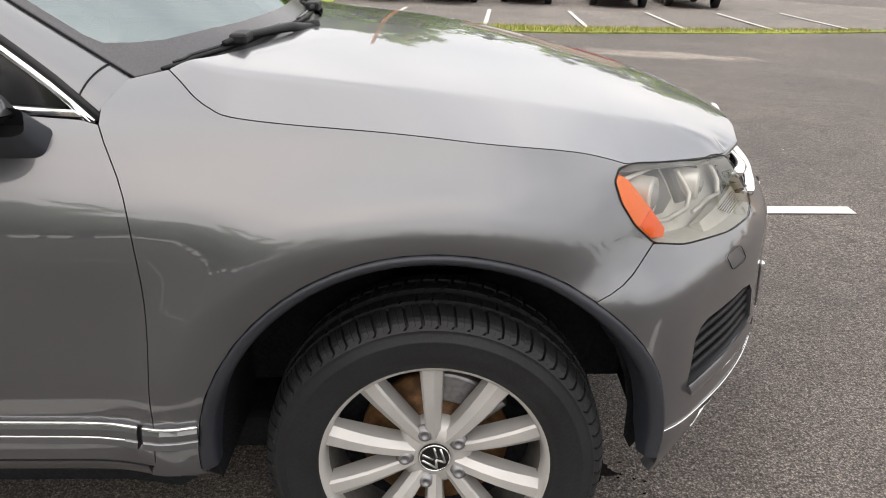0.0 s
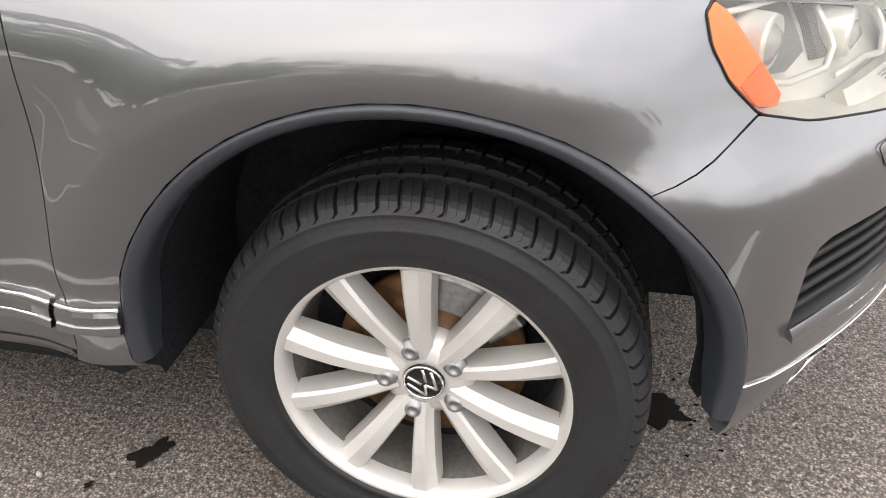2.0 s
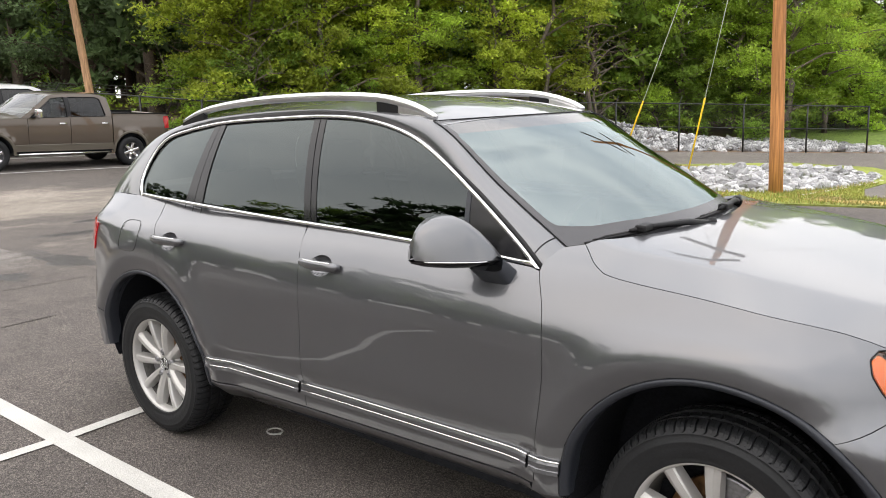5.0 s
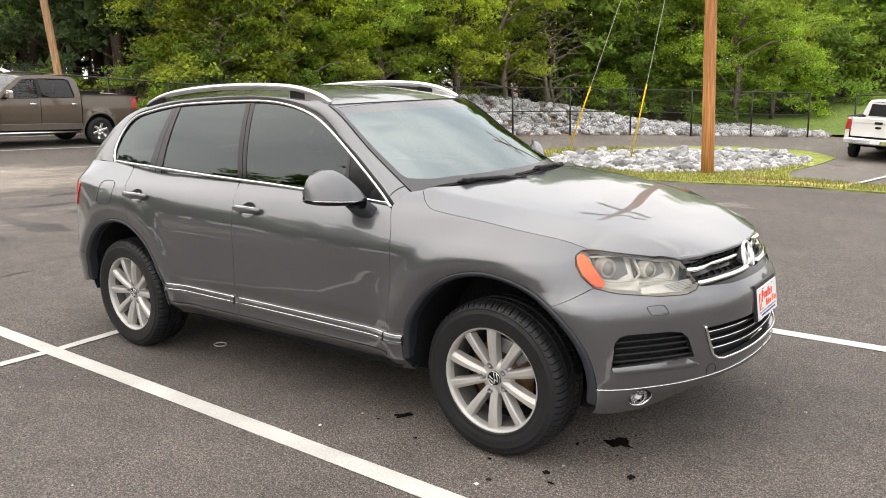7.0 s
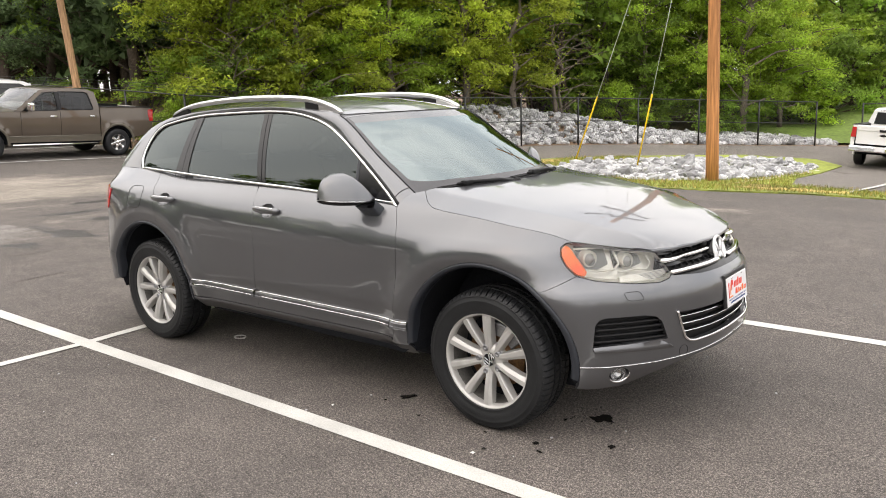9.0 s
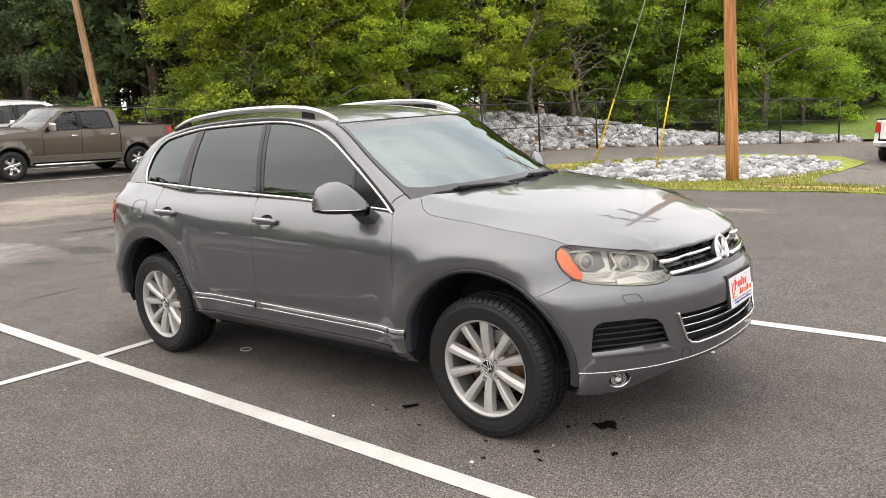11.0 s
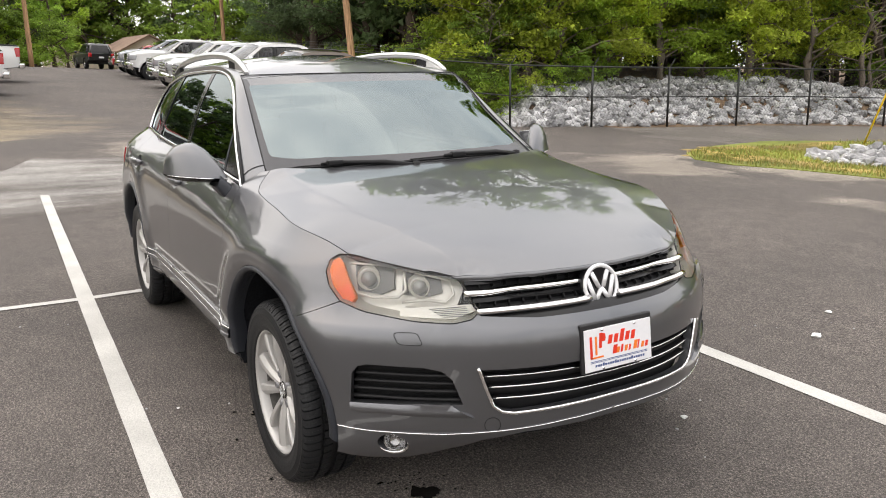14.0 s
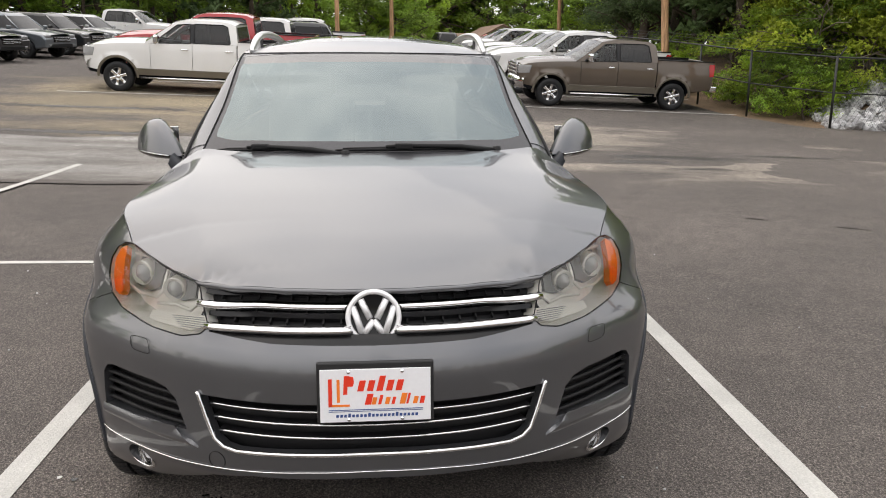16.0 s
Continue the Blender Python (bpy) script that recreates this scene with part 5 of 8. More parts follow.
    # end feet; the black piece from -1.45 fills in the shaded gap below the rail
    for x0, x1, fm in ((-1.27, -1.45, SATIN), (-1.45, -1.57, BLACK), (-2.80, -2.99, BLACK)):
        foot = []
        for x in np.linspace(x0, x1, 8):
            zt = float(np.interp(-x, -rail[:, 0], rail[:, 2])) - 0.010
            i = int(np.argmin(abs(U_S[:, 0] - x)))
            zb = U_S[i][2] - 0.012
            foot.append((x, zt, min(zb, zt)))
        outl = [(x, b) for x, t, b in foot] + [(x, t) for x, t, b in foot[::-1]]
        part("rail_foot", prism_mesh("rail_foot", outl, sg * 0.574, sg * 0.600), fm, rr)

    # door mirror
    ys = [0.0, 0.06, 0.14, 0.24, 0.36, 0.48, 0.60, 0.72, 0.82, 0.90, 0.96, 1.0]
    prof = [0.10, 0.30, 0.50, 0.72, 0.91, 1.0, 0.98, 0.91, 0.78, 0.61, 0.40, 0.10]
    deep = [0.42, 0.56, 0.70, 0.82, 0.93, 1.0, 1.0, 0.94, 0.82, 0.66, 0.46, 0.12]

    def mirror_base(t):
        return Vector((-0.800 - 0.160 * t, 0.862 + 0.246 * t, 1.124 + 0.020 * t))

    rows, low = [], []
    for t, f, g in zip(ys, prof, deep):
        c = mirror_base(t)
        ring = []
        for a in np.linspace(0, math.pi, 17):
            ca, sa = math.cos(a), math.sin(a)
            h = 0.152 * f * sa ** 0.75
            px = c.x + 0.086 * g * math.copysign(abs(ca) ** 0.7, ca) * (1.0 if ca > 0 else 0.8)
            ring.append((px - 0.24 * h * (1.0 if ca > 0 else -0.2), sg * c.y, c.z + h))
        rows.append(ring)
        low.append([(c.x + 0.086 * g * q * (1.0 if q > 0 else 0.8), sg * c.y, c.z - 0.003 - 0.026 * g * (1 - abs(q) ** 3)) for q in (-1.0, -0.85, -0.5, 0, 0.5, 0.85, 1.0)])
    mirror = part("door_mirror", loft_mesh("door_mirror", rows, True, out=lambda p: Vector((p.x + 0.88, 0, p.z - 1.12))), PAINT, suv, "grey door mirror with a black underside")
    part("mirror_underside", loft_mesh("mirror_underside", low, True, out=lambda p: Vector((0, 0, -1))), GLOSSBLACK, mirror)
    part("mirror_strip", tube_mesh("mirror_strip", [mirror_base(t) * 1 * Vector((1, sg, 1)) + Vector((0.0865 * g, 0, -0.003)) for t, g in zip(ys[3:-1], deep[3:-1])], 0.0022, 6), CHROME, mirror, "chrome indicator strip")
    foot = []
    for t in np.linspace(0, 1, 7):
        cx, cy, cz = -0.738 - 0.065 * t, 0.838 + 0.072 * t, 1.022 + 0.094 * t
        rx, rz = 0.052 + 0.020 * t, 0.042 - 0.018 * t
        foot.append([(cx + rx * math.copysign(abs(math.cos(a)) ** 0.4, math.cos(a)), sg * (cy - 0.016 * math.sin(a)), cz + rz * math.copysign(abs(math.sin(a)) ** 0.4, math.sin(a))) for a in np.linspace(0, 2 * math.pi, 24, endpoint=False)])
    part("mirror_foot", loft_mesh("mirror_foot", foot, True, closed=True, out=lambda p: Vector((p.x + 0.778, 0, p.z - 1.07))), CLADDING, mirror, "dark grey mirror foot")
    part("mirror_glass", mesh_from_bm("mirror_glass", box_bm((0.006, 0.15, 0.10), (-0.945, sg * 0.985, 1.195), 0.002)), CHROME, mirror)

    # tail lamp
    tl = [(s_of_x(-3.40), 1.075), (s_of_x(-3.44), 0.93), (s_of_x(-3.60), 0.915), (S_END - 0.52, 0.93), (S_END - 0.52, 1.07), (s_of_x(-3.62), 1.10)]
    part("tail_lamp", panel_mesh("tail_lamp", mirrored(tl, sg), lambda a, b: shell2(a, b, 0.006), 0.03, 0, 0.03), REDLENS, suv, "red tail lamp")

# back of the car
half = [(0.0, 0.64), (0.655, 0.64), (0.655, 1.205), (0.0, 1.205)]
part("tailgate", panel_mesh("tailgate", [(a, b) for a, b in half] + [(-a, b) for a, b in half[::-1] if a], lambda a, b: Vector((shell(S_END - abs(a), b)[0], math.copysign(shell(S_END - abs(a), b)[1], a), b)), 0.06), PAINT, suv)
rows = []
for t in np.linspace(0, 1, 10):
    e = Vector(U_S[int((0.79 + 0.205 * t) * 399)])
    rows.append([(e.x - 0.10 * (1 - q * q), q * (e.y - 0.01), e.z + 0.02 * (1 - q * q)) for q in np.linspace(-1, 1, 21)])
part("rear_window", loft_mesh("rear_window", rows, True, out=lambda p: Vector((-1, 0, 0.3))), GLOSSBLACK, suv, "dark rear window")

# dark inner hull, underbody, cabin
for sg in (-1, 1):
    hull = [(0.02, 0.32), (0.7, 0.32), (1.0, 0.29)] + arch(0, 0.462, -4, 182) + [(s_of_x(-0.56), 0.30), (s_of_x(-1.2), 0.29)] + arch(AXLES[1], 0.462, -4, 180) + [(S_END - 0.02, 0.40), (S_END - 0.02, 1.15), (s_of_x(-3.0), 1.17), (s_of_x(-1.5), 1.12), (2.16, 1.07), (1.6, 1.03), (1.2, 0.97), (1.0, 0.93), (0.6, 0.88), (0.02, 0.90)]
    part("inner_hull", panel_mesh("inner_hull", mirrored(hull, sg), lambda a, b: shell2(a, b, -0.085 if abs(a) < 1.3 else -0.032), 0.09, 0, 0), LINER, suv)
    part("side_floor", mesh_from_bm("side_floor", box_bm((1.80, 0.20, 0.06), (-1.47, sg * 0.735, 0.31), 0.01)), LINER, suv)
part("underbody", mesh_from_bm("underbody", box_bm((4.0, 1.34, 0.10), (-1.62, 0, 0.26), 0.03)), LINER, suv)
part("engine_tray", mesh_from_bm("engine_tray", box_bm((0.85, 1.16, 0.05), (0.30, 0, 0.66), 0.02)), LINER, suv)
part("cabin_floor", mesh_from_bm("cabin_floor", box_bm((2.9, 1.5, 0.05), (-2.1, 0, 0.62), 0.02)), INTERIOR, suv)
dash = part("dashboard", prism_mesh("dashboard", [(-0.52, 1.06), (-0.70, 1.105), (-0.95, 1.085), (-1.02, 1.0), (-1.0, 0.75), (-0.55, 0.75)], -0.66, 0.66, 0.03, 3), INTERIOR, suv)
part("steering_wheel", tube_mesh("steering_wheel", [(-1.15 + 0.06 * math.sin(a), 0.36 + 0.18 * math.cos(a), 1.02 + 0.17 * math.sin(a)) for a in np.linspace(0, 2 * math.pi, 28, endpoint=False)], 0.014, 8, True), INTERIOR, dash)
for sg in (-1, 1):
    for x0 in (-1.75, -2.65):
        seat = part("seat", prism_mesh("seat", [(x0 + 0.30, 0.62), (x0 + 0.36, 0.88), (x0 - 0.05, 0.86), (x0 - 0.22, 1.32), (x0 - 0.33, 1.30), (x0 - 0.20, 0.62)], sg * 0.36 - 0.25, sg * 0.36 + 0.25, 0.05, 3), INTERIOR, suv)
        part("headrest", mesh_from_bm("headrest", box_bm((0.09, 0.26, 0.17), (x0 - 0.30, sg * 0.36, 1.41), 0.035, 3)), INTERIOR, seat)
part("rear_view_mirror", mesh_from_bm("rear_view_mirror", box_bm((0.05, 0.22, 0.07), (-1.02, 0, 1.475), 0.02, 3)), INTERIOR, suv)

# wheels
def tyre_mesh():
    """Rounded carcass with grooves: lengthwise channels, blocky shoulders, ribs and rings on the sidewall."""
    side = [(0.243, 0.105), (0.250, 0.116), (0.256, 0.1185), (0.258, 0.1172), (0.270, 0.1235), (0.295, 0.1275), (0.312, 0.1268), (0.3145, 0.1280), (0.317, 0.1265), (0.330, 0.1222), (0.336, 0.1200), (0.3385, 0.1215), (0.341, 0.1190), (0.347, 0.1150), (0.354, 0.1085), (0.3595, 0.100), (0.3635, 0.088), (0.366, 0.072), (0.3668, 0.058)]
    mid = [(0.3560, 0.0565), (0.3560, 0.0465), (0.3672, 0.045), (0.3675, 0.030), (0.3675, 0.012), (0.3565, 0.0105), (0.3565, 0.0)]
    prof = side + mid + [(r, -h) for r, h in mid[:-1][::-1]] + [(r, -h) for r, h in side[::-1]]
    blocks, rows = 68, []
    cuts = (0.0, 0.14, 0.17, 0.56, 0.59, 0.97)  # groove, groove, block, block, sipe, block
    for r, h in prof:
        ring = []
        for j in range(blocks):
            for q, c in enumerate(cuts):
                g, k, turn = 0.0, 0.0, 0.0
                if abs(h) > 0.056 and r > 0.342:
                    g = 0.0095 if q < 2 else 0.0012 if q == 4 else 0.0
                    k = 0.004 if q < 2 and abs(h) > 0.095 else 0.0
                    turn = 0.25 * (abs(h) - 0.056) / 0.06
                elif r > 0.36:
                    g = 0.0085 if q < 2 else 0.0
                    turn = 0.5 + (h * 9 if abs(h) < 0.02 else 0.3)
                a = 2 * math.pi * (j + c + turn) / blocks
                ring.append(((r - g) * math.cos(a), h - math.copysign(k, h), (r - g) * math.sin(a)))
        rows.append(ring)
    return loft_mesh("tyre", rows, False, closed=True)


TYRE = tyre_mesh()
for p in TYRE.polygons:
    p.use_smooth = math.hypot(p.center.x, p.center.z) < 0.338
LIP = lathe_mesh("rim", [(0.246, 0.100), (0.2515, 0.104), (0.252, 0.110), (0.247, 0.112), (0.240, 0.108), (0.2345, 0.094), (0.231, 0.070)], 72)
BARREL = lathe_mesh("rim_barrel", [(0.231, 0.070), (0.222, -0.02), (0.226, -0.09), (0.246, -0.105)], 56)


def spoke_mesh(a, lean):
    """One spoke from hub to rim: a broad ridge with a chamfer on both sides."""
    rows, lean_sign = [], (1 if lean > 0 else -1)
    for i, r in enumerate((0.045, 0.075, 0.110, 0.150, 0.190, 0.222, 0.236)):
        t = (r - 0.045) / 0.191
        ang = a + lean * (1 - t) ** 1.3 * 0.75
        w = 0.0150 + 0.0085 * t ** 1.2
        top = 0.076 + 0.010 * math.sin(math.pi * min(1, t * 0.9)) + 0.020 * t
        low = 0.040 + 0.030 * t
        c, s = math.cos(ang), math.sin(ang)
        row = []
        for off, h in ((-w * 1.22, low - 0.01), (-w * 1.02, top - 0.010 - 0.004 * lean_sign), (-w * (0.80 if lean_sign < 0 else 0.25), top), (w * (0.80 if lean_sign > 0 else 0.25), top), (w * 1.02, top - 0.010 + 0.004 * lean_sign), (w * 1.22, low - 0.01)):
            row.append((r * c - off * s, h, r * s + off * c))
        rows.append(row)
    return loft_mesh("spoke", rows, False, out=lambda p: Vector((0, 1, 0)))


HUB = lathe_mesh("hub", [(0.0, 0.070), (0.030, 0.070), (0.034, 0.074), (0.045, 0.074), (0.062, 0.070), (0.078, 0.060), (0.088, 0.035)], 40)
LUG = lathe_mesh("lug_bolt", [(0.0, 0.078), (0.0065, 0.078), (0.007, 0.082), (0.0125, 0.081), (0.0135, 0.076), (0.018, 0.0735), (0.019, 0.066)], 16)
CAP = lathe_mesh("hub_cap", [(0.0, 0.080), (0.026, 0.080), (0.0285, 0.078), (0.030, 0.072)], 32)
CAPRING = tube_mesh("cap_ring", [(0.0275 * math.cos(a), 0.0800, 0.0275 * math.sin(a)) for a in np.linspace(0, 2 * math.pi, 32, endpoint=False)], 0.0018, 6, True, up=Vector((0, 1, 0)))
DISC = lathe_mesh("brake_disc", [(0.06, 0.026), (0.085, 0.026), (0.088, 0.010), (0.165, 0.010), (0.166, -0.018), (0.088, -0.018)], 48)
SPOKES = []
for k in range(5):
    for lean in (-1, 1):
        a = radians(108 + 72 * k) + lean * radians(17.5)
        SPOKES.append(spoke_mesh(a, -lean * radians(1.5)))
for axle in AXLES:
    for sg in (-1, 1):
        w = new("wheel")
        w.parent = suv
        tagged(w, "silver ten-spoke alloy wheel with a black tyre")
        w.matrix_basis = Matrix.Translation((axle, sg * 0.826, 0.362)) @ (pose(0, 0, 0, 0, 0, 180) if sg < 0 else Matrix.Identity(4)) @ pose(0, 0, 0, 0, 36 if axle == 0 else 20, 0)
        part("tyre", TYRE, RUBBER, w, "black tyre with blocky tread")
        rim = part("rim", LIP, RIM, w, "silver alloy rim")
        part("rim_barrel", BARREL, DUSTY, rim, "dusty grey inner barrel")
        for sp in SPOKES:
            part("spoke", sp, RIM, rim)
        part("hub", HUB, RIM, rim)
        for k in range(5):
            a = radians(108 + 72 * k)
            part("lug_bolt", LUG, STEEL, rim).matrix_basis = Matrix.Translation((0.065 * math.cos(a), 0.004, 0.065 * math.sin(a))) @ Matrix.Diagonal((1.1, 0.99, 1.1, 1))
        wide = Matrix.Diagonal((1.2, 1, 1.2, 1))
        part("hub_cap", CAP, GLOSSBLACK, rim, "round black hub cap with plain silver bars").matrix_basis = wide
        part("cap_ring", CAPRING, CHROME, rim).matrix_basis = wide
        for x0, z0, x1, z1 in ((-0.013, 0.019, -0.004, -0.001), (0.013, 0.019, 0.004, -0.001), (-0.021, 0.010, -0.010, -0.019), (0.021, 0.010, 0.010, -0.019), (-0.010, -0.019, 0, -0.004), (0.010, -0.019, 0, -0.004)):
            part("cap_bar", tube_mesh("cap_bar", [(x0, 0.0803, z0), (x1, 0.0803, z1)], 0.0024, 5, up=Vector((0, 1, 0)), flat=0.5), SATIN, rim).matrix_basis = wide
        part("brake_disc", DISC, RUST, w, "rust-brown brake disc")
        cal = part("brake_caliper", prism_mesh("brake_caliper", [(0.19 * math.cos(radians(a)), 0.19 * math.sin(radians(a))) for a in range(-2, 64, 6)] + [(0.118 * math.cos(radians(a)), 0.118 * math.sin(radians(a))) for a in range(62, -4, -6)], -0.03, 0.036, 0.008, 2), STEEL, w, "grey brake caliper")
        if sg < 0:
            cal.rotation_euler = (0, radians(-125 if axle == 0 else 30), 0)
        part("back_plate", lathe_mesh("back_plate", [(0.03, -0.035), (0.215, -0.035), (0.22, -0.03)], 32), LINER, w)

# ---- parked pickups and cars round the lot ----
WHITEPAINT = car_paint("white_paint", (0.72, 0.72, 0.71), 0.0, 0.3)
BROWNPAINT = car_paint("brown_metallic", (0.104, 0.081, 0.062), 0.55, 0.34)
REDPAINT = car_paint("red_paint", (0.40, 0.008, 0.014), 0.1, 0.3)
BLACKPAINT = car_paint("black_paint", (0.014, 0.015, 0.017), 0.2, 0.3)
SILVERPAINT = car_paint("silver_paint", (0.42, 0.43, 0.44), 0.7, 0.32)
SLATEPAINT = car_paint("slate_paint", (0.16, 0.18, 0.20), 0.6, 0.32)
TANPAINT = car_paint("tan_lower_paint", (0.165, 0.148, 0.118), 0.5, 0.34)
DARKGLASS = glass("vehicle_glass", (0.10, 0.11, 0.11), ior=1.55)
CABGLASS = glass("cab_glass", (0.50, 0.53, 0.52), ior=1.55)
LAMPGLASS = material("lamp_glass", (0.36, 0.37, 0.38), 0.15, 0.5, coat=1.0, grain=0.1, grain_scale=40)

V_TYRE = lathe_mesh("vehicle_tyre", [(0.235, 0.11), (0.26, 0.125), (0.33, 0.13), (0.375, 0.115), (0.395, 0.09), (0.40, 0.0), (0.395, -0.09), (0.375, -0.12), (0.25, -0.12)], 40)
V_RIM = lathe_mesh("vehicle_rim", [(0.245, 0.112), (0.235, 0.118), (0.226, 0.105), (0.215, 0.02), (0.10, 0.015), (0.0, 0.02)], 36)
V_SPOKE = []
for k in range(6):
    a = k * math.pi / 3
    V_SPOKE.append(loft_mesh("vehicle_spoke", [[((r * math.cos(a) - o * math.sin(a)), h - abs(o) * 0.3, (r * math.sin(a) + o * math.cos(a))) for o in (-w, -w * 0.5, w * 0.5, w)] for r, w, h in ((0.0, 0.05, 0.09), (0.09, 0.040, 0.10), (0.17, 0.032, 0.098), (0.228, 0.045, 0.108))], False, out=lambda p: Vector((0, 1, 0))))
V_CAP = lathe_mesh("vehicle_cap", [(0.0, 0.115), (0.045, 0.112), (0.055, 0.09)], 20)


def vehicle_wheel(parent, x, y, sg, r=0.40, rimmat=CHROME):
    w = new("wheel")
    w.parent = parent
    w.matrix_basis = Matrix.Translation((x, y, r)) @ (pose(0, 0, 0, 0, 17, 180 if sg < 0 else 0)) @ Matrix.Diagonal((r / 0.4, 1, r / 0.4, 1))
    part("tyre", V_TYRE, RUBBER, w)
    rim = part("rim", V_RIM, material_dark_rim, w)
    for s in V_SPOKE:
        part("spoke", s, rimmat, rim)
    part("hub_cap", V_CAP, rimmat, rim)


material_dark_rim = material("rim_well", (0.10, 0.10, 0.105), 0.5, 0.6, grain=0.1, grain_scale=50)


def arc(cx, cz, r, a0, a1, n=12):
    return [(cx + r * math.cos(radians(a)), cz + r * math.sin(radians(a))) for a in np.linspace(a0, a1, n)]


def along(xs, ys, v):
    return float(np.interp(v, xs, ys))


def pickup(m, paint, label, lower=None, rimmat=CHROME, group="parked pickups", decal=False):
    """A crew-cab pickup, nose along +x, standing on z = 0 at its middle."""
    t = thing("pickup_truck", label, "pickup truck", m, group)
    wf, wr = 1.92, -1.76
    lowp = lower or paint
    side = lambda p: Vector((0, p.y, 0.05))

    def half_width(x, z):
        y = along((0.40, 0.55, 0.70, 0.95, 1.10, 1.22, 1.34, 1.45), (0.955, 0.985, 1.0, 1.004, 0.998, 0.985, 0.965, 0.96), z)
        y -= 0.17 * max(0.0, (x - 2.25) / 0.6) ** 2.2 + 0.04 * max(0.0, (-2.6 - x) / 0.4) ** 2
        for ax in (wf, wr):
            y += 0.035 * math.exp(-((math.hypot(x - ax, z - 0.42) - 0.53) / 0.06) ** 2)
        return y

    def cab_half(z):
        return 0.955 - 0.20 * (max(0.0, z - 1.30) / 0.64) ** 1.25

    hull = [(-2.90, 0.62), (wr - 0.50, 0.50)] + arc(wr, 0.42, 0.47, 180, 0) + [(wr + 0.52, 0.42), (wf - 0.54, 0.42)] + arc(wf, 0.42, 0.47, 180, 0) + [(wf + 0.52, 0.46), (2.70, 0.52), (2.72, 1.05), (1.10, 1.22), (-1.15, 1.24), (-1.2, 0.80), (-2.90, 0.80)]
    part("frame", prism_mesh("frame", hull, -0.88, 0.88), LINER, t)
    top = ((1.06, 1.30), (1.9, 1.27), (2.5, 1.21), (2.72, 1.15), (2.80, 1.06))
    for sg in (-1, 1):
        def skin(x, z, e=0.0):
            return Vector((x, sg * (half_width(x, z) + e), z))

        fender = [(1.055, 1.30), (1.055, 0.50)] + arc(wf, 0.42, 0.49, 170, 12) + [(2.44, 0.56), (2.74, 0.60), (2.83, 0.80), (2.80, 1.06)] + list(top[::-1][1:-1])
        part("fender", panel_mesh("fender", fender, skin, 0.12, 0.003, 0.05, out=side), paint, t)
        for nm, x0, x1, z0, z1 in (("front_door", 1.05, -0.045, 1.30, 1.325), ("rear_door", -0.05, -1.215, 1.325, 1.345)):
            d = part(nm, panel_mesh(nm, [(x0, z0), (x0, 0.50), (x1, 0.50), (x1, z1)], skin, 0.12, 0.004, 0.05, out=side), paint, t)
            xh = x1 + 0.20
            part("door_handle", tube_mesh("door_handle", [skin(xh + 0.10, 1.17, -0.01), skin(xh + 0.08, 1.17, 0.022), skin(xh - 0.08, 1.17, 0.022), skin(xh - 0.10, 1.17, -0.01)], 0.019, 8), rimmat, d)
        bed = [(-1.235, 1.43), (-1.235, 0.52)] + arc(wr, 0.42, 0.49, 12, 168) + [(-2.30, 0.54), (-2.92, 0.64), (-2.955, 0.80), (-2.965, 1.43)]
        part("bed_side", panel_mesh("bed_side", bed, skin, 0.12, 0.003, 0.12, out=side), paint, t)
        part("lower_trim", panel_mesh("lower_trim", [(1.40, 0.63), (1.42, 0.47), (-1.24, 0.47), (-1.22, 0.63)], skin, 0.12, 0, 0.03, out=side, lift=0.008), lowp, t)
        part("trim_edge", tube_mesh("trim_edge", [skin(x, 0.635, 0.010) for x in np.linspace(1.40, -1.22, 8)], 0.008, 5), lowp, t)
        for ax in (wf, wr):
            lip = arc(ax, 0.42, 0.485, 184, -4, 26)
            part("wheel_lip", panel_mesh("wheel_lip", arc(ax, 0.42, 0.545, 184, -4, 22) + lip[::-1], skin, 0.07, 0, 0.04, out=side, lift=0.010), lowp, t)
            vehicle_wheel(t, ax, sg * 0.90, sg, 0.40, rimmat)
        part("side_step", tube_mesh("side_step", [(wf - 0.60, sg * 0.99, 0.40), (wr + 0.62, sg * 0.99, 0.40)], 0.06, 8, flat=0.55), rimmat, t)
        part("bed_rail", tube_mesh("bed_rail", [(x, sg * 0.93, 1.435) for x in (-1.25, -2.0, -2.95)], 0.055, 8, flat=0.35), BLACK, t)
        part("bed_wall", prism_mesh("bed_wall", [(-1.25, 0.82), (-2.93, 0.82), (-2.93, 1.42), (-1.25, 1.42)], sg * 0.82, sg * 0.85), BLACK, t)
        # greenhouse
        frame_out = [(1.20, 1.30), (0.42, 1.865), (0.10, 1.925), (-0.55, 1.94), (-0.98, 1.915), (-1.17, 1.84), (-1.245, 1.345)]
        wins = (("front_window", [(0.98, 1.315), (0.90, 1.375), (0.36, 1.80), (0.02, 1.835), (0.0, 1.335)]), ("rear_window", [(-0.105, 1.345), (-0.10, 1.84), (-0.84, 1.845), (-0.96, 1.80), (-1.05, 1.385), (-1.02, 1.355)]))
        part("cab_side", panel_mesh("cab_side", frame_out, lambda a, b: Vector((a, sg * cab_half(b), b)), 0.10, 0, 0.03, [q for _, q in wins], out=side), paint, t)
        for nm, poly in wins:
            part(nm, panel_mesh(nm, inset(poly, -0.01), lambda a, b: Vector((a, sg * (cab_half(b) - 0.012), b)), 0.12, 0, 0, out=side), DARKGLASS if nm[0] == "r" else CABGLASS, t)
            part("window_seal", tube_mesh("window_seal", [(a, sg * (cab_half(b) + 0.002), b) for a, b in resample(poly, 0.12)], 0.011, 5, True), BLACK, t)
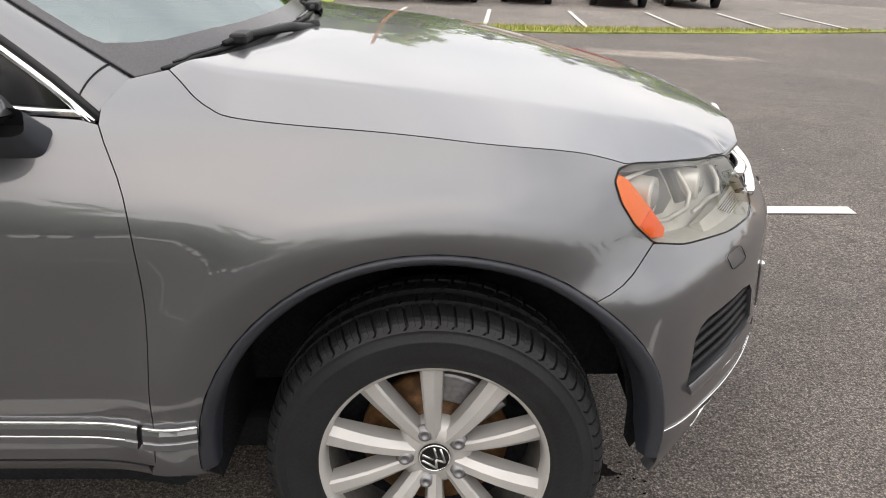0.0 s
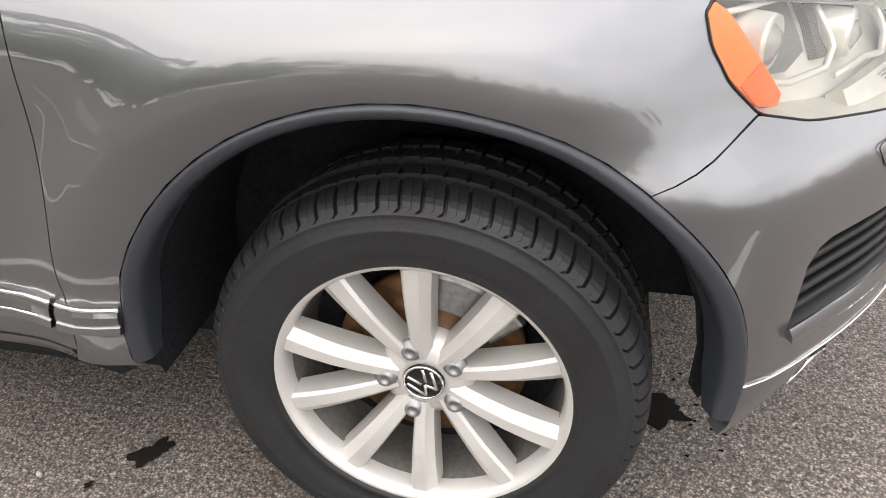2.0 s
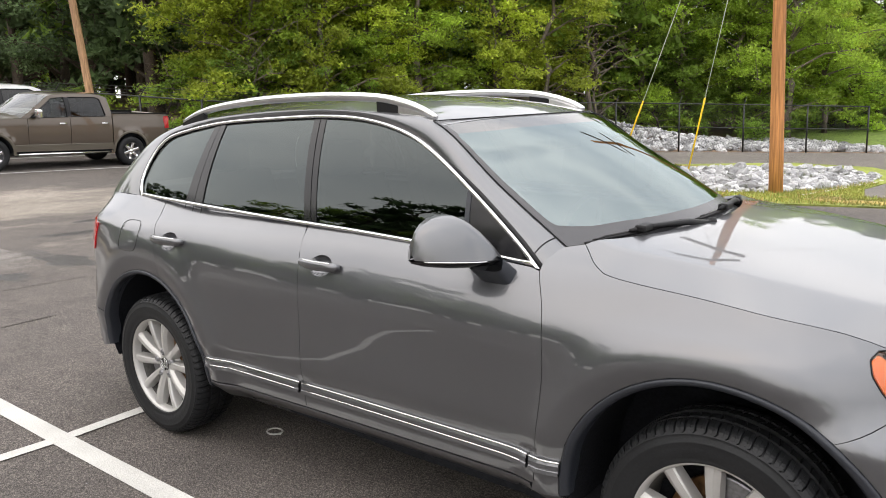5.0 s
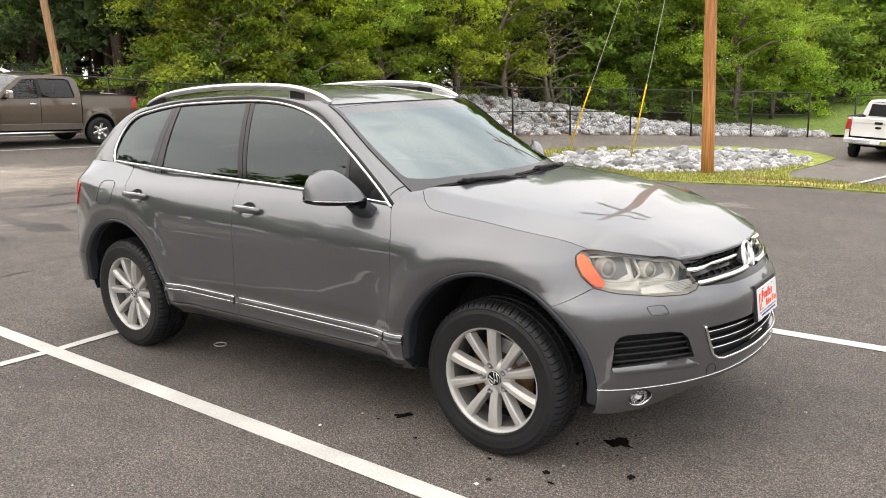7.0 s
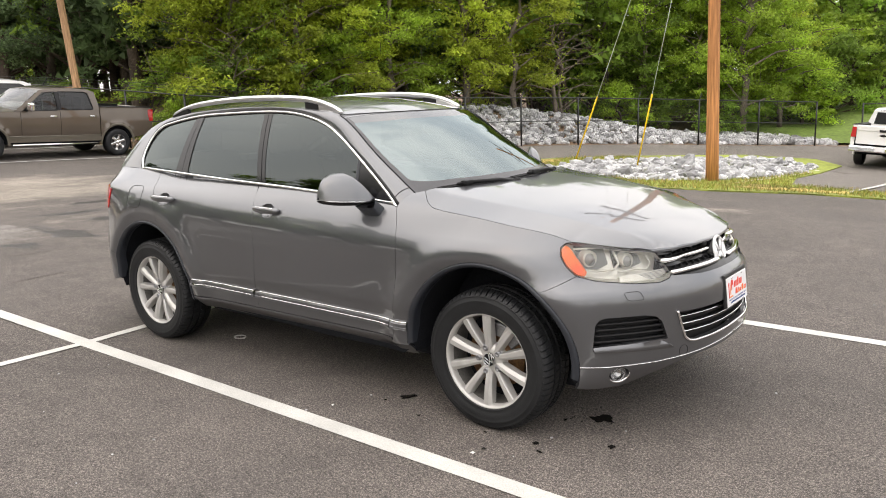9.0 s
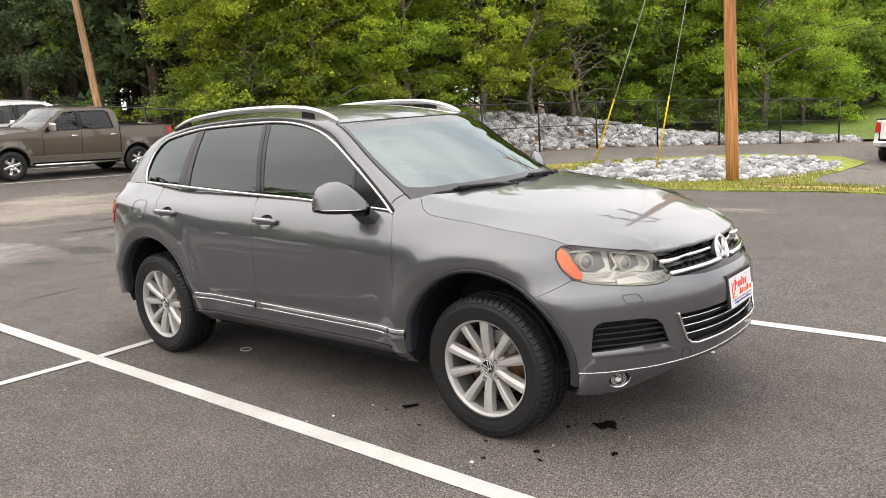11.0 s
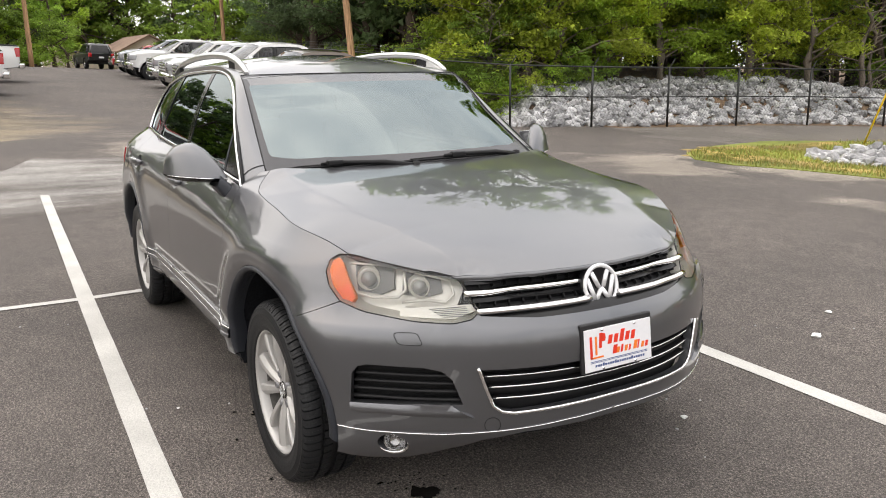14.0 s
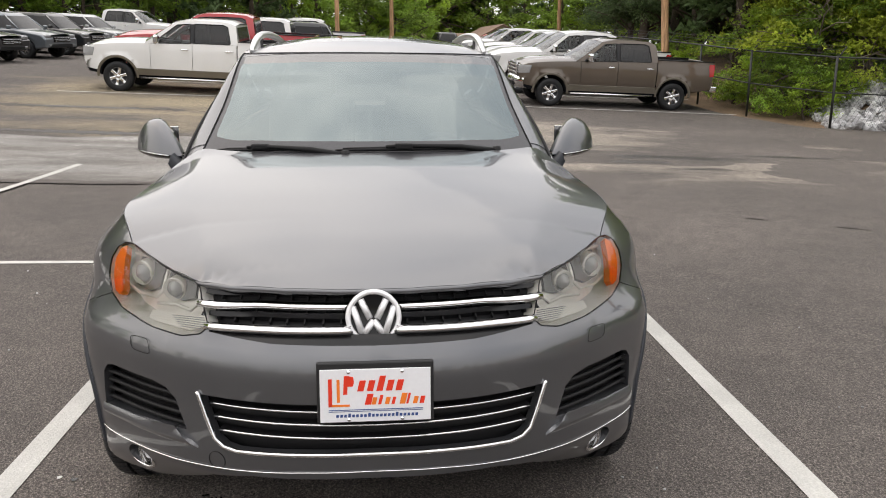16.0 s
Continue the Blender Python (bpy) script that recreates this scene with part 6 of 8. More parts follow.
        part("pillar_trim", panel_mesh("pillar_trim", [(-0.10, 1.345), (-0.095, 1.835), (0.015, 1.83), (-0.005, 1.34)], lambda a, b: Vector((a, sg * (cab_half(b) + 0.004), b)), 0.12, 0, 0, out=side), GLOSSBLACK, t)
        mir = part("door_mirror", mesh_from_bm("door_mirror", box_bm((0.13, 0.24, 0.24), (0.84, sg * 1.14, 1.42), 0.055, 3)), rimmat, t)
        part("mirror_arm", tube_mesh("mirror_arm", [(0.90, sg * 0.93, 1.32), (0.86, sg * 1.10, 1.35)], 0.035, 6), BLACK, mir)
        part("tail_lamp", panel_mesh("tail_lamp", [(-2.80, 1.30), (-2.84, 1.02), (-2.975, 1.02), (-2.985, 1.36), (-2.83, 1.36)], skin, 0.08, 0, 0.06, out=side, lift=0.008), REDLENS, t)
        part("lamp_end", mesh_from_bm("lamp_end", box_bm((0.04, 0.13, 0.34), (-2.975, sg * 0.885, 1.19), 0.015)), REDLENS, t)
        hl = part("headlamp", panel_mesh("headlamp", [(2.50, 1.14), (2.56, 0.93), (2.845, 0.90), (2.825, 1.14)], skin, 0.06, 0, 0.08, out=side, lift=0.010), LAMPGLASS, t)
        part("lamp_front", mesh_from_bm("lamp_front", box_bm((0.10, 0.22, 0.25), (2.79, sg * 0.73, 1.02), 0.035, 3)), LAMPGLASS, hl)
        part("lamp_core", mesh_from_bm("lamp_core", box_bm((0.03, 0.10, 0.10), (2.838, sg * 0.73, 1.03), 0.02, 3)), STEEL, hl)
        part("tow_hook", mesh_from_bm("tow_hook", box_bm((0.05, 0.08, 0.07), (2.88, sg * 0.42, 0.56), 0.015)), BLACK, t)
    if decal:
        cu = bpy.data.curves.new("decal", "FONT")
        cu.body, cu.size, cu.extrude = "4X4", 0.19, 0.002
        cu.materials.append(CLADDING)
        dc = new("decal", cu)
        dc.parent = t
        dc.matrix_basis = Matrix.Translation((-2.30, half_width(-2.5, 1.25) + 0.004, 1.22)) @ pose(0, 0, 0, 90, 0, 180)
    # hood, roof, screens
    rows = []
    for x in np.linspace(1.06, 2.80, 14):
        ze = along([p[0] for p in top], [p[1] for p in top], x)
        ye = half_width(x, ze) - 0.012
        rise = 0.115 * (1 - 0.75 * ease(2.3, 2.8, x))
        rows.append([(x + 0.05 * (1 - q * q) * ease(2.2, 2.8, x), q * ye, ze + rise * (1 - abs(q) ** 3.2) - 0.022 * math.exp(-((abs(q) - 0.55) / 0.08) ** 2)) for q in np.linspace(-1, 1, 25)])
    part("hood", loft_mesh("hood", rows, True, out=lambda p: Vector((0, 0, 1))), paint, t)
    rows = []
    for x, z in ((0.46, 1.845), (0.42, 1.868), (0.10, 1.925), (-0.25, 1.938), (-0.55, 1.94), (-0.98, 1.915), (-1.17, 1.84)):
        rows.append([(x, q * cab_half(z), z + 0.045 * (1 - abs(q) ** 2.6)) for q in np.linspace(-1, 1, 15)])
    part("roof", loft_mesh("roof", rows, True, out=lambda p: Vector((0, 0, 1))), paint, t)
    part("windscreen", loft_mesh("windscreen", [[(1.20 - 0.77 * v + 0.12 * (1 - q * q) * (1 - v), q * (cab_half(1.30 + 0.56 * v) - 0.01), 1.31 + 0.09 * (1 - v) * (1 - q * q) + 0.56 * v + 0.03 * v * (1 - q * q)) for q in np.linspace(-1, 1, 11)] for v in np.linspace(0, 1, 6)], True, out=lambda p: Vector((1, 0, 1))), CABGLASS, t)
    part("dashboard", mesh_from_bm("dashboard", box_bm((0.5, 1.6, 0.12), (0.92, 0, 1.28), 0.04)), INTERIOR, t)
    for x in (-0.05, -0.95):
        for sg in (-1, 1):
            part("seat_back", mesh_from_bm("seat_back", box_bm((0.16, 0.50, 0.60), (x, sg * 0.40, 1.38), 0.05, 2)), INTERIOR, t)
    part("cab_back", loft_mesh("cab_back", [[(-1.245, q * 0.95, 0.85) for q in np.linspace(-1, 1, 5)], [(-1.245, q * 0.95, 1.345) for q in np.linspace(-1, 1, 5)], [(-1.17, q * cab_half(1.84), 1.85) for q in np.linspace(-1, 1, 5)]], False, out=lambda p: Vector((-1, 0, 0))), paint, t)
    part("back_window", loft_mesh("back_window", [[(-1.25, y * 0.74, 1.40) for y in (-1, 0, 1)], [(-1.188, y * 0.68, 1.80) for y in (-1, 0, 1)]], False, out=lambda p: Vector((-1, 0, 0))), GLOSSBLACK, t)
    part("bed_floor", mesh_from_bm("bed_floor", box_bm((1.66, 1.66, 0.05), (-2.10, 0, 0.84))), BLACK, t)
    tg = part("tailgate", mesh_from_bm("tailgate", box_bm((0.09, 1.62, 0.62), (-2.93, 0, 1.12), 0.03, 3)), paint, t)
    part("gate_crease", mesh_from_bm("gate_crease", box_bm((0.03, 1.50, 0.16), (-2.975, 0, 1.33), 0.012)), paint, tg)
    part("gate_handle", mesh_from_bm("gate_handle", box_bm((0.03, 0.24, 0.08), (-2.985, 0, 1.27), 0.01)), BLACK, tg)
    part("gate_badge", lathe_mesh("gate_badge", [(0.0, 0.012), (0.08, 0.010), (0.10, 0.0)], 20), GLOSSBLACK, tg).matrix_basis = Matrix.Translation((-2.978, 0, 1.12)) @ pose(0, 0, 0, 0, 0, 90) @ Matrix.Diagonal((1, 1, 0.42, 1))
    rb = part("rear_bumper", mesh_from_bm("rear_bumper", box_bm((0.24, 1.94, 0.20), (-3.02, 0, 0.66), 0.05, 3)), rimmat, t)
    part("plate_bars", mesh_from_bm("plate_bars", box_bm((0.02, 0.30, 0.15), (-3.145, 0, 0.68), 0.005)), PLATE_WHITE, rb)
    fb = part("front_bumper", loft_mesh("front_bumper", [[(2.90 + dx - 0.20 * abs(q) ** 3, q * 0.96, z) for q in np.linspace(-1, 1, 17)] for dx, z in ((-0.12, 0.48), (-0.01, 0.53), (0.03, 0.66), (0.0, 0.79), (-0.10, 0.84))], True, out=lambda p: Vector((1, 0, 0))), lowp if decal or rimmat is not CHROME else rimmat, t)
    part("bumper_intake", mesh_from_bm("bumper_intake", box_bm((0.04, 0.9, 0.12), (2.905, 0, 0.60), 0.02)), BLACK, fb)
    part("nose_panel", mesh_from_bm("nose_panel", box_bm((0.16, 1.46, 0.34), (2.74, 0, 0.99), 0.05, 3)), paint, t)
    gr = part("grille", mesh_from_bm("grille", box_bm((0.10, 1.22, 0.36), (2.81, 0, 1.0), 0.04, 3)), GLOSSBLACK, t)
    for z in (0.90, 1.0, 1.10):
        part("grille_bar", mesh_from_bm("grille_bar", box_bm((0.04, 1.20, 0.050), (2.855, 0, z), 0.015)), rimmat, gr)
    for y in (-0.58, 0.58):
        part("grille_bar", mesh_from_bm("grille_bar", box_bm((0.05, 0.05, 0.34), (2.85, y, 1.0), 0.015)), rimmat, gr)
    return t


def family_car(m, paint, label, long=4.6, high=1.66):
    """A far-off crossover, nose along +x."""
    t = thing("parked_car", label, "car", m, "parked cars")
    wf, wr = 1.38, -1.38
    base = [(-long / 2, 0.60), (wr - 0.42, 0.42)] + arc(wr, 0.36, 0.40, 180, 0) + [(wr + 0.44, 0.34), (wf - 0.44, 0.34)] + arc(wf, 0.36, 0.40, 180, 0) + [(wf + 0.44, 0.36), (long / 2 - 0.02, 0.45), (long / 2, 0.75), (long / 2 - 0.20, 0.92), (1.05, 1.04), (-long / 2 + 0.03, 1.05)]
    part("body", prism_mesh("body", base, -0.90, 0.90, 0.07, 3), paint, t)
    side = lambda p: Vector((p.x, p.y, 0.2))

    def ring(f, e=0.0, n=40):
        """The greenhouse at height f from the waist (0) to the roof (1), as a rounded oblong."""
        x0, x1 = -long / 2 + 0.10 + 0.42 * f ** 1.4, 1.16 - 0.92 * f
        hw, z = 0.86 - 0.22 * f ** 1.2, 1.02 + (high - 1.05) * f
        return [((x0 + x1) / 2 + ((x1 - x0) / 2 + e) * math.copysign(abs(math.cos(q)) ** 0.35, math.cos(q)), (hw + e) * math.copysign(abs(math.sin(q)) ** 0.35, math.sin(q)), z) for q in np.linspace(0, 2 * math.pi, n, endpoint=False)]

    part("cab", loft_mesh("cab", [ring(f) for f in (0.0, 0.3, 0.6, 0.85, 0.95)] + [[((p[0] + 0.5) * k - 0.5, p[1] * k, p[2] + 0.03 * (1 - k)) for p in ring(1.0)] for k in (0.97, 0.8, 0.5, 0.02)], True, closed=True, out=side), paint, t)
    part("window_band", loft_mesh("window_band", [ring(f, 0.006) for f in (0.10, 0.35, 0.6, 0.82)], True, closed=True, out=side), GLOSSBLACK, t, "dark windows all round")
    for k in (4, 13, 17, 23, 27, 36):
        part("pillar", tube_mesh("pillar", [ring(f, 0.008)[k] for f in (0.08, 0.45, 0.86)], 0.035, 6), paint if k in (4, 36, 17, 23) else BLACK, t)
    rows = []
    for x in np.linspace(1.0, long / 2 - 0.04, 8):
        q0 = (x - 1.0) / (long / 2 - 1.04)
        rows.append([(x - 0.10 * abs(q) ** 4 * q0, q * (0.87 - 0.10 * q0), 1.03 - 0.10 * q0 - 0.06 * q0 ** 4 + 0.06 * (1 - abs(q) ** 2.5)) for q in np.linspace(-1, 1, 13)])
    part("hood", loft_mesh("hood", rows, True, out=lambda p: Vector((0, 0, 1))), paint, t)
    for sg in (-1, 1):
        for ax in (wf, wr):
            vehicle_wheel(t, ax, sg * 0.81, sg, 0.35, SATIN)
            part("arch_trim", tube_mesh("arch_trim", [(a, sg * 0.90, b) for a, b in arc(ax, 0.36, 0.42, 184, -4, 16)], 0.022, 5), BLACK, t)
        part("headlamp", mesh_from_bm("headlamp", box_bm((0.34, 0.32, 0.13), (long / 2 - 0.20, sg * 0.68, 0.85), 0.05, 3)), LAMPGLASS, t)
        part("tail_lamp", mesh_from_bm("tail_lamp", box_bm((0.14, 0.24, 0.26), (-long / 2 + 0.03, sg * 0.74, 0.95), 0.04)), REDLENS, t)
        part("door_mirror", mesh_from_bm("door_mirror", box_bm((0.12, 0.20, 0.15), (0.80, sg * 0.99, 1.12), 0.045, 3)), paint, t)
        part("fog_lamp", mesh_from_bm("fog_lamp", box_bm((0.06, 0.16, 0.08), (long / 2 - 0.02, sg * 0.66, 0.52), 0.02)), LAMPGLASS, t)
        part("rocker", mesh_from_bm("rocker", box_bm((1.9, 0.06, 0.14), (0, sg * 0.885, 0.40), 0.02)), BLACK, t)
    gr = part("grille", mesh_from_bm("grille", box_bm((0.06, 0.94, 0.22), (long / 2 - 0.01, 0, 0.74), 0.03)), GLOSSBLACK, t)
    for z in (0.68, 0.74, 0.80):
        part("grille_bar", mesh_from_bm("grille_bar", box_bm((0.03, 0.90, 0.018), (long / 2 + 0.02, 0, z), 0.006)), CHROME, gr)
    part("lower_intake", mesh_from_bm("lower_intake", box_bm((0.06, 1.20, 0.14), (long / 2 - 0.02, 0, 0.50), 0.02)), BLACK, t)
    part("plate_bars", mesh_from_bm("plate_bars", box_bm((0.02, 0.30, 0.12), (-long / 2 - 0.01, 0, 0.80), 0.004)), PLATE_WHITE, t)
    return t


def stand(x, y, heading):
    """Pose on the sloping paving; heading in degrees from +x."""
    c, s = math.cos(radians(heading)), math.sin(radians(heading))
    z = ground_z(x, y)
    ax = Vector((c, s, (ground_z(x + 1.8 * c, y + 1.8 * s) - ground_z(x - 1.8 * c, y - 1.8 * s)) / 3.6)).normalized()
    ay = Vector((-s, c, (ground_z(x - 0.8 * s, y + 0.8 * c) - ground_z(x + 0.8 * s, y - 0.8 * c)) / 1.6))
    az = ax.cross(ay).normalized()
    ay = az.cross(ax)
    return Matrix.Translation((x, y, z)) @ Matrix((ax, ay, az)).transposed().to_4x4()


def by_axles(front, rear, side):
    """Pose from the spots of the near front and rear wheels; side: +1 if those are the left ones."""
    f, r = Vector(front), Vector(rear)
    d = (f - r).normalized()
    left = Vector((-d.y, d.x))
    mid = (f + r) / 2 - left * side * 0.95 - d * 0.08
    return stand(mid.x, mid.y, math.degrees(math.atan2(d.y, d.x)))


pickup(by_axles((-20.05, 5.15), (-20.15, 8.85), 1), BROWNPAINT, "brown metallic crew-cab pickup with tan lower panels and chrome wheels", TANPAINT)
pickup(by_axles((-19.45, -6.70), (-19.30, -3.00), 1), WHITEPAINT, "white crew-cab pickup with grey lower panels and large wheels", TANPAINT, decal=True)
pickup(stand(-24.6, 6.9, 270) @ Matrix.Diagonal((1.05, 1.03, 1.06, 1)), WHITEPAINT, "white crew-cab pickup parked beside the brown one")
pickup(stand(-28.1, 7.0, 270), SILVERPAINT, "silver pickup in the row along the fence")
pickup(stand(-31.6, 7.2, 270), WHITEPAINT, "white pickup in the row along the fence")
pickup(stand(-38.7, 7.4, 270), WHITEPAINT, "white crew-cab pickup far down the row")
pickup(stand(-42.3, 7.5, 270), SLATEPAINT, "slate grey pickup far down the row")
family_car(stand(-49.4, 7.6, 270), REDPAINT, "small red car at the end of the row")
pickup(stand(-24.0, -4.9, 270) @ Matrix.Diagonal((1.07, 1.04, 1.07, 1)), REDPAINT, "red crew-cab pickup behind the white one", rimmat=CHROME)
pickup(stand(-27.2, -4.0, 270), WHITEPAINT, "white pickup behind the red one")
family_car(stand(-30.6, -3.6, 270), BLACKPAINT, "black boxy off-roader in the middle row", 4.7, 1.84)
pickup(stand(-34.2, -3.2, 270), WHITEPAINT, "white pickup far off in the middle row")
family_car(stand(-59.5, 5.6, 186), BLACKPAINT, "dark SUV driving lane end, seen from behind", 4.6, 1.75)
for i, (x, y, p, lab) in enumerate(((-30.6, -14.0, SLATEPAINT, "slate grey crossover facing the lane"), (-33.6, -13.6, BLACKPAINT, "black crossover facing the lane"), (-27.6, -14.6, BLACKPAINT, "black car at the lane"), (-36.8, -13.2, SILVERPAINT, "silver crossover facing the lane"))):
    family_car(stand(x, y, 72), p, lab)
pickup(stand(-40.5, -12.0, 75), WHITEPAINT, "white pickup in the far row of cars")
# the stalls beyond the grass strip, and the row that faces them
pickup(stand(-2.32, 28.4, 86), WHITEPAINT, "white pickup with chrome bumper seen from behind")
banded = pickup(stand(0.22, 29.0, 86), BLACKPAINT, "black pickup with a silver tailgate band")
part("tailgate_band", mesh_from_bm("tailgate_band", box_bm((0.03, 1.50, 0.19), (-2.982, 0, 1.10), 0.01)), SILVERPAINT, banded, "silver band across the tailgate")
family_car(stand(3.05, 29.6, 86), BLACKPAINT, "low dark blue black coupe in the far stalls", 4.9, 1.46)
pickup(stand(6.5, 30.2, 86), REDPAINT, "red pickup in the far stalls")
pickup(stand(9.6, 31.4, 86), SILVERPAINT, "silver pickup in the far stalls")
pickup(stand(-0.75, 41.0, 266), SLATEPAINT, "slate blue pickup facing the lot")
pickup(stand(2.05, 38.6, 266), BLACKPAINT, "black pickup facing the lot")
family_car(stand(0.75, 50.0, 266), SILVERPAINT, "silver car in the row behind")
pickup(stand(3.6, 48.0, 266), SILVERPAINT, "silver pickup in the row behind")
family_car(stand(4.55, 37.2, 86), SILVERPAINT, "silver car beyond the coupe", 4.6, 1.5)
pickup(stand(5.0, 45.0, 266), REDPAINT, "red pickup in the row behind")

# ---- rocks, fence, poles, trees ----
random.seed(4)


def rock_mesh(seed, r=1.0):
    bm = bmesh.new()
    bmesh.ops.create_icosphere(bm, subdivisions=1, radius=r)
    o = Vector((seed * 3.1, seed * 1.7, seed))
    for v in bm.verts:
        v.co *= 1 + 0.45 * noise.noise(v.co * 1.3 + o)
        v.co.z *= 0.75
        v.co.x *= 1.15
    return mesh_from_bm("rock", bm)


ROCK_MESHES = [rock_mesh(i) for i in range(10)]
RV = [([v.co.copy() for v in m.vertices], [tuple(p.vertices) for p in m.polygons]) for m in ROCK_MESHES]


def rock_pose(x, y, z, r):
    return Matrix.Translation((x, y, z)) @ Euler((random.uniform(-0.5, 0.5), random.uniform(-0.5, 0.5), random.uniform(0, 6.28))).to_matrix().to_4x4() @ Matrix.Diagonal((r, r * random.uniform(0.7, 1.0), r * random.uniform(0.7, 1.0), 1))


ROCKBED = [(-9.4, 16.3), (-9.2, 15.1), (-8.1, 14.3), (-7.2, 15.2), (-6.0, 15.1), (-4.9, 16.9), (-4.3, 19.1), (-4.0, 22.3), (-4.1, 24.2), (-5.4, 24.8), (-7.6, 23.4), (-9.1, 21.0), (-9.9, 18.8)]
bed = thing("rock_bed", "bed of grey white limestone rocks on the grass island", "rocks")
placed = 0
for _ in range(4000):
    x, y = random.uniform(-11, -4), random.uniform(14, 29)
    if placed >= 300:
        break
    if inside((x, y), ROCKBED) and math.hypot(x + 4.9, y - 16.6) > 0.45:
        r = random.choice((0.10, 0.12, 0.14, 0.17, 0.21))
        o = part("rock", random.choice(ROCK_MESHES), ROCK, bed)
        o.matrix_basis = rock_pose(x, y, ground_z(x, y) + 0.04 + 0.25 * r + random.uniform(0, 0.06), r)
        placed += 1


def rock_heap(name, n, pick, label):
    verts, faces = [], []
    for _ in range(n):
        x, y, z, r = pick()
        m = rock_pose(x, y, z, r)
        vs, fs = random.choice(RV)
        k = len(verts)
        verts += [m @ v for v in vs]
        faces += [tuple(i + k for i in f) for f in fs]
    return single(name, mesh_of(name, verts, faces), ROCKS, label, "rocks", kind="stuff")


def low_bed():
    while True:
        x, y = random.uniform(-11, -4), random.uniform(14, 29)
        if inside((x, y), ROCKBED) and math.hypot(x + 4.9, y - 16.6) > 0.4:
            return x, y, ground_z(x, y) + 0.05, random.uniform(0.07, 0.15)


rock_heap("rock_bed_fill", 1500, low_bed, "smaller limestone rocks filling the bed")
BANK = [p for p in FENCE if p[0] > -18]
bank_len = np.r_[0, np.cumsum([math.dist(a, b) for a, b in zip(BANK, BANK[1:])])]


def bank_rock():
    d = random.uniform(0, bank_len[-1] - 1.0)
    i = min(len(BANK) - 2, int(np.searchsorted(bank_len, d, side="right") - 1))
    a, b = Vector(BANK[i]), Vector(BANK[i + 1])
    t = (d - bank_len[i]) / (bank_len[i + 1] - bank_len[i])
    p = a.lerp(b, t)
    n = Vector((-(b - a).y, (b - a).x)).normalized()
    k = d / bank_len[-1]
    width = (2.5 + 1.0 * ease(0.0, 0.2, k)) * (1 - 0.75 * ease(0.86, 1.0, k))
    q = p + n * (0.22 + width * random.random())
    return q.x, q.y, land_z(q.x, q.y) + random.uniform(0.0, 0.14), random.choice((0.10, 0.12, 0.14, 0.17, 0.21))


rock_heap("rock_bank", 4600, bank_rock, "bank of grey white limestone rocks behind the fence")

# fence of black posts, rails and wire
fence = thing("fence", "black chain-link fence with rails along the back of the lot", "fence")
flen = np.r_[0, np.cumsum([math.dist(a, b) for a, b in zip(FENCE, FENCE[1:])])]


def fence_at(d):
    i = min(len(FENCE) - 2, max(0, int(np.searchsorted(flen, d, side="right") - 1)))
    t = (d - flen[i]) / (flen[i + 1] - flen[i])
    return Vector(FENCE[i]).lerp(Vector(FENCE[i + 1]), t)


POST = tube_mesh("post", [(0, 0, -0.05), (0, 0, 1.86)], 0.035, 8)
d = 0.0
tops, mids, lows = [], [], []
while d < flen[-1] + 0.01:
    p = fence_at(min(d, flen[-1] - 1e-4))
    z = land_z(p.x, p.y) + 0.04
    o = part("post", POST, FENCEBLACK, fence)
    o.location = (p.x, p.y, z)
    tops.append((p.x, p.y, z + 1.83)), mids.append((p.x, p.y, z + 0.92)), lows.append((p.x, p.y, z + 0.08))
    d += 2.72
part("top_rail", tube_mesh("top_rail", tops, 0.026, 6), FENCEBLACK, fence)
part("mid_rail", tube_mesh("mid_rail", mids, 0.020, 6), FENCEBLACK, fence)
ARM = tube_mesh("barb_arm", [(0, 0, 1.80), (0, 0.22, 2.10)], 0.018, 5)
back = [p for p in tops if p[0] < -16.5]
for p in [q for q in tops if q[0] < -9.0]:
    part("barb_arm", ARM, FENCEBLACK, fence).location = (p[0], p[1], p[2] - 1.83)
for f in (0.35, 0.68, 1.0):
    part("barbed_wire", tube_mesh("barbed_wire", [(p[0], p[1] + 0.22 * f, p[2] - 0.03 + 0.30 * f) for p in back], 0.006, 4), FENCEBLACK, fence)
NET = material("chain_link", (0.012, 0.013, 0.012), 0.5, grain=0.1, grain_scale=30)
verts, faces = [], []
for a, b, lo in zip(tops, tops[1:], range(len(tops))):
    A, B = Vector(a), Vector(b)
    if A.x < -24:
        continue
    h = 1.76
    n = int((B - A).length / 0.11)
    for i in range(n):
        for sgn in (-1, 1):
            t0, t1 = i / n, i / n + sgn * h / (B - A).length * 0.55
            lo_t, lo_h = t1, h
            if t1 > 1:
                lo_h, lo_t = h * (1 - t0) / (t1 - t0), 1
            if t1 < 0:
                lo_h, lo_t = h * t0 / (t0 - t1), 0
            p, q = A.lerp(B, t0), A.lerp(B, lo_t) - Vector((0, 0, lo_h))
            w = (B - A).normalized() * 0.0028
            k = len(verts)
            verts += [p - w, p + w, q + w, q - w]
            faces.append((k, k + 1, k + 2, k + 3))
tagged(part("wire_mesh", mesh_of("wire_mesh", verts, faces), NET, fence), kind="stuff")

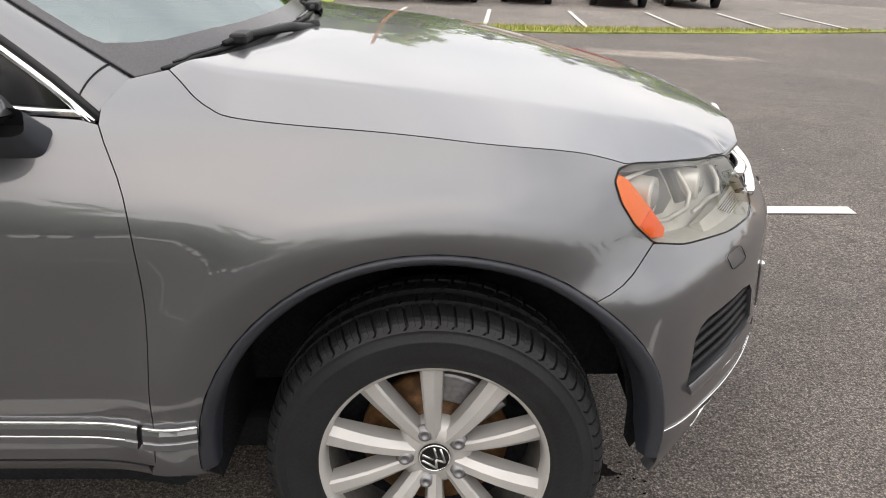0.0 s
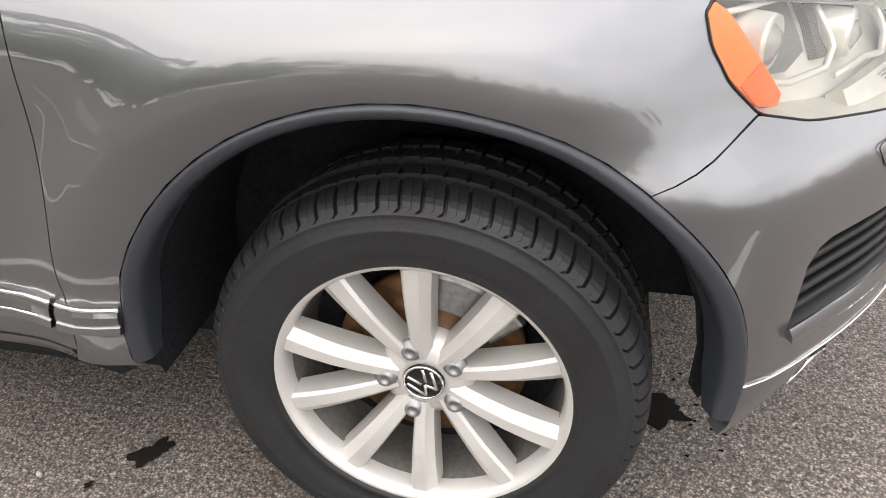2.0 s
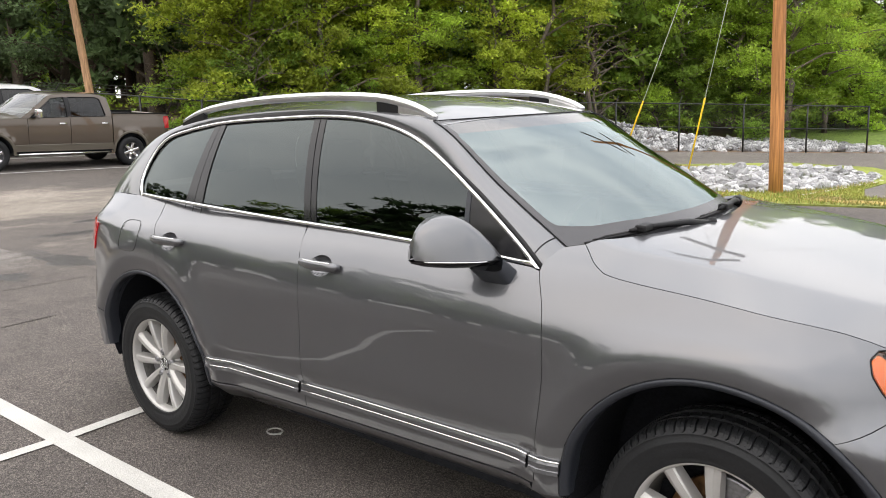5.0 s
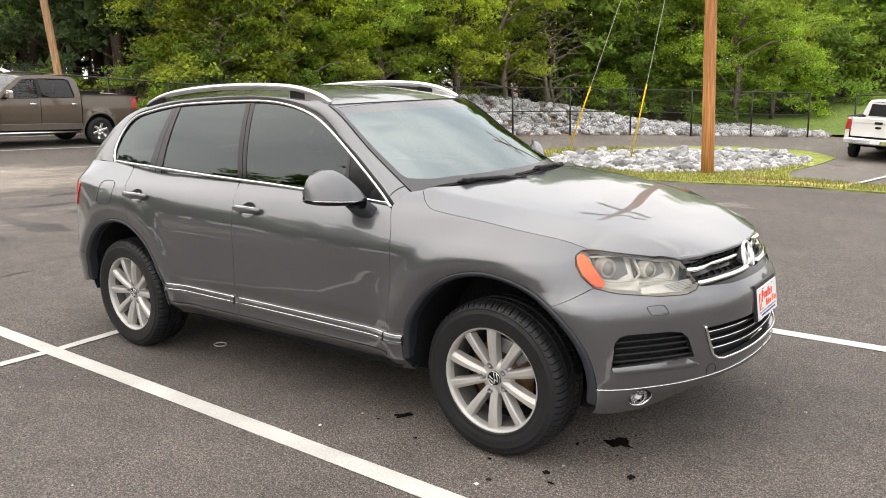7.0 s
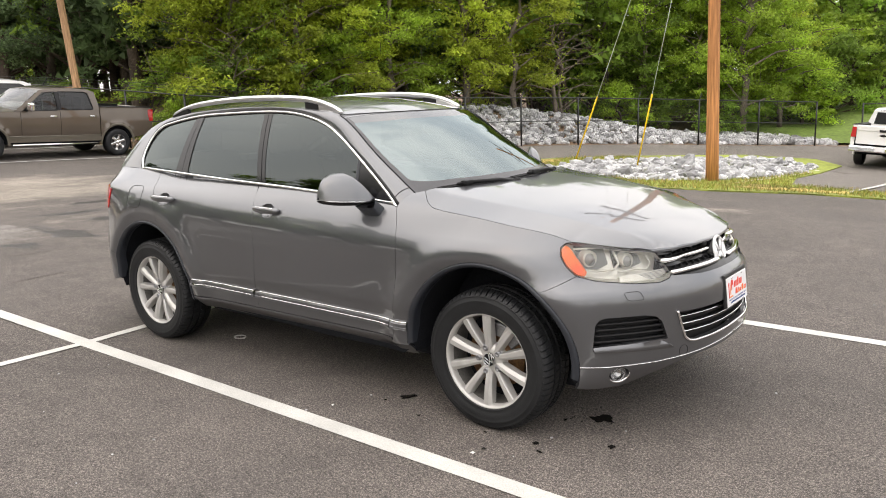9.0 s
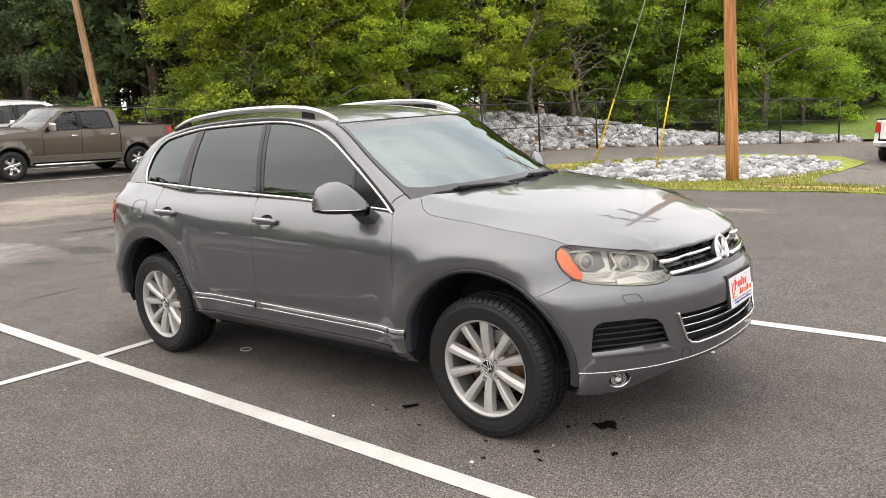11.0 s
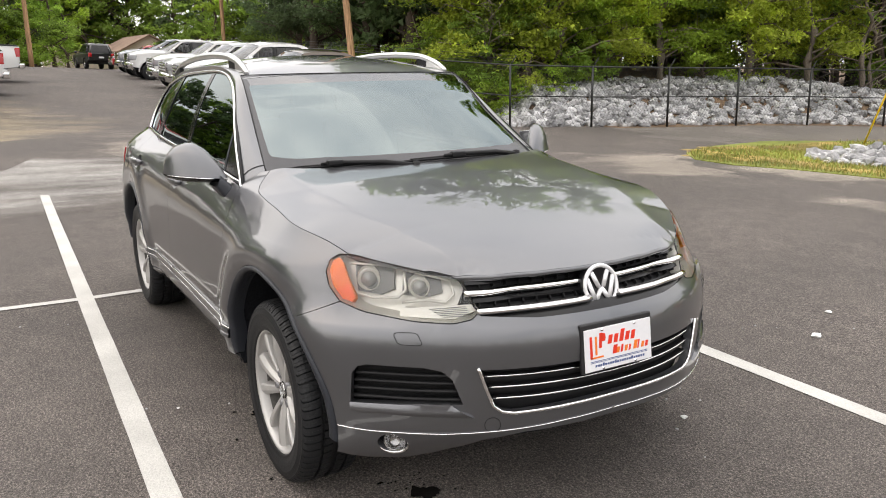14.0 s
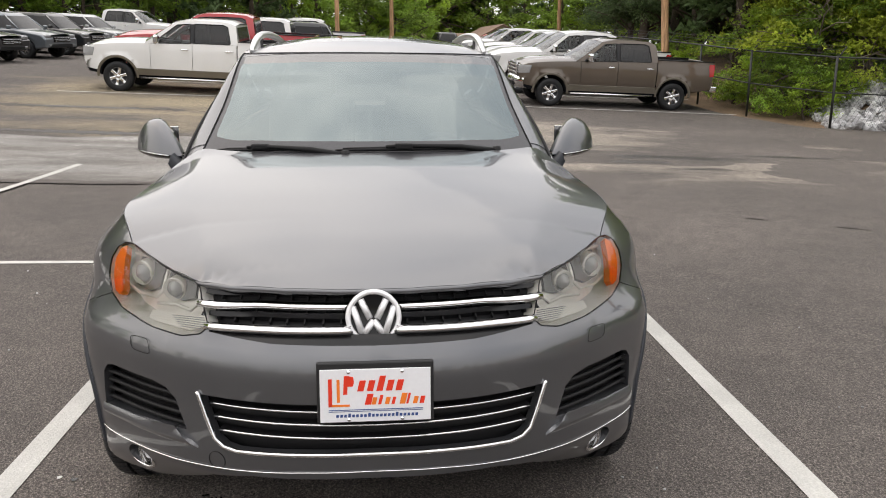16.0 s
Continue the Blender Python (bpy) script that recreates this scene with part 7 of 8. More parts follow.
corner = Vector(FENCE[-1])
side = thing("side_fence", "black chain-link fence running away along the meadow", "fence")
pts2 = [corner + Vector((0.45, 0.89)) * 2.9 * i for i in range(0, 5)]
for p in pts2:
    o = part("post", POST, FENCEBLACK, side)
    o.location = (p.x, p.y, land_z(p.x, p.y) + 0.02)
for h in (1.83, 0.92):
    part("rail", tube_mesh("rail", [(p.x, p.y, land_z(p.x, p.y) + h) for p in pts2], 0.024, 6), FENCEBLACK, side)

# utility poles and guy wires
def pole(x, y, h, r, lean=(0, 0), label="round wooden utility pole"):
    z = land_z(x, y)
    pts = [(x + lean[0] * t * h, y + lean[1] * t * h, z - 0.1 + t * h) for t in np.linspace(0, 1, 9)]
    return single("utility_pole", tube_mesh("utility_pole", pts, [r * (1 - 0.3 * i / 8) for i in range(9)], 16), ISLANDWOOD if "orange" in label else POLEWOOD, label, "utility pole")


ARMWOOD = material("weathered_wood", (0.085, 0.065, 0.05), 0.85, grain=0.3, grain_scale=14, patch=0.2, patch_scale=2, bump=0.4)
pole(-4.95, 16.6, 11.0, 0.165, (-0.020, 0.0), "orange brown wooden utility pole on the grass island")
for h, a in ((9.6, 52), (8.6, -20)):
    arm = single("crossarm", mesh_from_bm("crossarm", box_bm((2.4, 0.14, 0.15), (0, 0, 0), 0.01)), ARMWOOD, "dark weathered crossarm near the top of the pole", "crossarm")
    arm.matrix_basis = Matrix.Translation((-4.95 - 0.02 * h, 16.6 - 0.2, ground_z(-4.95, 16.6) + h)) @ pose(0, 0, 0, 0, 0, a)
pole(-24.5, 10.3, 11.0, 0.135, (-0.10, -0.03), "weathered wooden utility pole behind the fence")
pole(-49.6, 12.3, 11.0, 0.13, (0.0, 0.0), "weathered wooden utility pole far along the fence")
pole(-50.0, -2.0, 11.0, 0.15, (0.0, 0.0), "grey utility pole in the distance")
pole(-62.0, 1.8, 11.0, 0.17, (0.0, 0.0), "grey utility pole in the distance")
pole(-1.9, 38.5, 11.0, 0.15, (0.0, 0.0), "orange brown wooden utility pole by the far stalls")
pole(0.1, 55.0, 11.0, 0.14, (0.0, 0.0), "wooden utility pole by the far stalls")
for (x, y), top in (((-10.5, 19.4), (-4.95, 16.6, 10.2)), ((-8.1, 18.9), (-5.0, 16.6, 9.6))):
    z = land_z(x, y)
    a, b = Vector((x, y, z)), Vector(top)
    g = thing("guy_wire", "steel guy wire with a yellow plastic guard at its foot", "guy wire", group="guy wires")
    part("wire", tube_mesh("wire", [a, b], 0.009, 6), WIRE, g)
    part("guard", tube_mesh("guard", [a, a + (b - a).normalized() * 2.45], 0.024, 8), YELLOW, g, "yellow plastic guard")
for (a, b, sag) in (((-5.1, 16.6, 9.2), (-25.4, 10.0, 9.8), 0.5), ((-25.4, 10.0, 9.8), (-49.6, 12.3, 11.0), 0.4), ((-49.6, 12.3, 11.0), (-62.0, 1.8, 12.0), 0.4), ((-5.1, 16.6, 9.2), (-1.9, 38.5, 8.6), 0.6)):
    A, B = Vector(a), Vector(b)
    single("power_line", tube_mesh("power_line", [A.lerp(B, t) - Vector((0, 0, sag * 4 * t * (1 - t))) for t in np.linspace(0, 1, 14)], 0.012, 5), WIRE, "thin grey overhead cable between poles", "cable")

# trees
def limb(pts, radii, verts, faces, sides=6):
    fr = frames_along(pts)
    k = len(verts)
    for (p, s, u), r in zip(fr, radii):
        verts += [p + s * (r * math.cos(a)) + u * (r * math.sin(a)) for a in (2 * math.pi * j / sides for j in range(sides))]
    for i in range(len(pts) - 1):
        for j in range(sides):
            faces.append((k + i * sides + j, k + i * sides + (j + 1) % sides, k + (i + 1) * sides + (j + 1) % sides, k + (i + 1) * sides + j))


def leaf_cloud(rng, spots, per, size, verts, faces):
    """Leaves scattered round twig ends: small folded kites, each its own piece."""
    for c, r in spots:
        for _ in range(per):
            d = Vector((rng.gauss(0, 1), rng.gauss(0, 1), rng.gauss(0, 0.42)))
            p = c + d * (r * 0.45)
            nrm = Vector((rng.gauss(0, 0.85), rng.gauss(0, 0.85), 1.0)).normalized()
            a = Vector((rng.uniform(-1, 1), rng.uniform(-1, 1), rng.uniform(-0.2, 0.2))).cross(nrm).normalized()
            b = nrm.cross(a)
            s = size * rng.uniform(0.6, 1.4)
            k = len(verts)
            verts += [p - b * s * 0.34, p + a * s, p + b * s * 0.34]
            faces.append((k, k + 1, k + 2))


def build_tree(seed, height, spread_r, leafmat, low=0.12, leaves=70, size=0.17, label="", bush=False, bark=None):
    rng = random.Random(seed)
    t = thing("bush" if bush else "tree", label, "bush" if bush else "tree", group="woodland edge")
    verts, faces, spots = [], [], []
    trunk = [Vector((rng.gauss(0, 0.10) * i * 0.5, rng.gauss(0, 0.10) * i * 0.5, height * 0.92 * i / 7 - 0.2)) for i in range(8)]
    r0 = height * 0.014 + 0.03
    limb(trunk, [r0 * (1.25 - 0.155 * i) if i else r0 * 1.5 for i in range(8)], verts, faces, 8)
    n = 16 if bush or leaves < 60 else 26
    for i in range(n):
        f = low + (0.96 - low) * (i + rng.random()) / n
        j = min(6, int(f * 7))
        base = trunk[j].lerp(trunk[j + 1], f * 7 - j)
        a = rng.uniform(0, 6.283)
        reach = spread_r * (0.55 + 0.6 * rng.random()) * (1.0 - 0.55 * max(0, f - 0.5) * 2 * 0.9)
        tip = base + Vector((math.cos(a) * reach, math.sin(a) * reach, reach * rng.uniform(-0.05, 0.55)))
        mid = base.lerp(tip, 0.5) + Vector((rng.gauss(0, 0.12), rng.gauss(0, 0.12), 0.10 * reach))
        limb([base, mid, tip], [r0 * 0.35, r0 * 0.22, r0 * 0.06], verts, faces, 4)
        for q in range(4):
            g = mid.lerp(tip, 0.1 + 0.3 * q) + Vector((rng.gauss(0, 0.35), rng.gauss(0, 0.35), rng.gauss(0.05, 0.34))) * (spread_r / 2.6)
            limb([mid.lerp(tip, 0.25 * q), g], [r0 * 0.10, r0 * 0.03], verts, faces, 3)
            spots.append((g, spread_r * rng.uniform(0.13, 0.30)))
    part("trunk", mesh_of("trunk", verts, faces, True), bark or BARK, t)
    lv, lf = [], []
    leaf_cloud(rng, spots, leaves, size, lv, lf)
    part("crown", mesh_of("crown", lv, lf), leafmat, t, "leafy crown")
    return t


PALEBARK = material("pale_bark", (0.15, 0.122, 0.095), 0.9, grain=0.3, grain_scale=20, patch=0.2, patch_scale=1.5, bump=0.4)
KINDS = [build_tree(11, 10.5, 3.0, LEAVES[0], 0.10, 165, 0.135, "broad leafy tree in fresh green leaf", bark=PALEBARK),
         build_tree(12, 12.0, 2.8, LEAVES[1], 0.12, 160, 0.135, "tall broadleaf tree with mid green leaves", bark=PALEBARK),
         build_tree(13, 11.0, 3.2, LEAVES[2], 0.08, 150, 0.150, "dark green dense tree in the wood"),
         build_tree(14, 8.5, 2.6, LEAVES[3], 0.10, 160, 0.125, "young tree with yellow green leaves", bark=PALEBARK),
         build_tree(15, 3.6, 1.9, LEAVES[1], 0.02, 80, 0.115, "leafy shrub at the wood's edge", True),
         build_tree(16, 2.6, 1.5, LEAVES[0], 0.02, 75, 0.105, "fresh green bush at the wood's edge", True),
         build_tree(17, 5.2, 2.7, LEAVES[3], 0.05, 2, 0.12, "bare grey brown brush with few leaves", True, PALEBARK),
         build_tree(18, 13.0, 3.2, LEAVES[2], 0.12, 58, 0.36, "tall dark tree deep in the wood"),
         build_tree(19, 11.5, 3.2, LEAVES[1], 0.12, 58, 0.34, "tall mid green tree deep in the wood"),
         build_tree(20, 12.5, 3.0, LEAVES[0], 0.12, 58, 0.33, "tall fresh green tree in the distance")]
rng = random.Random(5)


def first_plant(kind, x, y):
    KINDS[kind].matrix_basis = Matrix.Translation((x, y, land_z(x, y)))


FAR = []


def copy_scaled(kind, x, y, s, far=False):
    """Stands a tree as a thing of its own, or notes it for the joined far woods."""
    m = Matrix.Translation((x, y, land_z(x, y))) @ pose(0, 0, 0, 0, 0, rng.uniform(0, 360)) @ Matrix.Diagonal((s, s, s * rng.uniform(0.92, 1.1), 1))
    if far:
        FAR.append((kind, m))
    else:
        copy_thing(KINDS[kind], m)


def far_woods():
    """All trees too far or too deep to tell apart, joined."""
    co, loops, mats, used, k = [], [], [], [], 0
    for kind, m in FAR:
        M = np.array(m)
        for ob in KINDS[kind].children:
            me = ob.data
            if me.materials[0] not in used:
                used.append(me.materials[0])
            v = np.zeros(len(me.vertices) * 3)
            me.vertices.foreach_get("co", v)
            me.calc_loop_triangles()
            f = np.zeros(len(me.loop_triangles) * 3, dtype=np.int32)
            me.loop_triangles.foreach_get("vertices", f)
            co.append(v.reshape(-1, 3) @ M[:3, :3].T + M[:3, 3])
            loops.append(f + k)
            mats.append(np.full(len(f) // 3, used.index(me.materials[0]), dtype=np.int32))
            k += len(me.vertices)
    co, loops, mats = np.vstack(co), np.concatenate(loops), np.concatenate(mats)
    me = bpy.data.meshes.new("far_woods")
    me.vertices.add(len(co))
    me.vertices.foreach_set("co", co.ravel())
    me.loops.add(len(loops))
    me.loops.foreach_set("vertex_index", loops)
    me.polygons.add(len(mats))
    me.polygons.foreach_set("loop_start", np.arange(0, len(loops), 3, dtype=np.int32))
    for mat in used:
        me.materials.append(mat)
    me.polygons.foreach_set("material_index", mats)
    me.update(calc_edges=True)
    tagged(new("far_woods", me), "mixed green woods far round the parking lot", "woods", kind="stuff")


first_plant(0, -20.5, 19.0), first_plant(1, -23.0, 24.5), first_plant(2, -26.0, 18.0), first_plant(3, -19.2, 15.6), first_plant(4, -19.6, 17.4), first_plant(5, -21.2, 13.4), first_plant(6, -15.6, 27.0), first_plant(7, -34.0, 22.0), first_plant(8, -22.0, 34.0), first_plant(9, -12.5, 60.0)
# along the fence: shrubs, edge trees, then deeper rows
for d in np.arange(4.0, flen[-1] - 3.5, 2.1):
    p = fence_at(d)
    q = fence_at(min(d + 0.5, flen[-1] - 0.01)) - p
    if q.length < 1e-6:
        continue
    n = Vector((-q.y, q.x)).normalized()
    far = -17.5 < p.x
    # what grows along the edge: dark pines, a bright tree, tan brush, bright and mid green in turn
    edge_kinds, behind = next((e, b) for lim, e, b in ((-24.5, (2, 2, 7), (7, 7, 2)), (-17.6, (0, 3, 0), (1, 2, 1)), (-16.1, (6, 1, 6), (1, 2, 6)), (-14.3, (3, 3, 0), (0, 1, 3)), (-12.4, (1, 1, 6), (1, 2, 1)), (-10.6, (6, 2, 1), (2, 1, 2)), (99.0, (0, 0), (0, 1))) if p.x < lim)
    for off, kinds, sc, keep in (((4.0, (4, 5, 6, 6), 0.75, 0.85) if far else (1.6, (4, 5, 4, 5), 0.65, 0.3)), (6.0 if far else 3.4, edge_kinds, 0.82 if far else 0.88, 0.75), (9.5 if far else 7.0, behind, 0.82 if far else 0.90, 0.85), (13.5, (7, 8, 7), 0.80 if far else 0.86, 0.95), (19.0, (7, 8, 7), 0.95, 0.5)):
        if rng.random() < keep and not (p.x > -7.5 and off > 7):
            s = p + n * (off + rng.uniform(-0.9, 0.9)) + q.normalized() * rng.uniform(-0.9, 0.9)
            copy_scaled(rng.choice(kinds), s.x, s.y, sc * rng.uniform(0.8, 1.2), off > 15)
for x, y, k, sc in ((-11.6, 37.0, 0, 0.85), (-9.2, 38.5, 0, 0.8), (-13.5, 40.0, 1, 0.85), (-10.4, 42.5, 3, 0.95), (-8.0, 44.0, 4, 1.4), (-11.2, 34.6, 4, 1.1), (-15.0, 36.0, 9, 0.8), (-8.6, 40.6, 5, 1.4), (-17.0, 42.0, 8, 0.85), (-12.0, 46.0, 8, 0.9), (-14.2, 33.0, 4, 1.2)):
    copy_scaled(k, x, y, sc)
# wood beyond the meadow in the north, west end of the lot, and the far south behind the camera
for x in np.arange(-14, 46, 2.6):
    y0 = 57 + 5.0 * math.sin(x * 0.33) + (38 if x > 0.5 else 0)
    for off, kinds, sc in ((0, (4, 5, 4), 1.7), (2.5, (9, 8, 9), 0.72), (7, (9, 8, 9), 0.85), (12, (7, 8), 0.95), (17, (7, 8), 1.0)):
        if off > 10 and rng.random() < 0.5:
            continue
        copy_scaled(rng.choice(kinds), x + rng.uniform(-1.5, 1.5) + off * 0.3, y0 + off + rng.uniform(-1.0, 1.0), sc * rng.uniform(0.85, 1.2), off > 5)
for y in np.arange(-30, 36, 3.2):
    for off, kinds, sc in ((0, (4, 5), 1.5), (3, (9, 8), 0.75), (8, (7, 8, 9), 0.85), (14, (7, 8), 0.95)):
        if off > 10 and rng.random() < 0.5:
            continue
        copy_scaled(rng.choice(kinds), -76 - off - (42 if 8 < y < 15 else 0) + rng.uniform(-2, 2), y + rng.uniform(-1.2, 1.2), (2.6 if 8 < y < 15 else 1.0) * sc * rng.uniform(0.85, 1.2), off > 5)
for x in np.arange(-66, 50, 4.2):
    for off, sc in ((0, 1.15),) if x > -8 else ((0, 1.15), (5, 1.6)):
        copy_scaled(rng.choice((7, 8, 9, 7)), x + rng.uniform(-2, 2), -40 - off + rng.uniform(-3, 3), (1.15 if x < -16 else 0.8 if x < -10 else 0.42) * sc * rng.uniform(0.75, 1.25), True)
for y in np.arange(-36, 60, 7.0):
    copy_scaled(rng.choice((7, 8, 9)), 48 + rng.uniform(-2, 4), y, rng.uniform(0.5, 0.7), True)
# tall dark wood behind the fence in the west
for x in np.arange(-92, -26, 4.4):
    for off in (0, 5.5):
        if not (-92 < x < -60 and off == 0):
            copy_scaled(rng.choice((7, 7, 8, 9)), x + rng.uniform(-1.5, 1.5), 27 + 0.06 * (-26 - x) + off + rng.uniform(-1.2, 1.2), rng.uniform(0.95, 1.2), True)
# bright trees behind the rock bank, a hedge by the meadow, and the wood behind the far house
for x, y, k, sc in ((-17.6, 23.0, 3, 1.0), (-16.4, 25.0, 3, 0.95), (-9.8, 34.6, 0, 0.95), (-11.0, 36.2, 0, 0.9), (-21.5, 14.6, 3, 1.1), (-11.6, 38.6, 4, 1.7), (-13.2, 41.0, 5, 2.0), (-9.6, 41.8, 4, 1.6), (-12.4, 45.0, 4, 2.0), (-10.6, 47.5, 5, 2.2), (-15.2, 39.0, 4, 1.9), (-7.4, 46.6, 5, 2.0)):
    copy_scaled(k, x, y, sc)
for y in np.arange(6, 32, 3.0):
    copy_scaled(rng.choice((7, 8, 9)), -122 + rng.uniform(-3, 3), y, rng.uniform(1.2, 1.5), True)
# the tallest trees, well behind the fence
for x, y, k, sc in ((-19.5, 27.5, 8, 1.15), (-22.6, 22.4, 1, 1.4), (-25.4, 20.2, 8, 1.55), (-28.4, 18.6, 1, 1.6), (-31.2, 19.8, 7, 1.55), (-34.6, 18.4, 8, 1.7), (-38.4, 20.0, 7, 1.6), (-42.6, 18.8, 8, 1.25), (-47.0, 20.6, 7, 1.2), (-17.0, 30.5, 8, 1.05)):
    copy_scaled(k, x, y, sc)
# bushes where the fence turns
for x, y, k, sc in ((-19.0, 12.4, 5, 0.55), (-20.0, 12.3, 4, 0.6), (-19.6, 14.6, 4, 0.9), (-18.9, 13.6, 5, 0.42), (-21.0, 12.0, 5, 0.8), (-18.7, 14.9, 5, 0.4), (-22.6, 11.9, 4, 0.8), (-22.0, 14.0, 3, 0.8), (-19.8, 15.4, 0, 0.75), (-19.4, 17.8, 3, 0.8), (-18.6, 19.6, 0, 0.8), (-20.6, 13.6, 4, 0.9)):
    copy_scaled(k, x, y, sc)
# undergrowth and dark trees deep behind the rock bank
for x, y, k, sc in ((-24.0, 34.0, 7, 1.0), (-26.5, 36.0, 7, 1.0), (-22.0, 36.5, 7, 1.0), (-28.5, 31.5, 7, 1.0), (-20.0, 33.0, 7, 0.9), (-18.0, 36.0, 7, 0.9), (-21.0, 29.0, 4, 1.7), (-23.0, 30.5, 4, 1.8), (-19.0, 30.5, 4, 1.6), (-25.0, 27.5, 4, 1.8), (-17.0, 33.0, 4, 1.7), (-27.0, 25.0, 4, 1.7), (-15.5, 34.5, 4, 1.6)):
    copy_scaled(k, x, y, sc)
# dark trees at the top of the meadow
for x, y, k, sc in ((-9.0, 49.5, 8, 0.8), (-7.2, 50.0, 8, 0.85), (-5.4, 51.0, 7, 0.8), (-4.2, 49.6, 8, 0.75), (-2.4, 52.0, 7, 0.8), (-0.8, 54.0, 8, 0.8), (-6.2, 47.8, 4, 1.2), (-3.2, 48.4, 4, 1.4), (-1.4, 50.4, 4, 1.3)):
    copy_scaled(k, x, y, sc)
# trees behind the far cars in the south-west
for k in range(13):
    copy_scaled(rng.choice((7, 8, 9, 8)), -44 - 1.7 * k + rng.uniform(-1.5, 1.5), -27 + 1.9 * k + rng.uniform(-1, 1), rng.uniform(0.75, 1.0))
    copy_scaled(rng.choice((7, 8, 7)), -50 - 1.7 * k + rng.uniform(-1.5, 1.5), -31 + 1.9 * k + rng.uniform(-1, 1), rng.uniform(0.95, 1.25), True)
    if k < 9:
        copy_scaled(rng.choice((7, 8, 9)), -41 + 2.9 * k + rng.uniform(-1, 1), -28.5 - 1.0 * k, rng.uniform(0.8, 1.1))
far_woods()

# ---- small things: stains, litter, grass, far house ----
OIL = material("oil_stain", (0.012, 0.011, 0.010), 0.25, grain=0.3, grain_scale=90)
WET = stained_asphalt("damp_asphalt", (0.062, 0.055, 0.050), 0.45)
SILT = stained_asphalt("silty_asphalt", (0.40, 0.33, 0.225), stretch=(0.7, 0.30, 1.0), reach=(0.22, 0.50), bias=0.10, cover=(0.36, 0.66))
PALE = stained_asphalt("dry_asphalt", (0.40, 0.350, 0.295), strength=1.0)
PAPER = material("paper_scrap", (0.72, 0.72, 0.70), 0.8, grain=0.05, grain_scale=60)
RINGMAT = material("pale_rubber", (0.45, 0.44, 0.42), 0.6, grain=0.1, grain_scale=60)


def blot(name, x, y, rx, ry, turn, mat, h, label, category, ragged=0.45, seed=0, n=48):
    """A flat patch with a ragged rim lying on the paving."""
    c, s = math.cos(radians(turn)), math.sin(radians(turn))
    rim = []
    for i in range(n):
        a = 2 * math.pi * i / n
        k = 1 + ragged * noise.noise(Vector((math.cos(a) * 1.6, math.sin(a) * 1.6, seed * 7.3))) + 0.45 * ragged * noise.noise(Vector((math.cos(a) * 5, math.sin(a) * 5, seed * 3.1 + 40)))
        u, v = rx * k * math.cos(a), ry * k * math.sin(a)
        rim.append((x + c * u - s * v, y + s * u + c * v))
    step = max(0.02, min(0.6, min(rx, ry) * 0.4))
    edge, run = np.array(rim), min(0.7, 0.6 * min(rx, ry))

    def lie(a, b):  # wide patches slope gently into the paving
        if h < 0.01:
            return on_ground(a, b, h)
        q = math.sqrt(((edge - (a, b)) ** 2).sum(1).min())
        return on_ground(a, b, h - (h + 0.014) * (1 - ease(0.0, run, q)))

    return single(name, panel_mesh(name, rim, lie, step, 0, 0, out=up), mat, label, category, kind="structure")


for i, (x, y, r) in enumerate(((0.44, -0.50, 0.052), (-0.62, -0.82, 0.036), (0.62, -0.78, 0.016), (0.30, -0.95, 0.016), (0.36, -1.02, 0.012), (0.12, -1.14, 0.013), (-0.70, -0.93, 0.009), (0.28, -0.62, 0.011), (0.02, -0.98, 0.009), (-0.40, -1.0, 0.009))):
    blot("oil_stain", x, y, r * 1.25, r * 0.8, 20 + 37 * i, OIL, 0.0042, "small black oil stain on the asphalt", "stain", 0.7, i, 30)
for i in range(24):
    a, q = random.uniform(0, 6.28), random.uniform(0.06, 0.20)
    blot("oil_spot", 0.44 + q * math.cos(a), -0.50 + 0.7 * q * math.sin(a), 0.005, 0.004, 0, OIL, 0.0042, "tiny black oil spot on the asphalt", "stain", 0.5, i, 10)
# wide pale dry stretches, then silt, then damp streaks, each a little above the last
for i, (x, y, rx, ry, tn) in enumerate(((-11.5, 7.0, 6.8, 9.8, 10), (-13.5, 3.5, 5.0, 6.0, 0), (-8.6, 10.5, 5.0, 5.0, 0), (-6.5, 12.0, 3.6, 2.4, 20), (-3.0, 8.6, 3.0, 1.8, 15), (3.5, 11.5, 4.5, 2.2, 20))):
    blot("dry_patch", x, y, rx, ry, tn, PALE, 0.014 + 0.0012 * i, "wide pale dry stretch on the asphalt", "stain", 0.3, 60 + i, 64)
blot("silt_patch", -19.0, -4.6, 10.5, 6.6, 4, SILT, 0.0150, "pale tan silt dried on the asphalt", "stain", 0.25, 40, 72)
# whitish streaks laid over a ragged band of the paving
WHITISH = stained_asphalt("whitish_asphalt", (0.47, 0.45, 0.42), stretch=(1.5, 0.35, 1.0), reach=(0.40, 0.60), bias=0.05, cover=(0.30, 0.66))
band = [(-7.25, 1.1), (-7.4, -1.2), (-7.3, -3.6), (-7.45, -6.2), (-7.3, -9.0), (-8.6, -9.6), (-10.2, -9.2), (-11.6, -7.6), (-11.3, -5.4), (-11.9, -3.4), (-11.4, -1.6), (-13.4, -0.9), (-13.8, -0.1), (-12.2, 0.5), (-10.6, 0.7), (-9.2, 1.4)]
sheet("chalky_patch", band, 0.0174, WHITISH, "whitish streaky patch on the asphalt", 0.5, "stain")
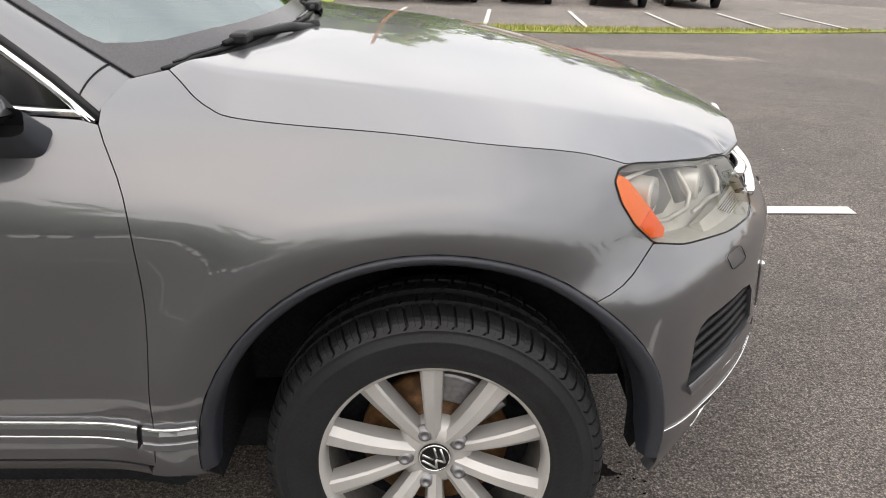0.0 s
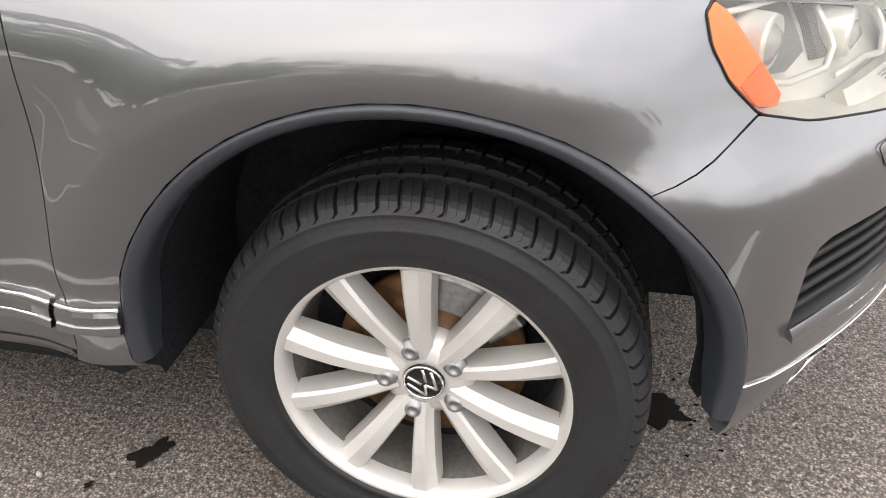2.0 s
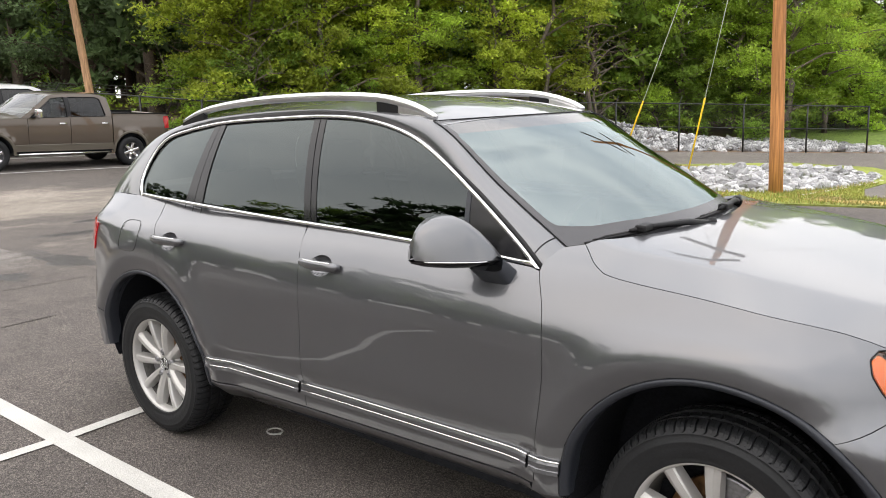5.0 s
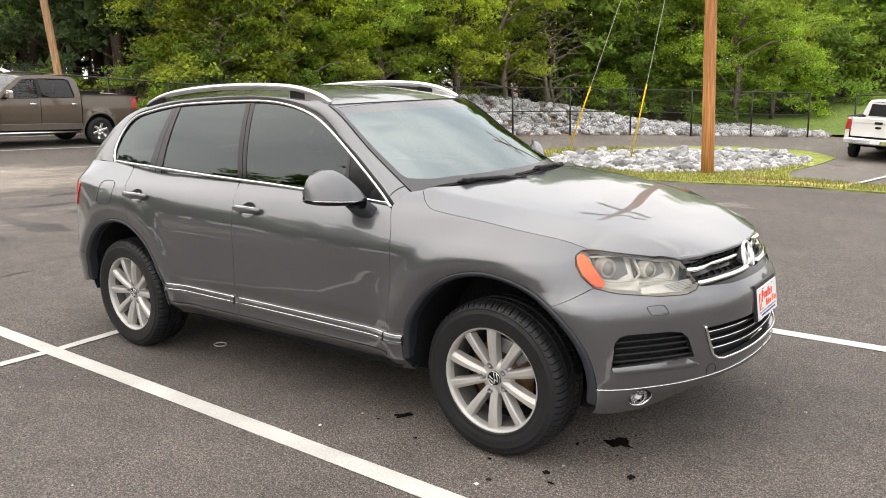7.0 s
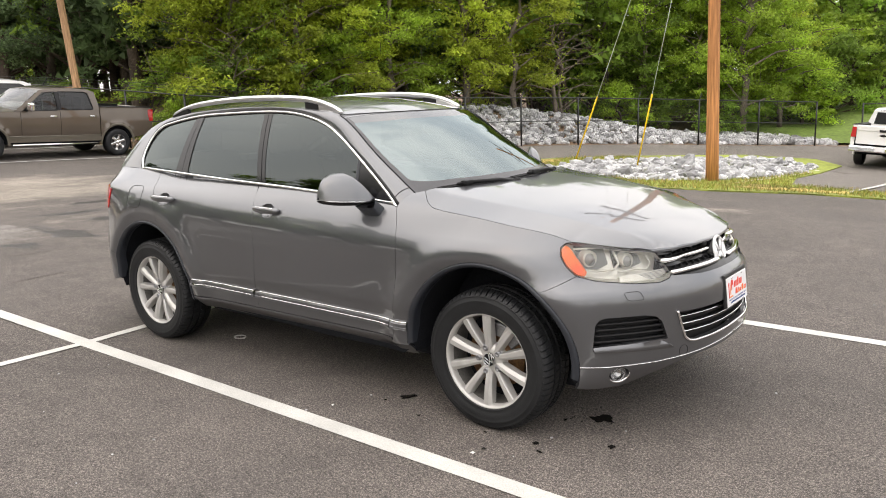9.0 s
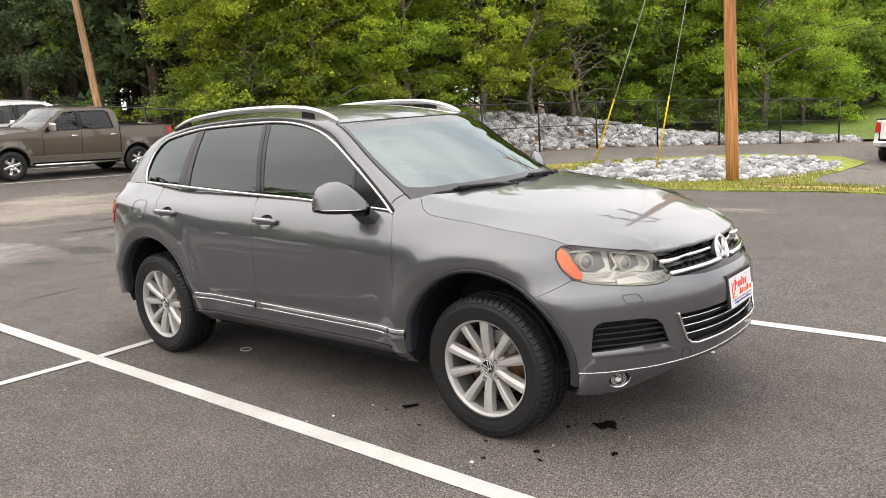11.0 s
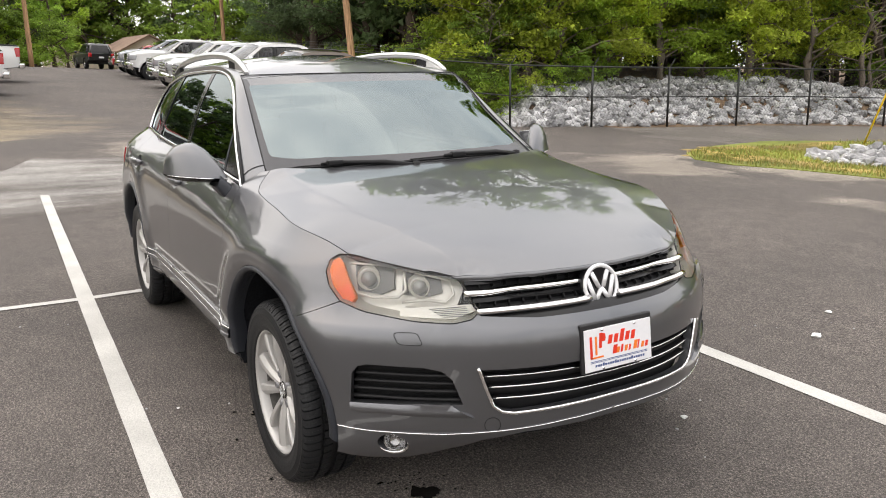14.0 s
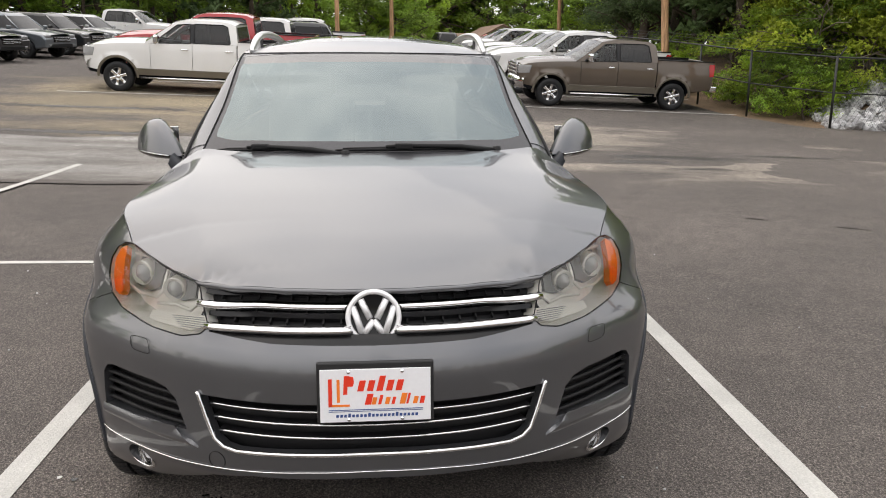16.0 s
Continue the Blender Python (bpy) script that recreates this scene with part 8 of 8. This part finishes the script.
wet = ((-8.9, 1.2, 1.9, 0.6, 10), (-8.0, 0.35, 1.0, 0.4, 30), (-10.4, 2.2, 1.6, 0.4, 80), (-10.6, 5.4, 0.75, 3.0, 6), (-11.2, 7.8, 0.40, 2.2, -3), (-10.0, 4.6, 0.5, 1.4, 0), (-9.3, 5.4, 0.3, 0.9, 0), (-9.3, 2.4, 0.5, 0.9, 20), (-11.3, 3.4, 0.3, 1.4, 0), (-11.9, -5.6, 0.35, 3.6, 4), (-15.8, -6.4, 0.4, 3.2, 0), (-9.6, 14.2, 2.2, 0.4, 38))
for i, (x, y, rx, ry, tn) in enumerate(wet):
    blot("damp_patch", x, y, rx, ry, tn, WET, 0.019 + 0.0004 * (i % 4), "dark damp patch on the asphalt", "stain", 0.5, 20 + i, 64)

# scraps of paper and pebbles
for i, (x, y, r) in enumerate(((0.47, 0.86, 0.016), (0.06, 2.40, 0.030), (-0.2, 2.9, 0.022), (0.80, -1.28, 0.010), (1.55, 2.1, 0.012), (0.10, -1.20, 0.010), (1.9, -0.2, 0.008), (-0.9, -1.15, 0.008))):
    bm = bmesh.new()
    bmesh.ops.create_icosphere(bm, subdivisions=2, radius=r)
    for v in bm.verts:
        v.co *= 1 + 0.6 * noise.noise(v.co * (1.6 / r) + Vector((i, 0, 0)))
        v.co.z *= 0.35
    sc = single("paper_scrap", mesh_from_bm("paper_scrap", bm), PAPER, "small crumpled white paper scrap on the asphalt", "litter", group="litter")
    sc.location = on_ground(x, y, r * 0.25)
pm = [rock_mesh(20 + i) for i in range(3)]
for i in range(70):
    x, y = random.uniform(-3.5, 2.4), random.uniform(-2.6, 2.8)
    p = single("pebble", pm[i % 3], ROCK, "small pale pebble lying on the asphalt", "pebble", group="pebbles")
    r = random.uniform(0.003, 0.008)
    p.matrix_basis = Matrix.Translation(on_ground(x, y, r * 0.5)) @ Matrix.Diagonal((r, r, r, 1))
ring = single("rubber_ring", tube_mesh("rubber_ring", [(0.045 * math.cos(a), 0.036 * math.sin(a), 0) for a in np.linspace(0, 2 * math.pi, 28, endpoint=False)], 0.0045, 6, True), RINGMAT, "pale oval rubber ring lying on the asphalt", "ring")
ring.location = on_ground(-2.40, -0.61, 0.005)

# dry straw patches and grass blades on the island
for i, (x, y, rx, ry, tn) in enumerate(((-9.4, 12.6, 1.5, 0.9, 30), (-8.6, 13.4, 1.9, 0.6, 10), (-10.8, 16.4, 0.7, 1.6, 0), (-3.0, 15.8, 1.6, 0.35, 22), (-10.9, 15.2, 0.6, 1.5, 0), (-7.0, 13.6, 1.4, 0.4, 35), (-3.6, 16.2, 0.9, 0.4, 20), (-10.8, 18.0, 0.5, 1.4, 20), (-9.2, 22.0, 0.8, 0.5, 50))):
    rim_h = 0.065
    blot("straw_patch", x, y, rx, ry, tn, DRYGRASS, rim_h, "dry straw-coloured grass", "grass", 0.8, 100 + i, 48)


def blades(name, n, mat, label, pick):
    verts, faces = [], []
    for _ in range(n):
        x, y, hgt = pick()
        b = on_ground(x, y, 0.03)
        a = random.uniform(0, 6.28)
        w = Vector((math.cos(a), math.sin(a), 0)) * 0.008
        lean = Vector((random.gauss(0, 0.35), random.gauss(0, 0.35), 1)) * hgt
        k = len(verts)
        verts += [b - w, b + w, b + lean * 0.6 + w * 0.6, b + lean]
        faces.append((k, k + 1, k + 2, k + 3))
    single(name, mesh_of(name, verts, faces), mat, label, "grass", kind="stuff")


def near_edge():
    while True:
        x, y = random.uniform(-11, 12), random.uniform(11.4, 22)
        if inside((x, y), island) and not inside((x, y), ROCKBED):
            return x, y, random.uniform(0.04, 0.12)


blades("grass_blades", 12000, GRASS, "short green grass blades on the island", near_edge)
blades("straw_blades", 6000, DRYGRASS, "dry straw blades among the grass", near_edge)

# far house with a gable behind the row of cars
HOUSEWALL = material("house_siding", (0.42, 0.38, 0.30), 0.8, grain=0.08, grain_scale=8, patch=0.1, patch_scale=0.6)
SHINGLE = material("roof_shingle", (0.22, 0.15, 0.11), 0.9, grain=0.25, grain_scale=9, patch=0.15, patch_scale=0.8)
hz = land_z(-106, 16)
house = thing("house", "small tan house with a low brown gable roof", "house", Matrix.Translation((-106.0, 16.4, hz - 0.2)) @ pose(0, 0, 0, 0, 0, 8))
part("wall", prism_mesh("wall", [(-3.4, 0), (3.4, 0), (3.4, 2.6), (0, 4.3), (-3.4, 2.6)], -5, 5, axis="x"), HOUSEWALL, house)
for sg in (-1, 1):
    part("roof", prism_mesh("roof", [(0, 4.35), (sg * 3.9, 2.38), (sg * 3.9, 2.52), (0, 4.52)], -5.3, 5.3, axis="x"), SHINGLE, house)
part("window", mesh_from_bm("window", box_bm((0.08, 1.2, 1.2), (5.0, 0.8, 1.6), 0.02)), GLOSSBLACK, house)
part("door", mesh_from_bm("door", box_bm((0.08, 1.0, 2.05), (5.0, -1.4, 1.05), 0.02)), WHITEPAINT, house)
wing = [(0.0, 3.3), (-2.6, 2.3), (-2.6, 2.42), (0.0, 3.46), (2.6, 2.42), (2.6, 2.3)]
part("wing_roof", prism_mesh("wing_roof", wing, -11.0, -3.3), SHINGLE, house)
part("wing_wall", mesh_from_bm("wing_wall", box_bm((4.6, 7.4, 2.4), (0, -7.0, 1.2), 0.02)), HOUSEWALL, house)

# tan metal building with a white door at the end of the far stalls
SHED = material("tan_metal_siding", (0.40, 0.31, 0.20), 0.6, grain=0.08, grain_scale=6, patch=0.1, patch_scale=0.5)
bz = ground_z(10, 78) - 0.3
shed = thing("building", "tan metal building with a wide white door", "building", Matrix.Translation((12.6, 84.0, bz)))
part("wall", mesh_from_bm("wall", box_bm((18.0, 10.0, 5.0), (0, 0, 2.5), 0.03)), SHED, shed)
part("roof", prism_mesh("roof", [(-5.3, 4.98), (5.3, 4.98), (5.3, 5.12), (0, 6.2), (-5.3, 5.12)], -9.3, 9.3, axis="x"), SHINGLE, shed)
part("garage_door", mesh_from_bm("garage_door", box_bm((4.6, 0.10, 3.4), (-5.0, -5.02, 1.72), 0.02)), WHITEPAINT, shed, "wide white door")
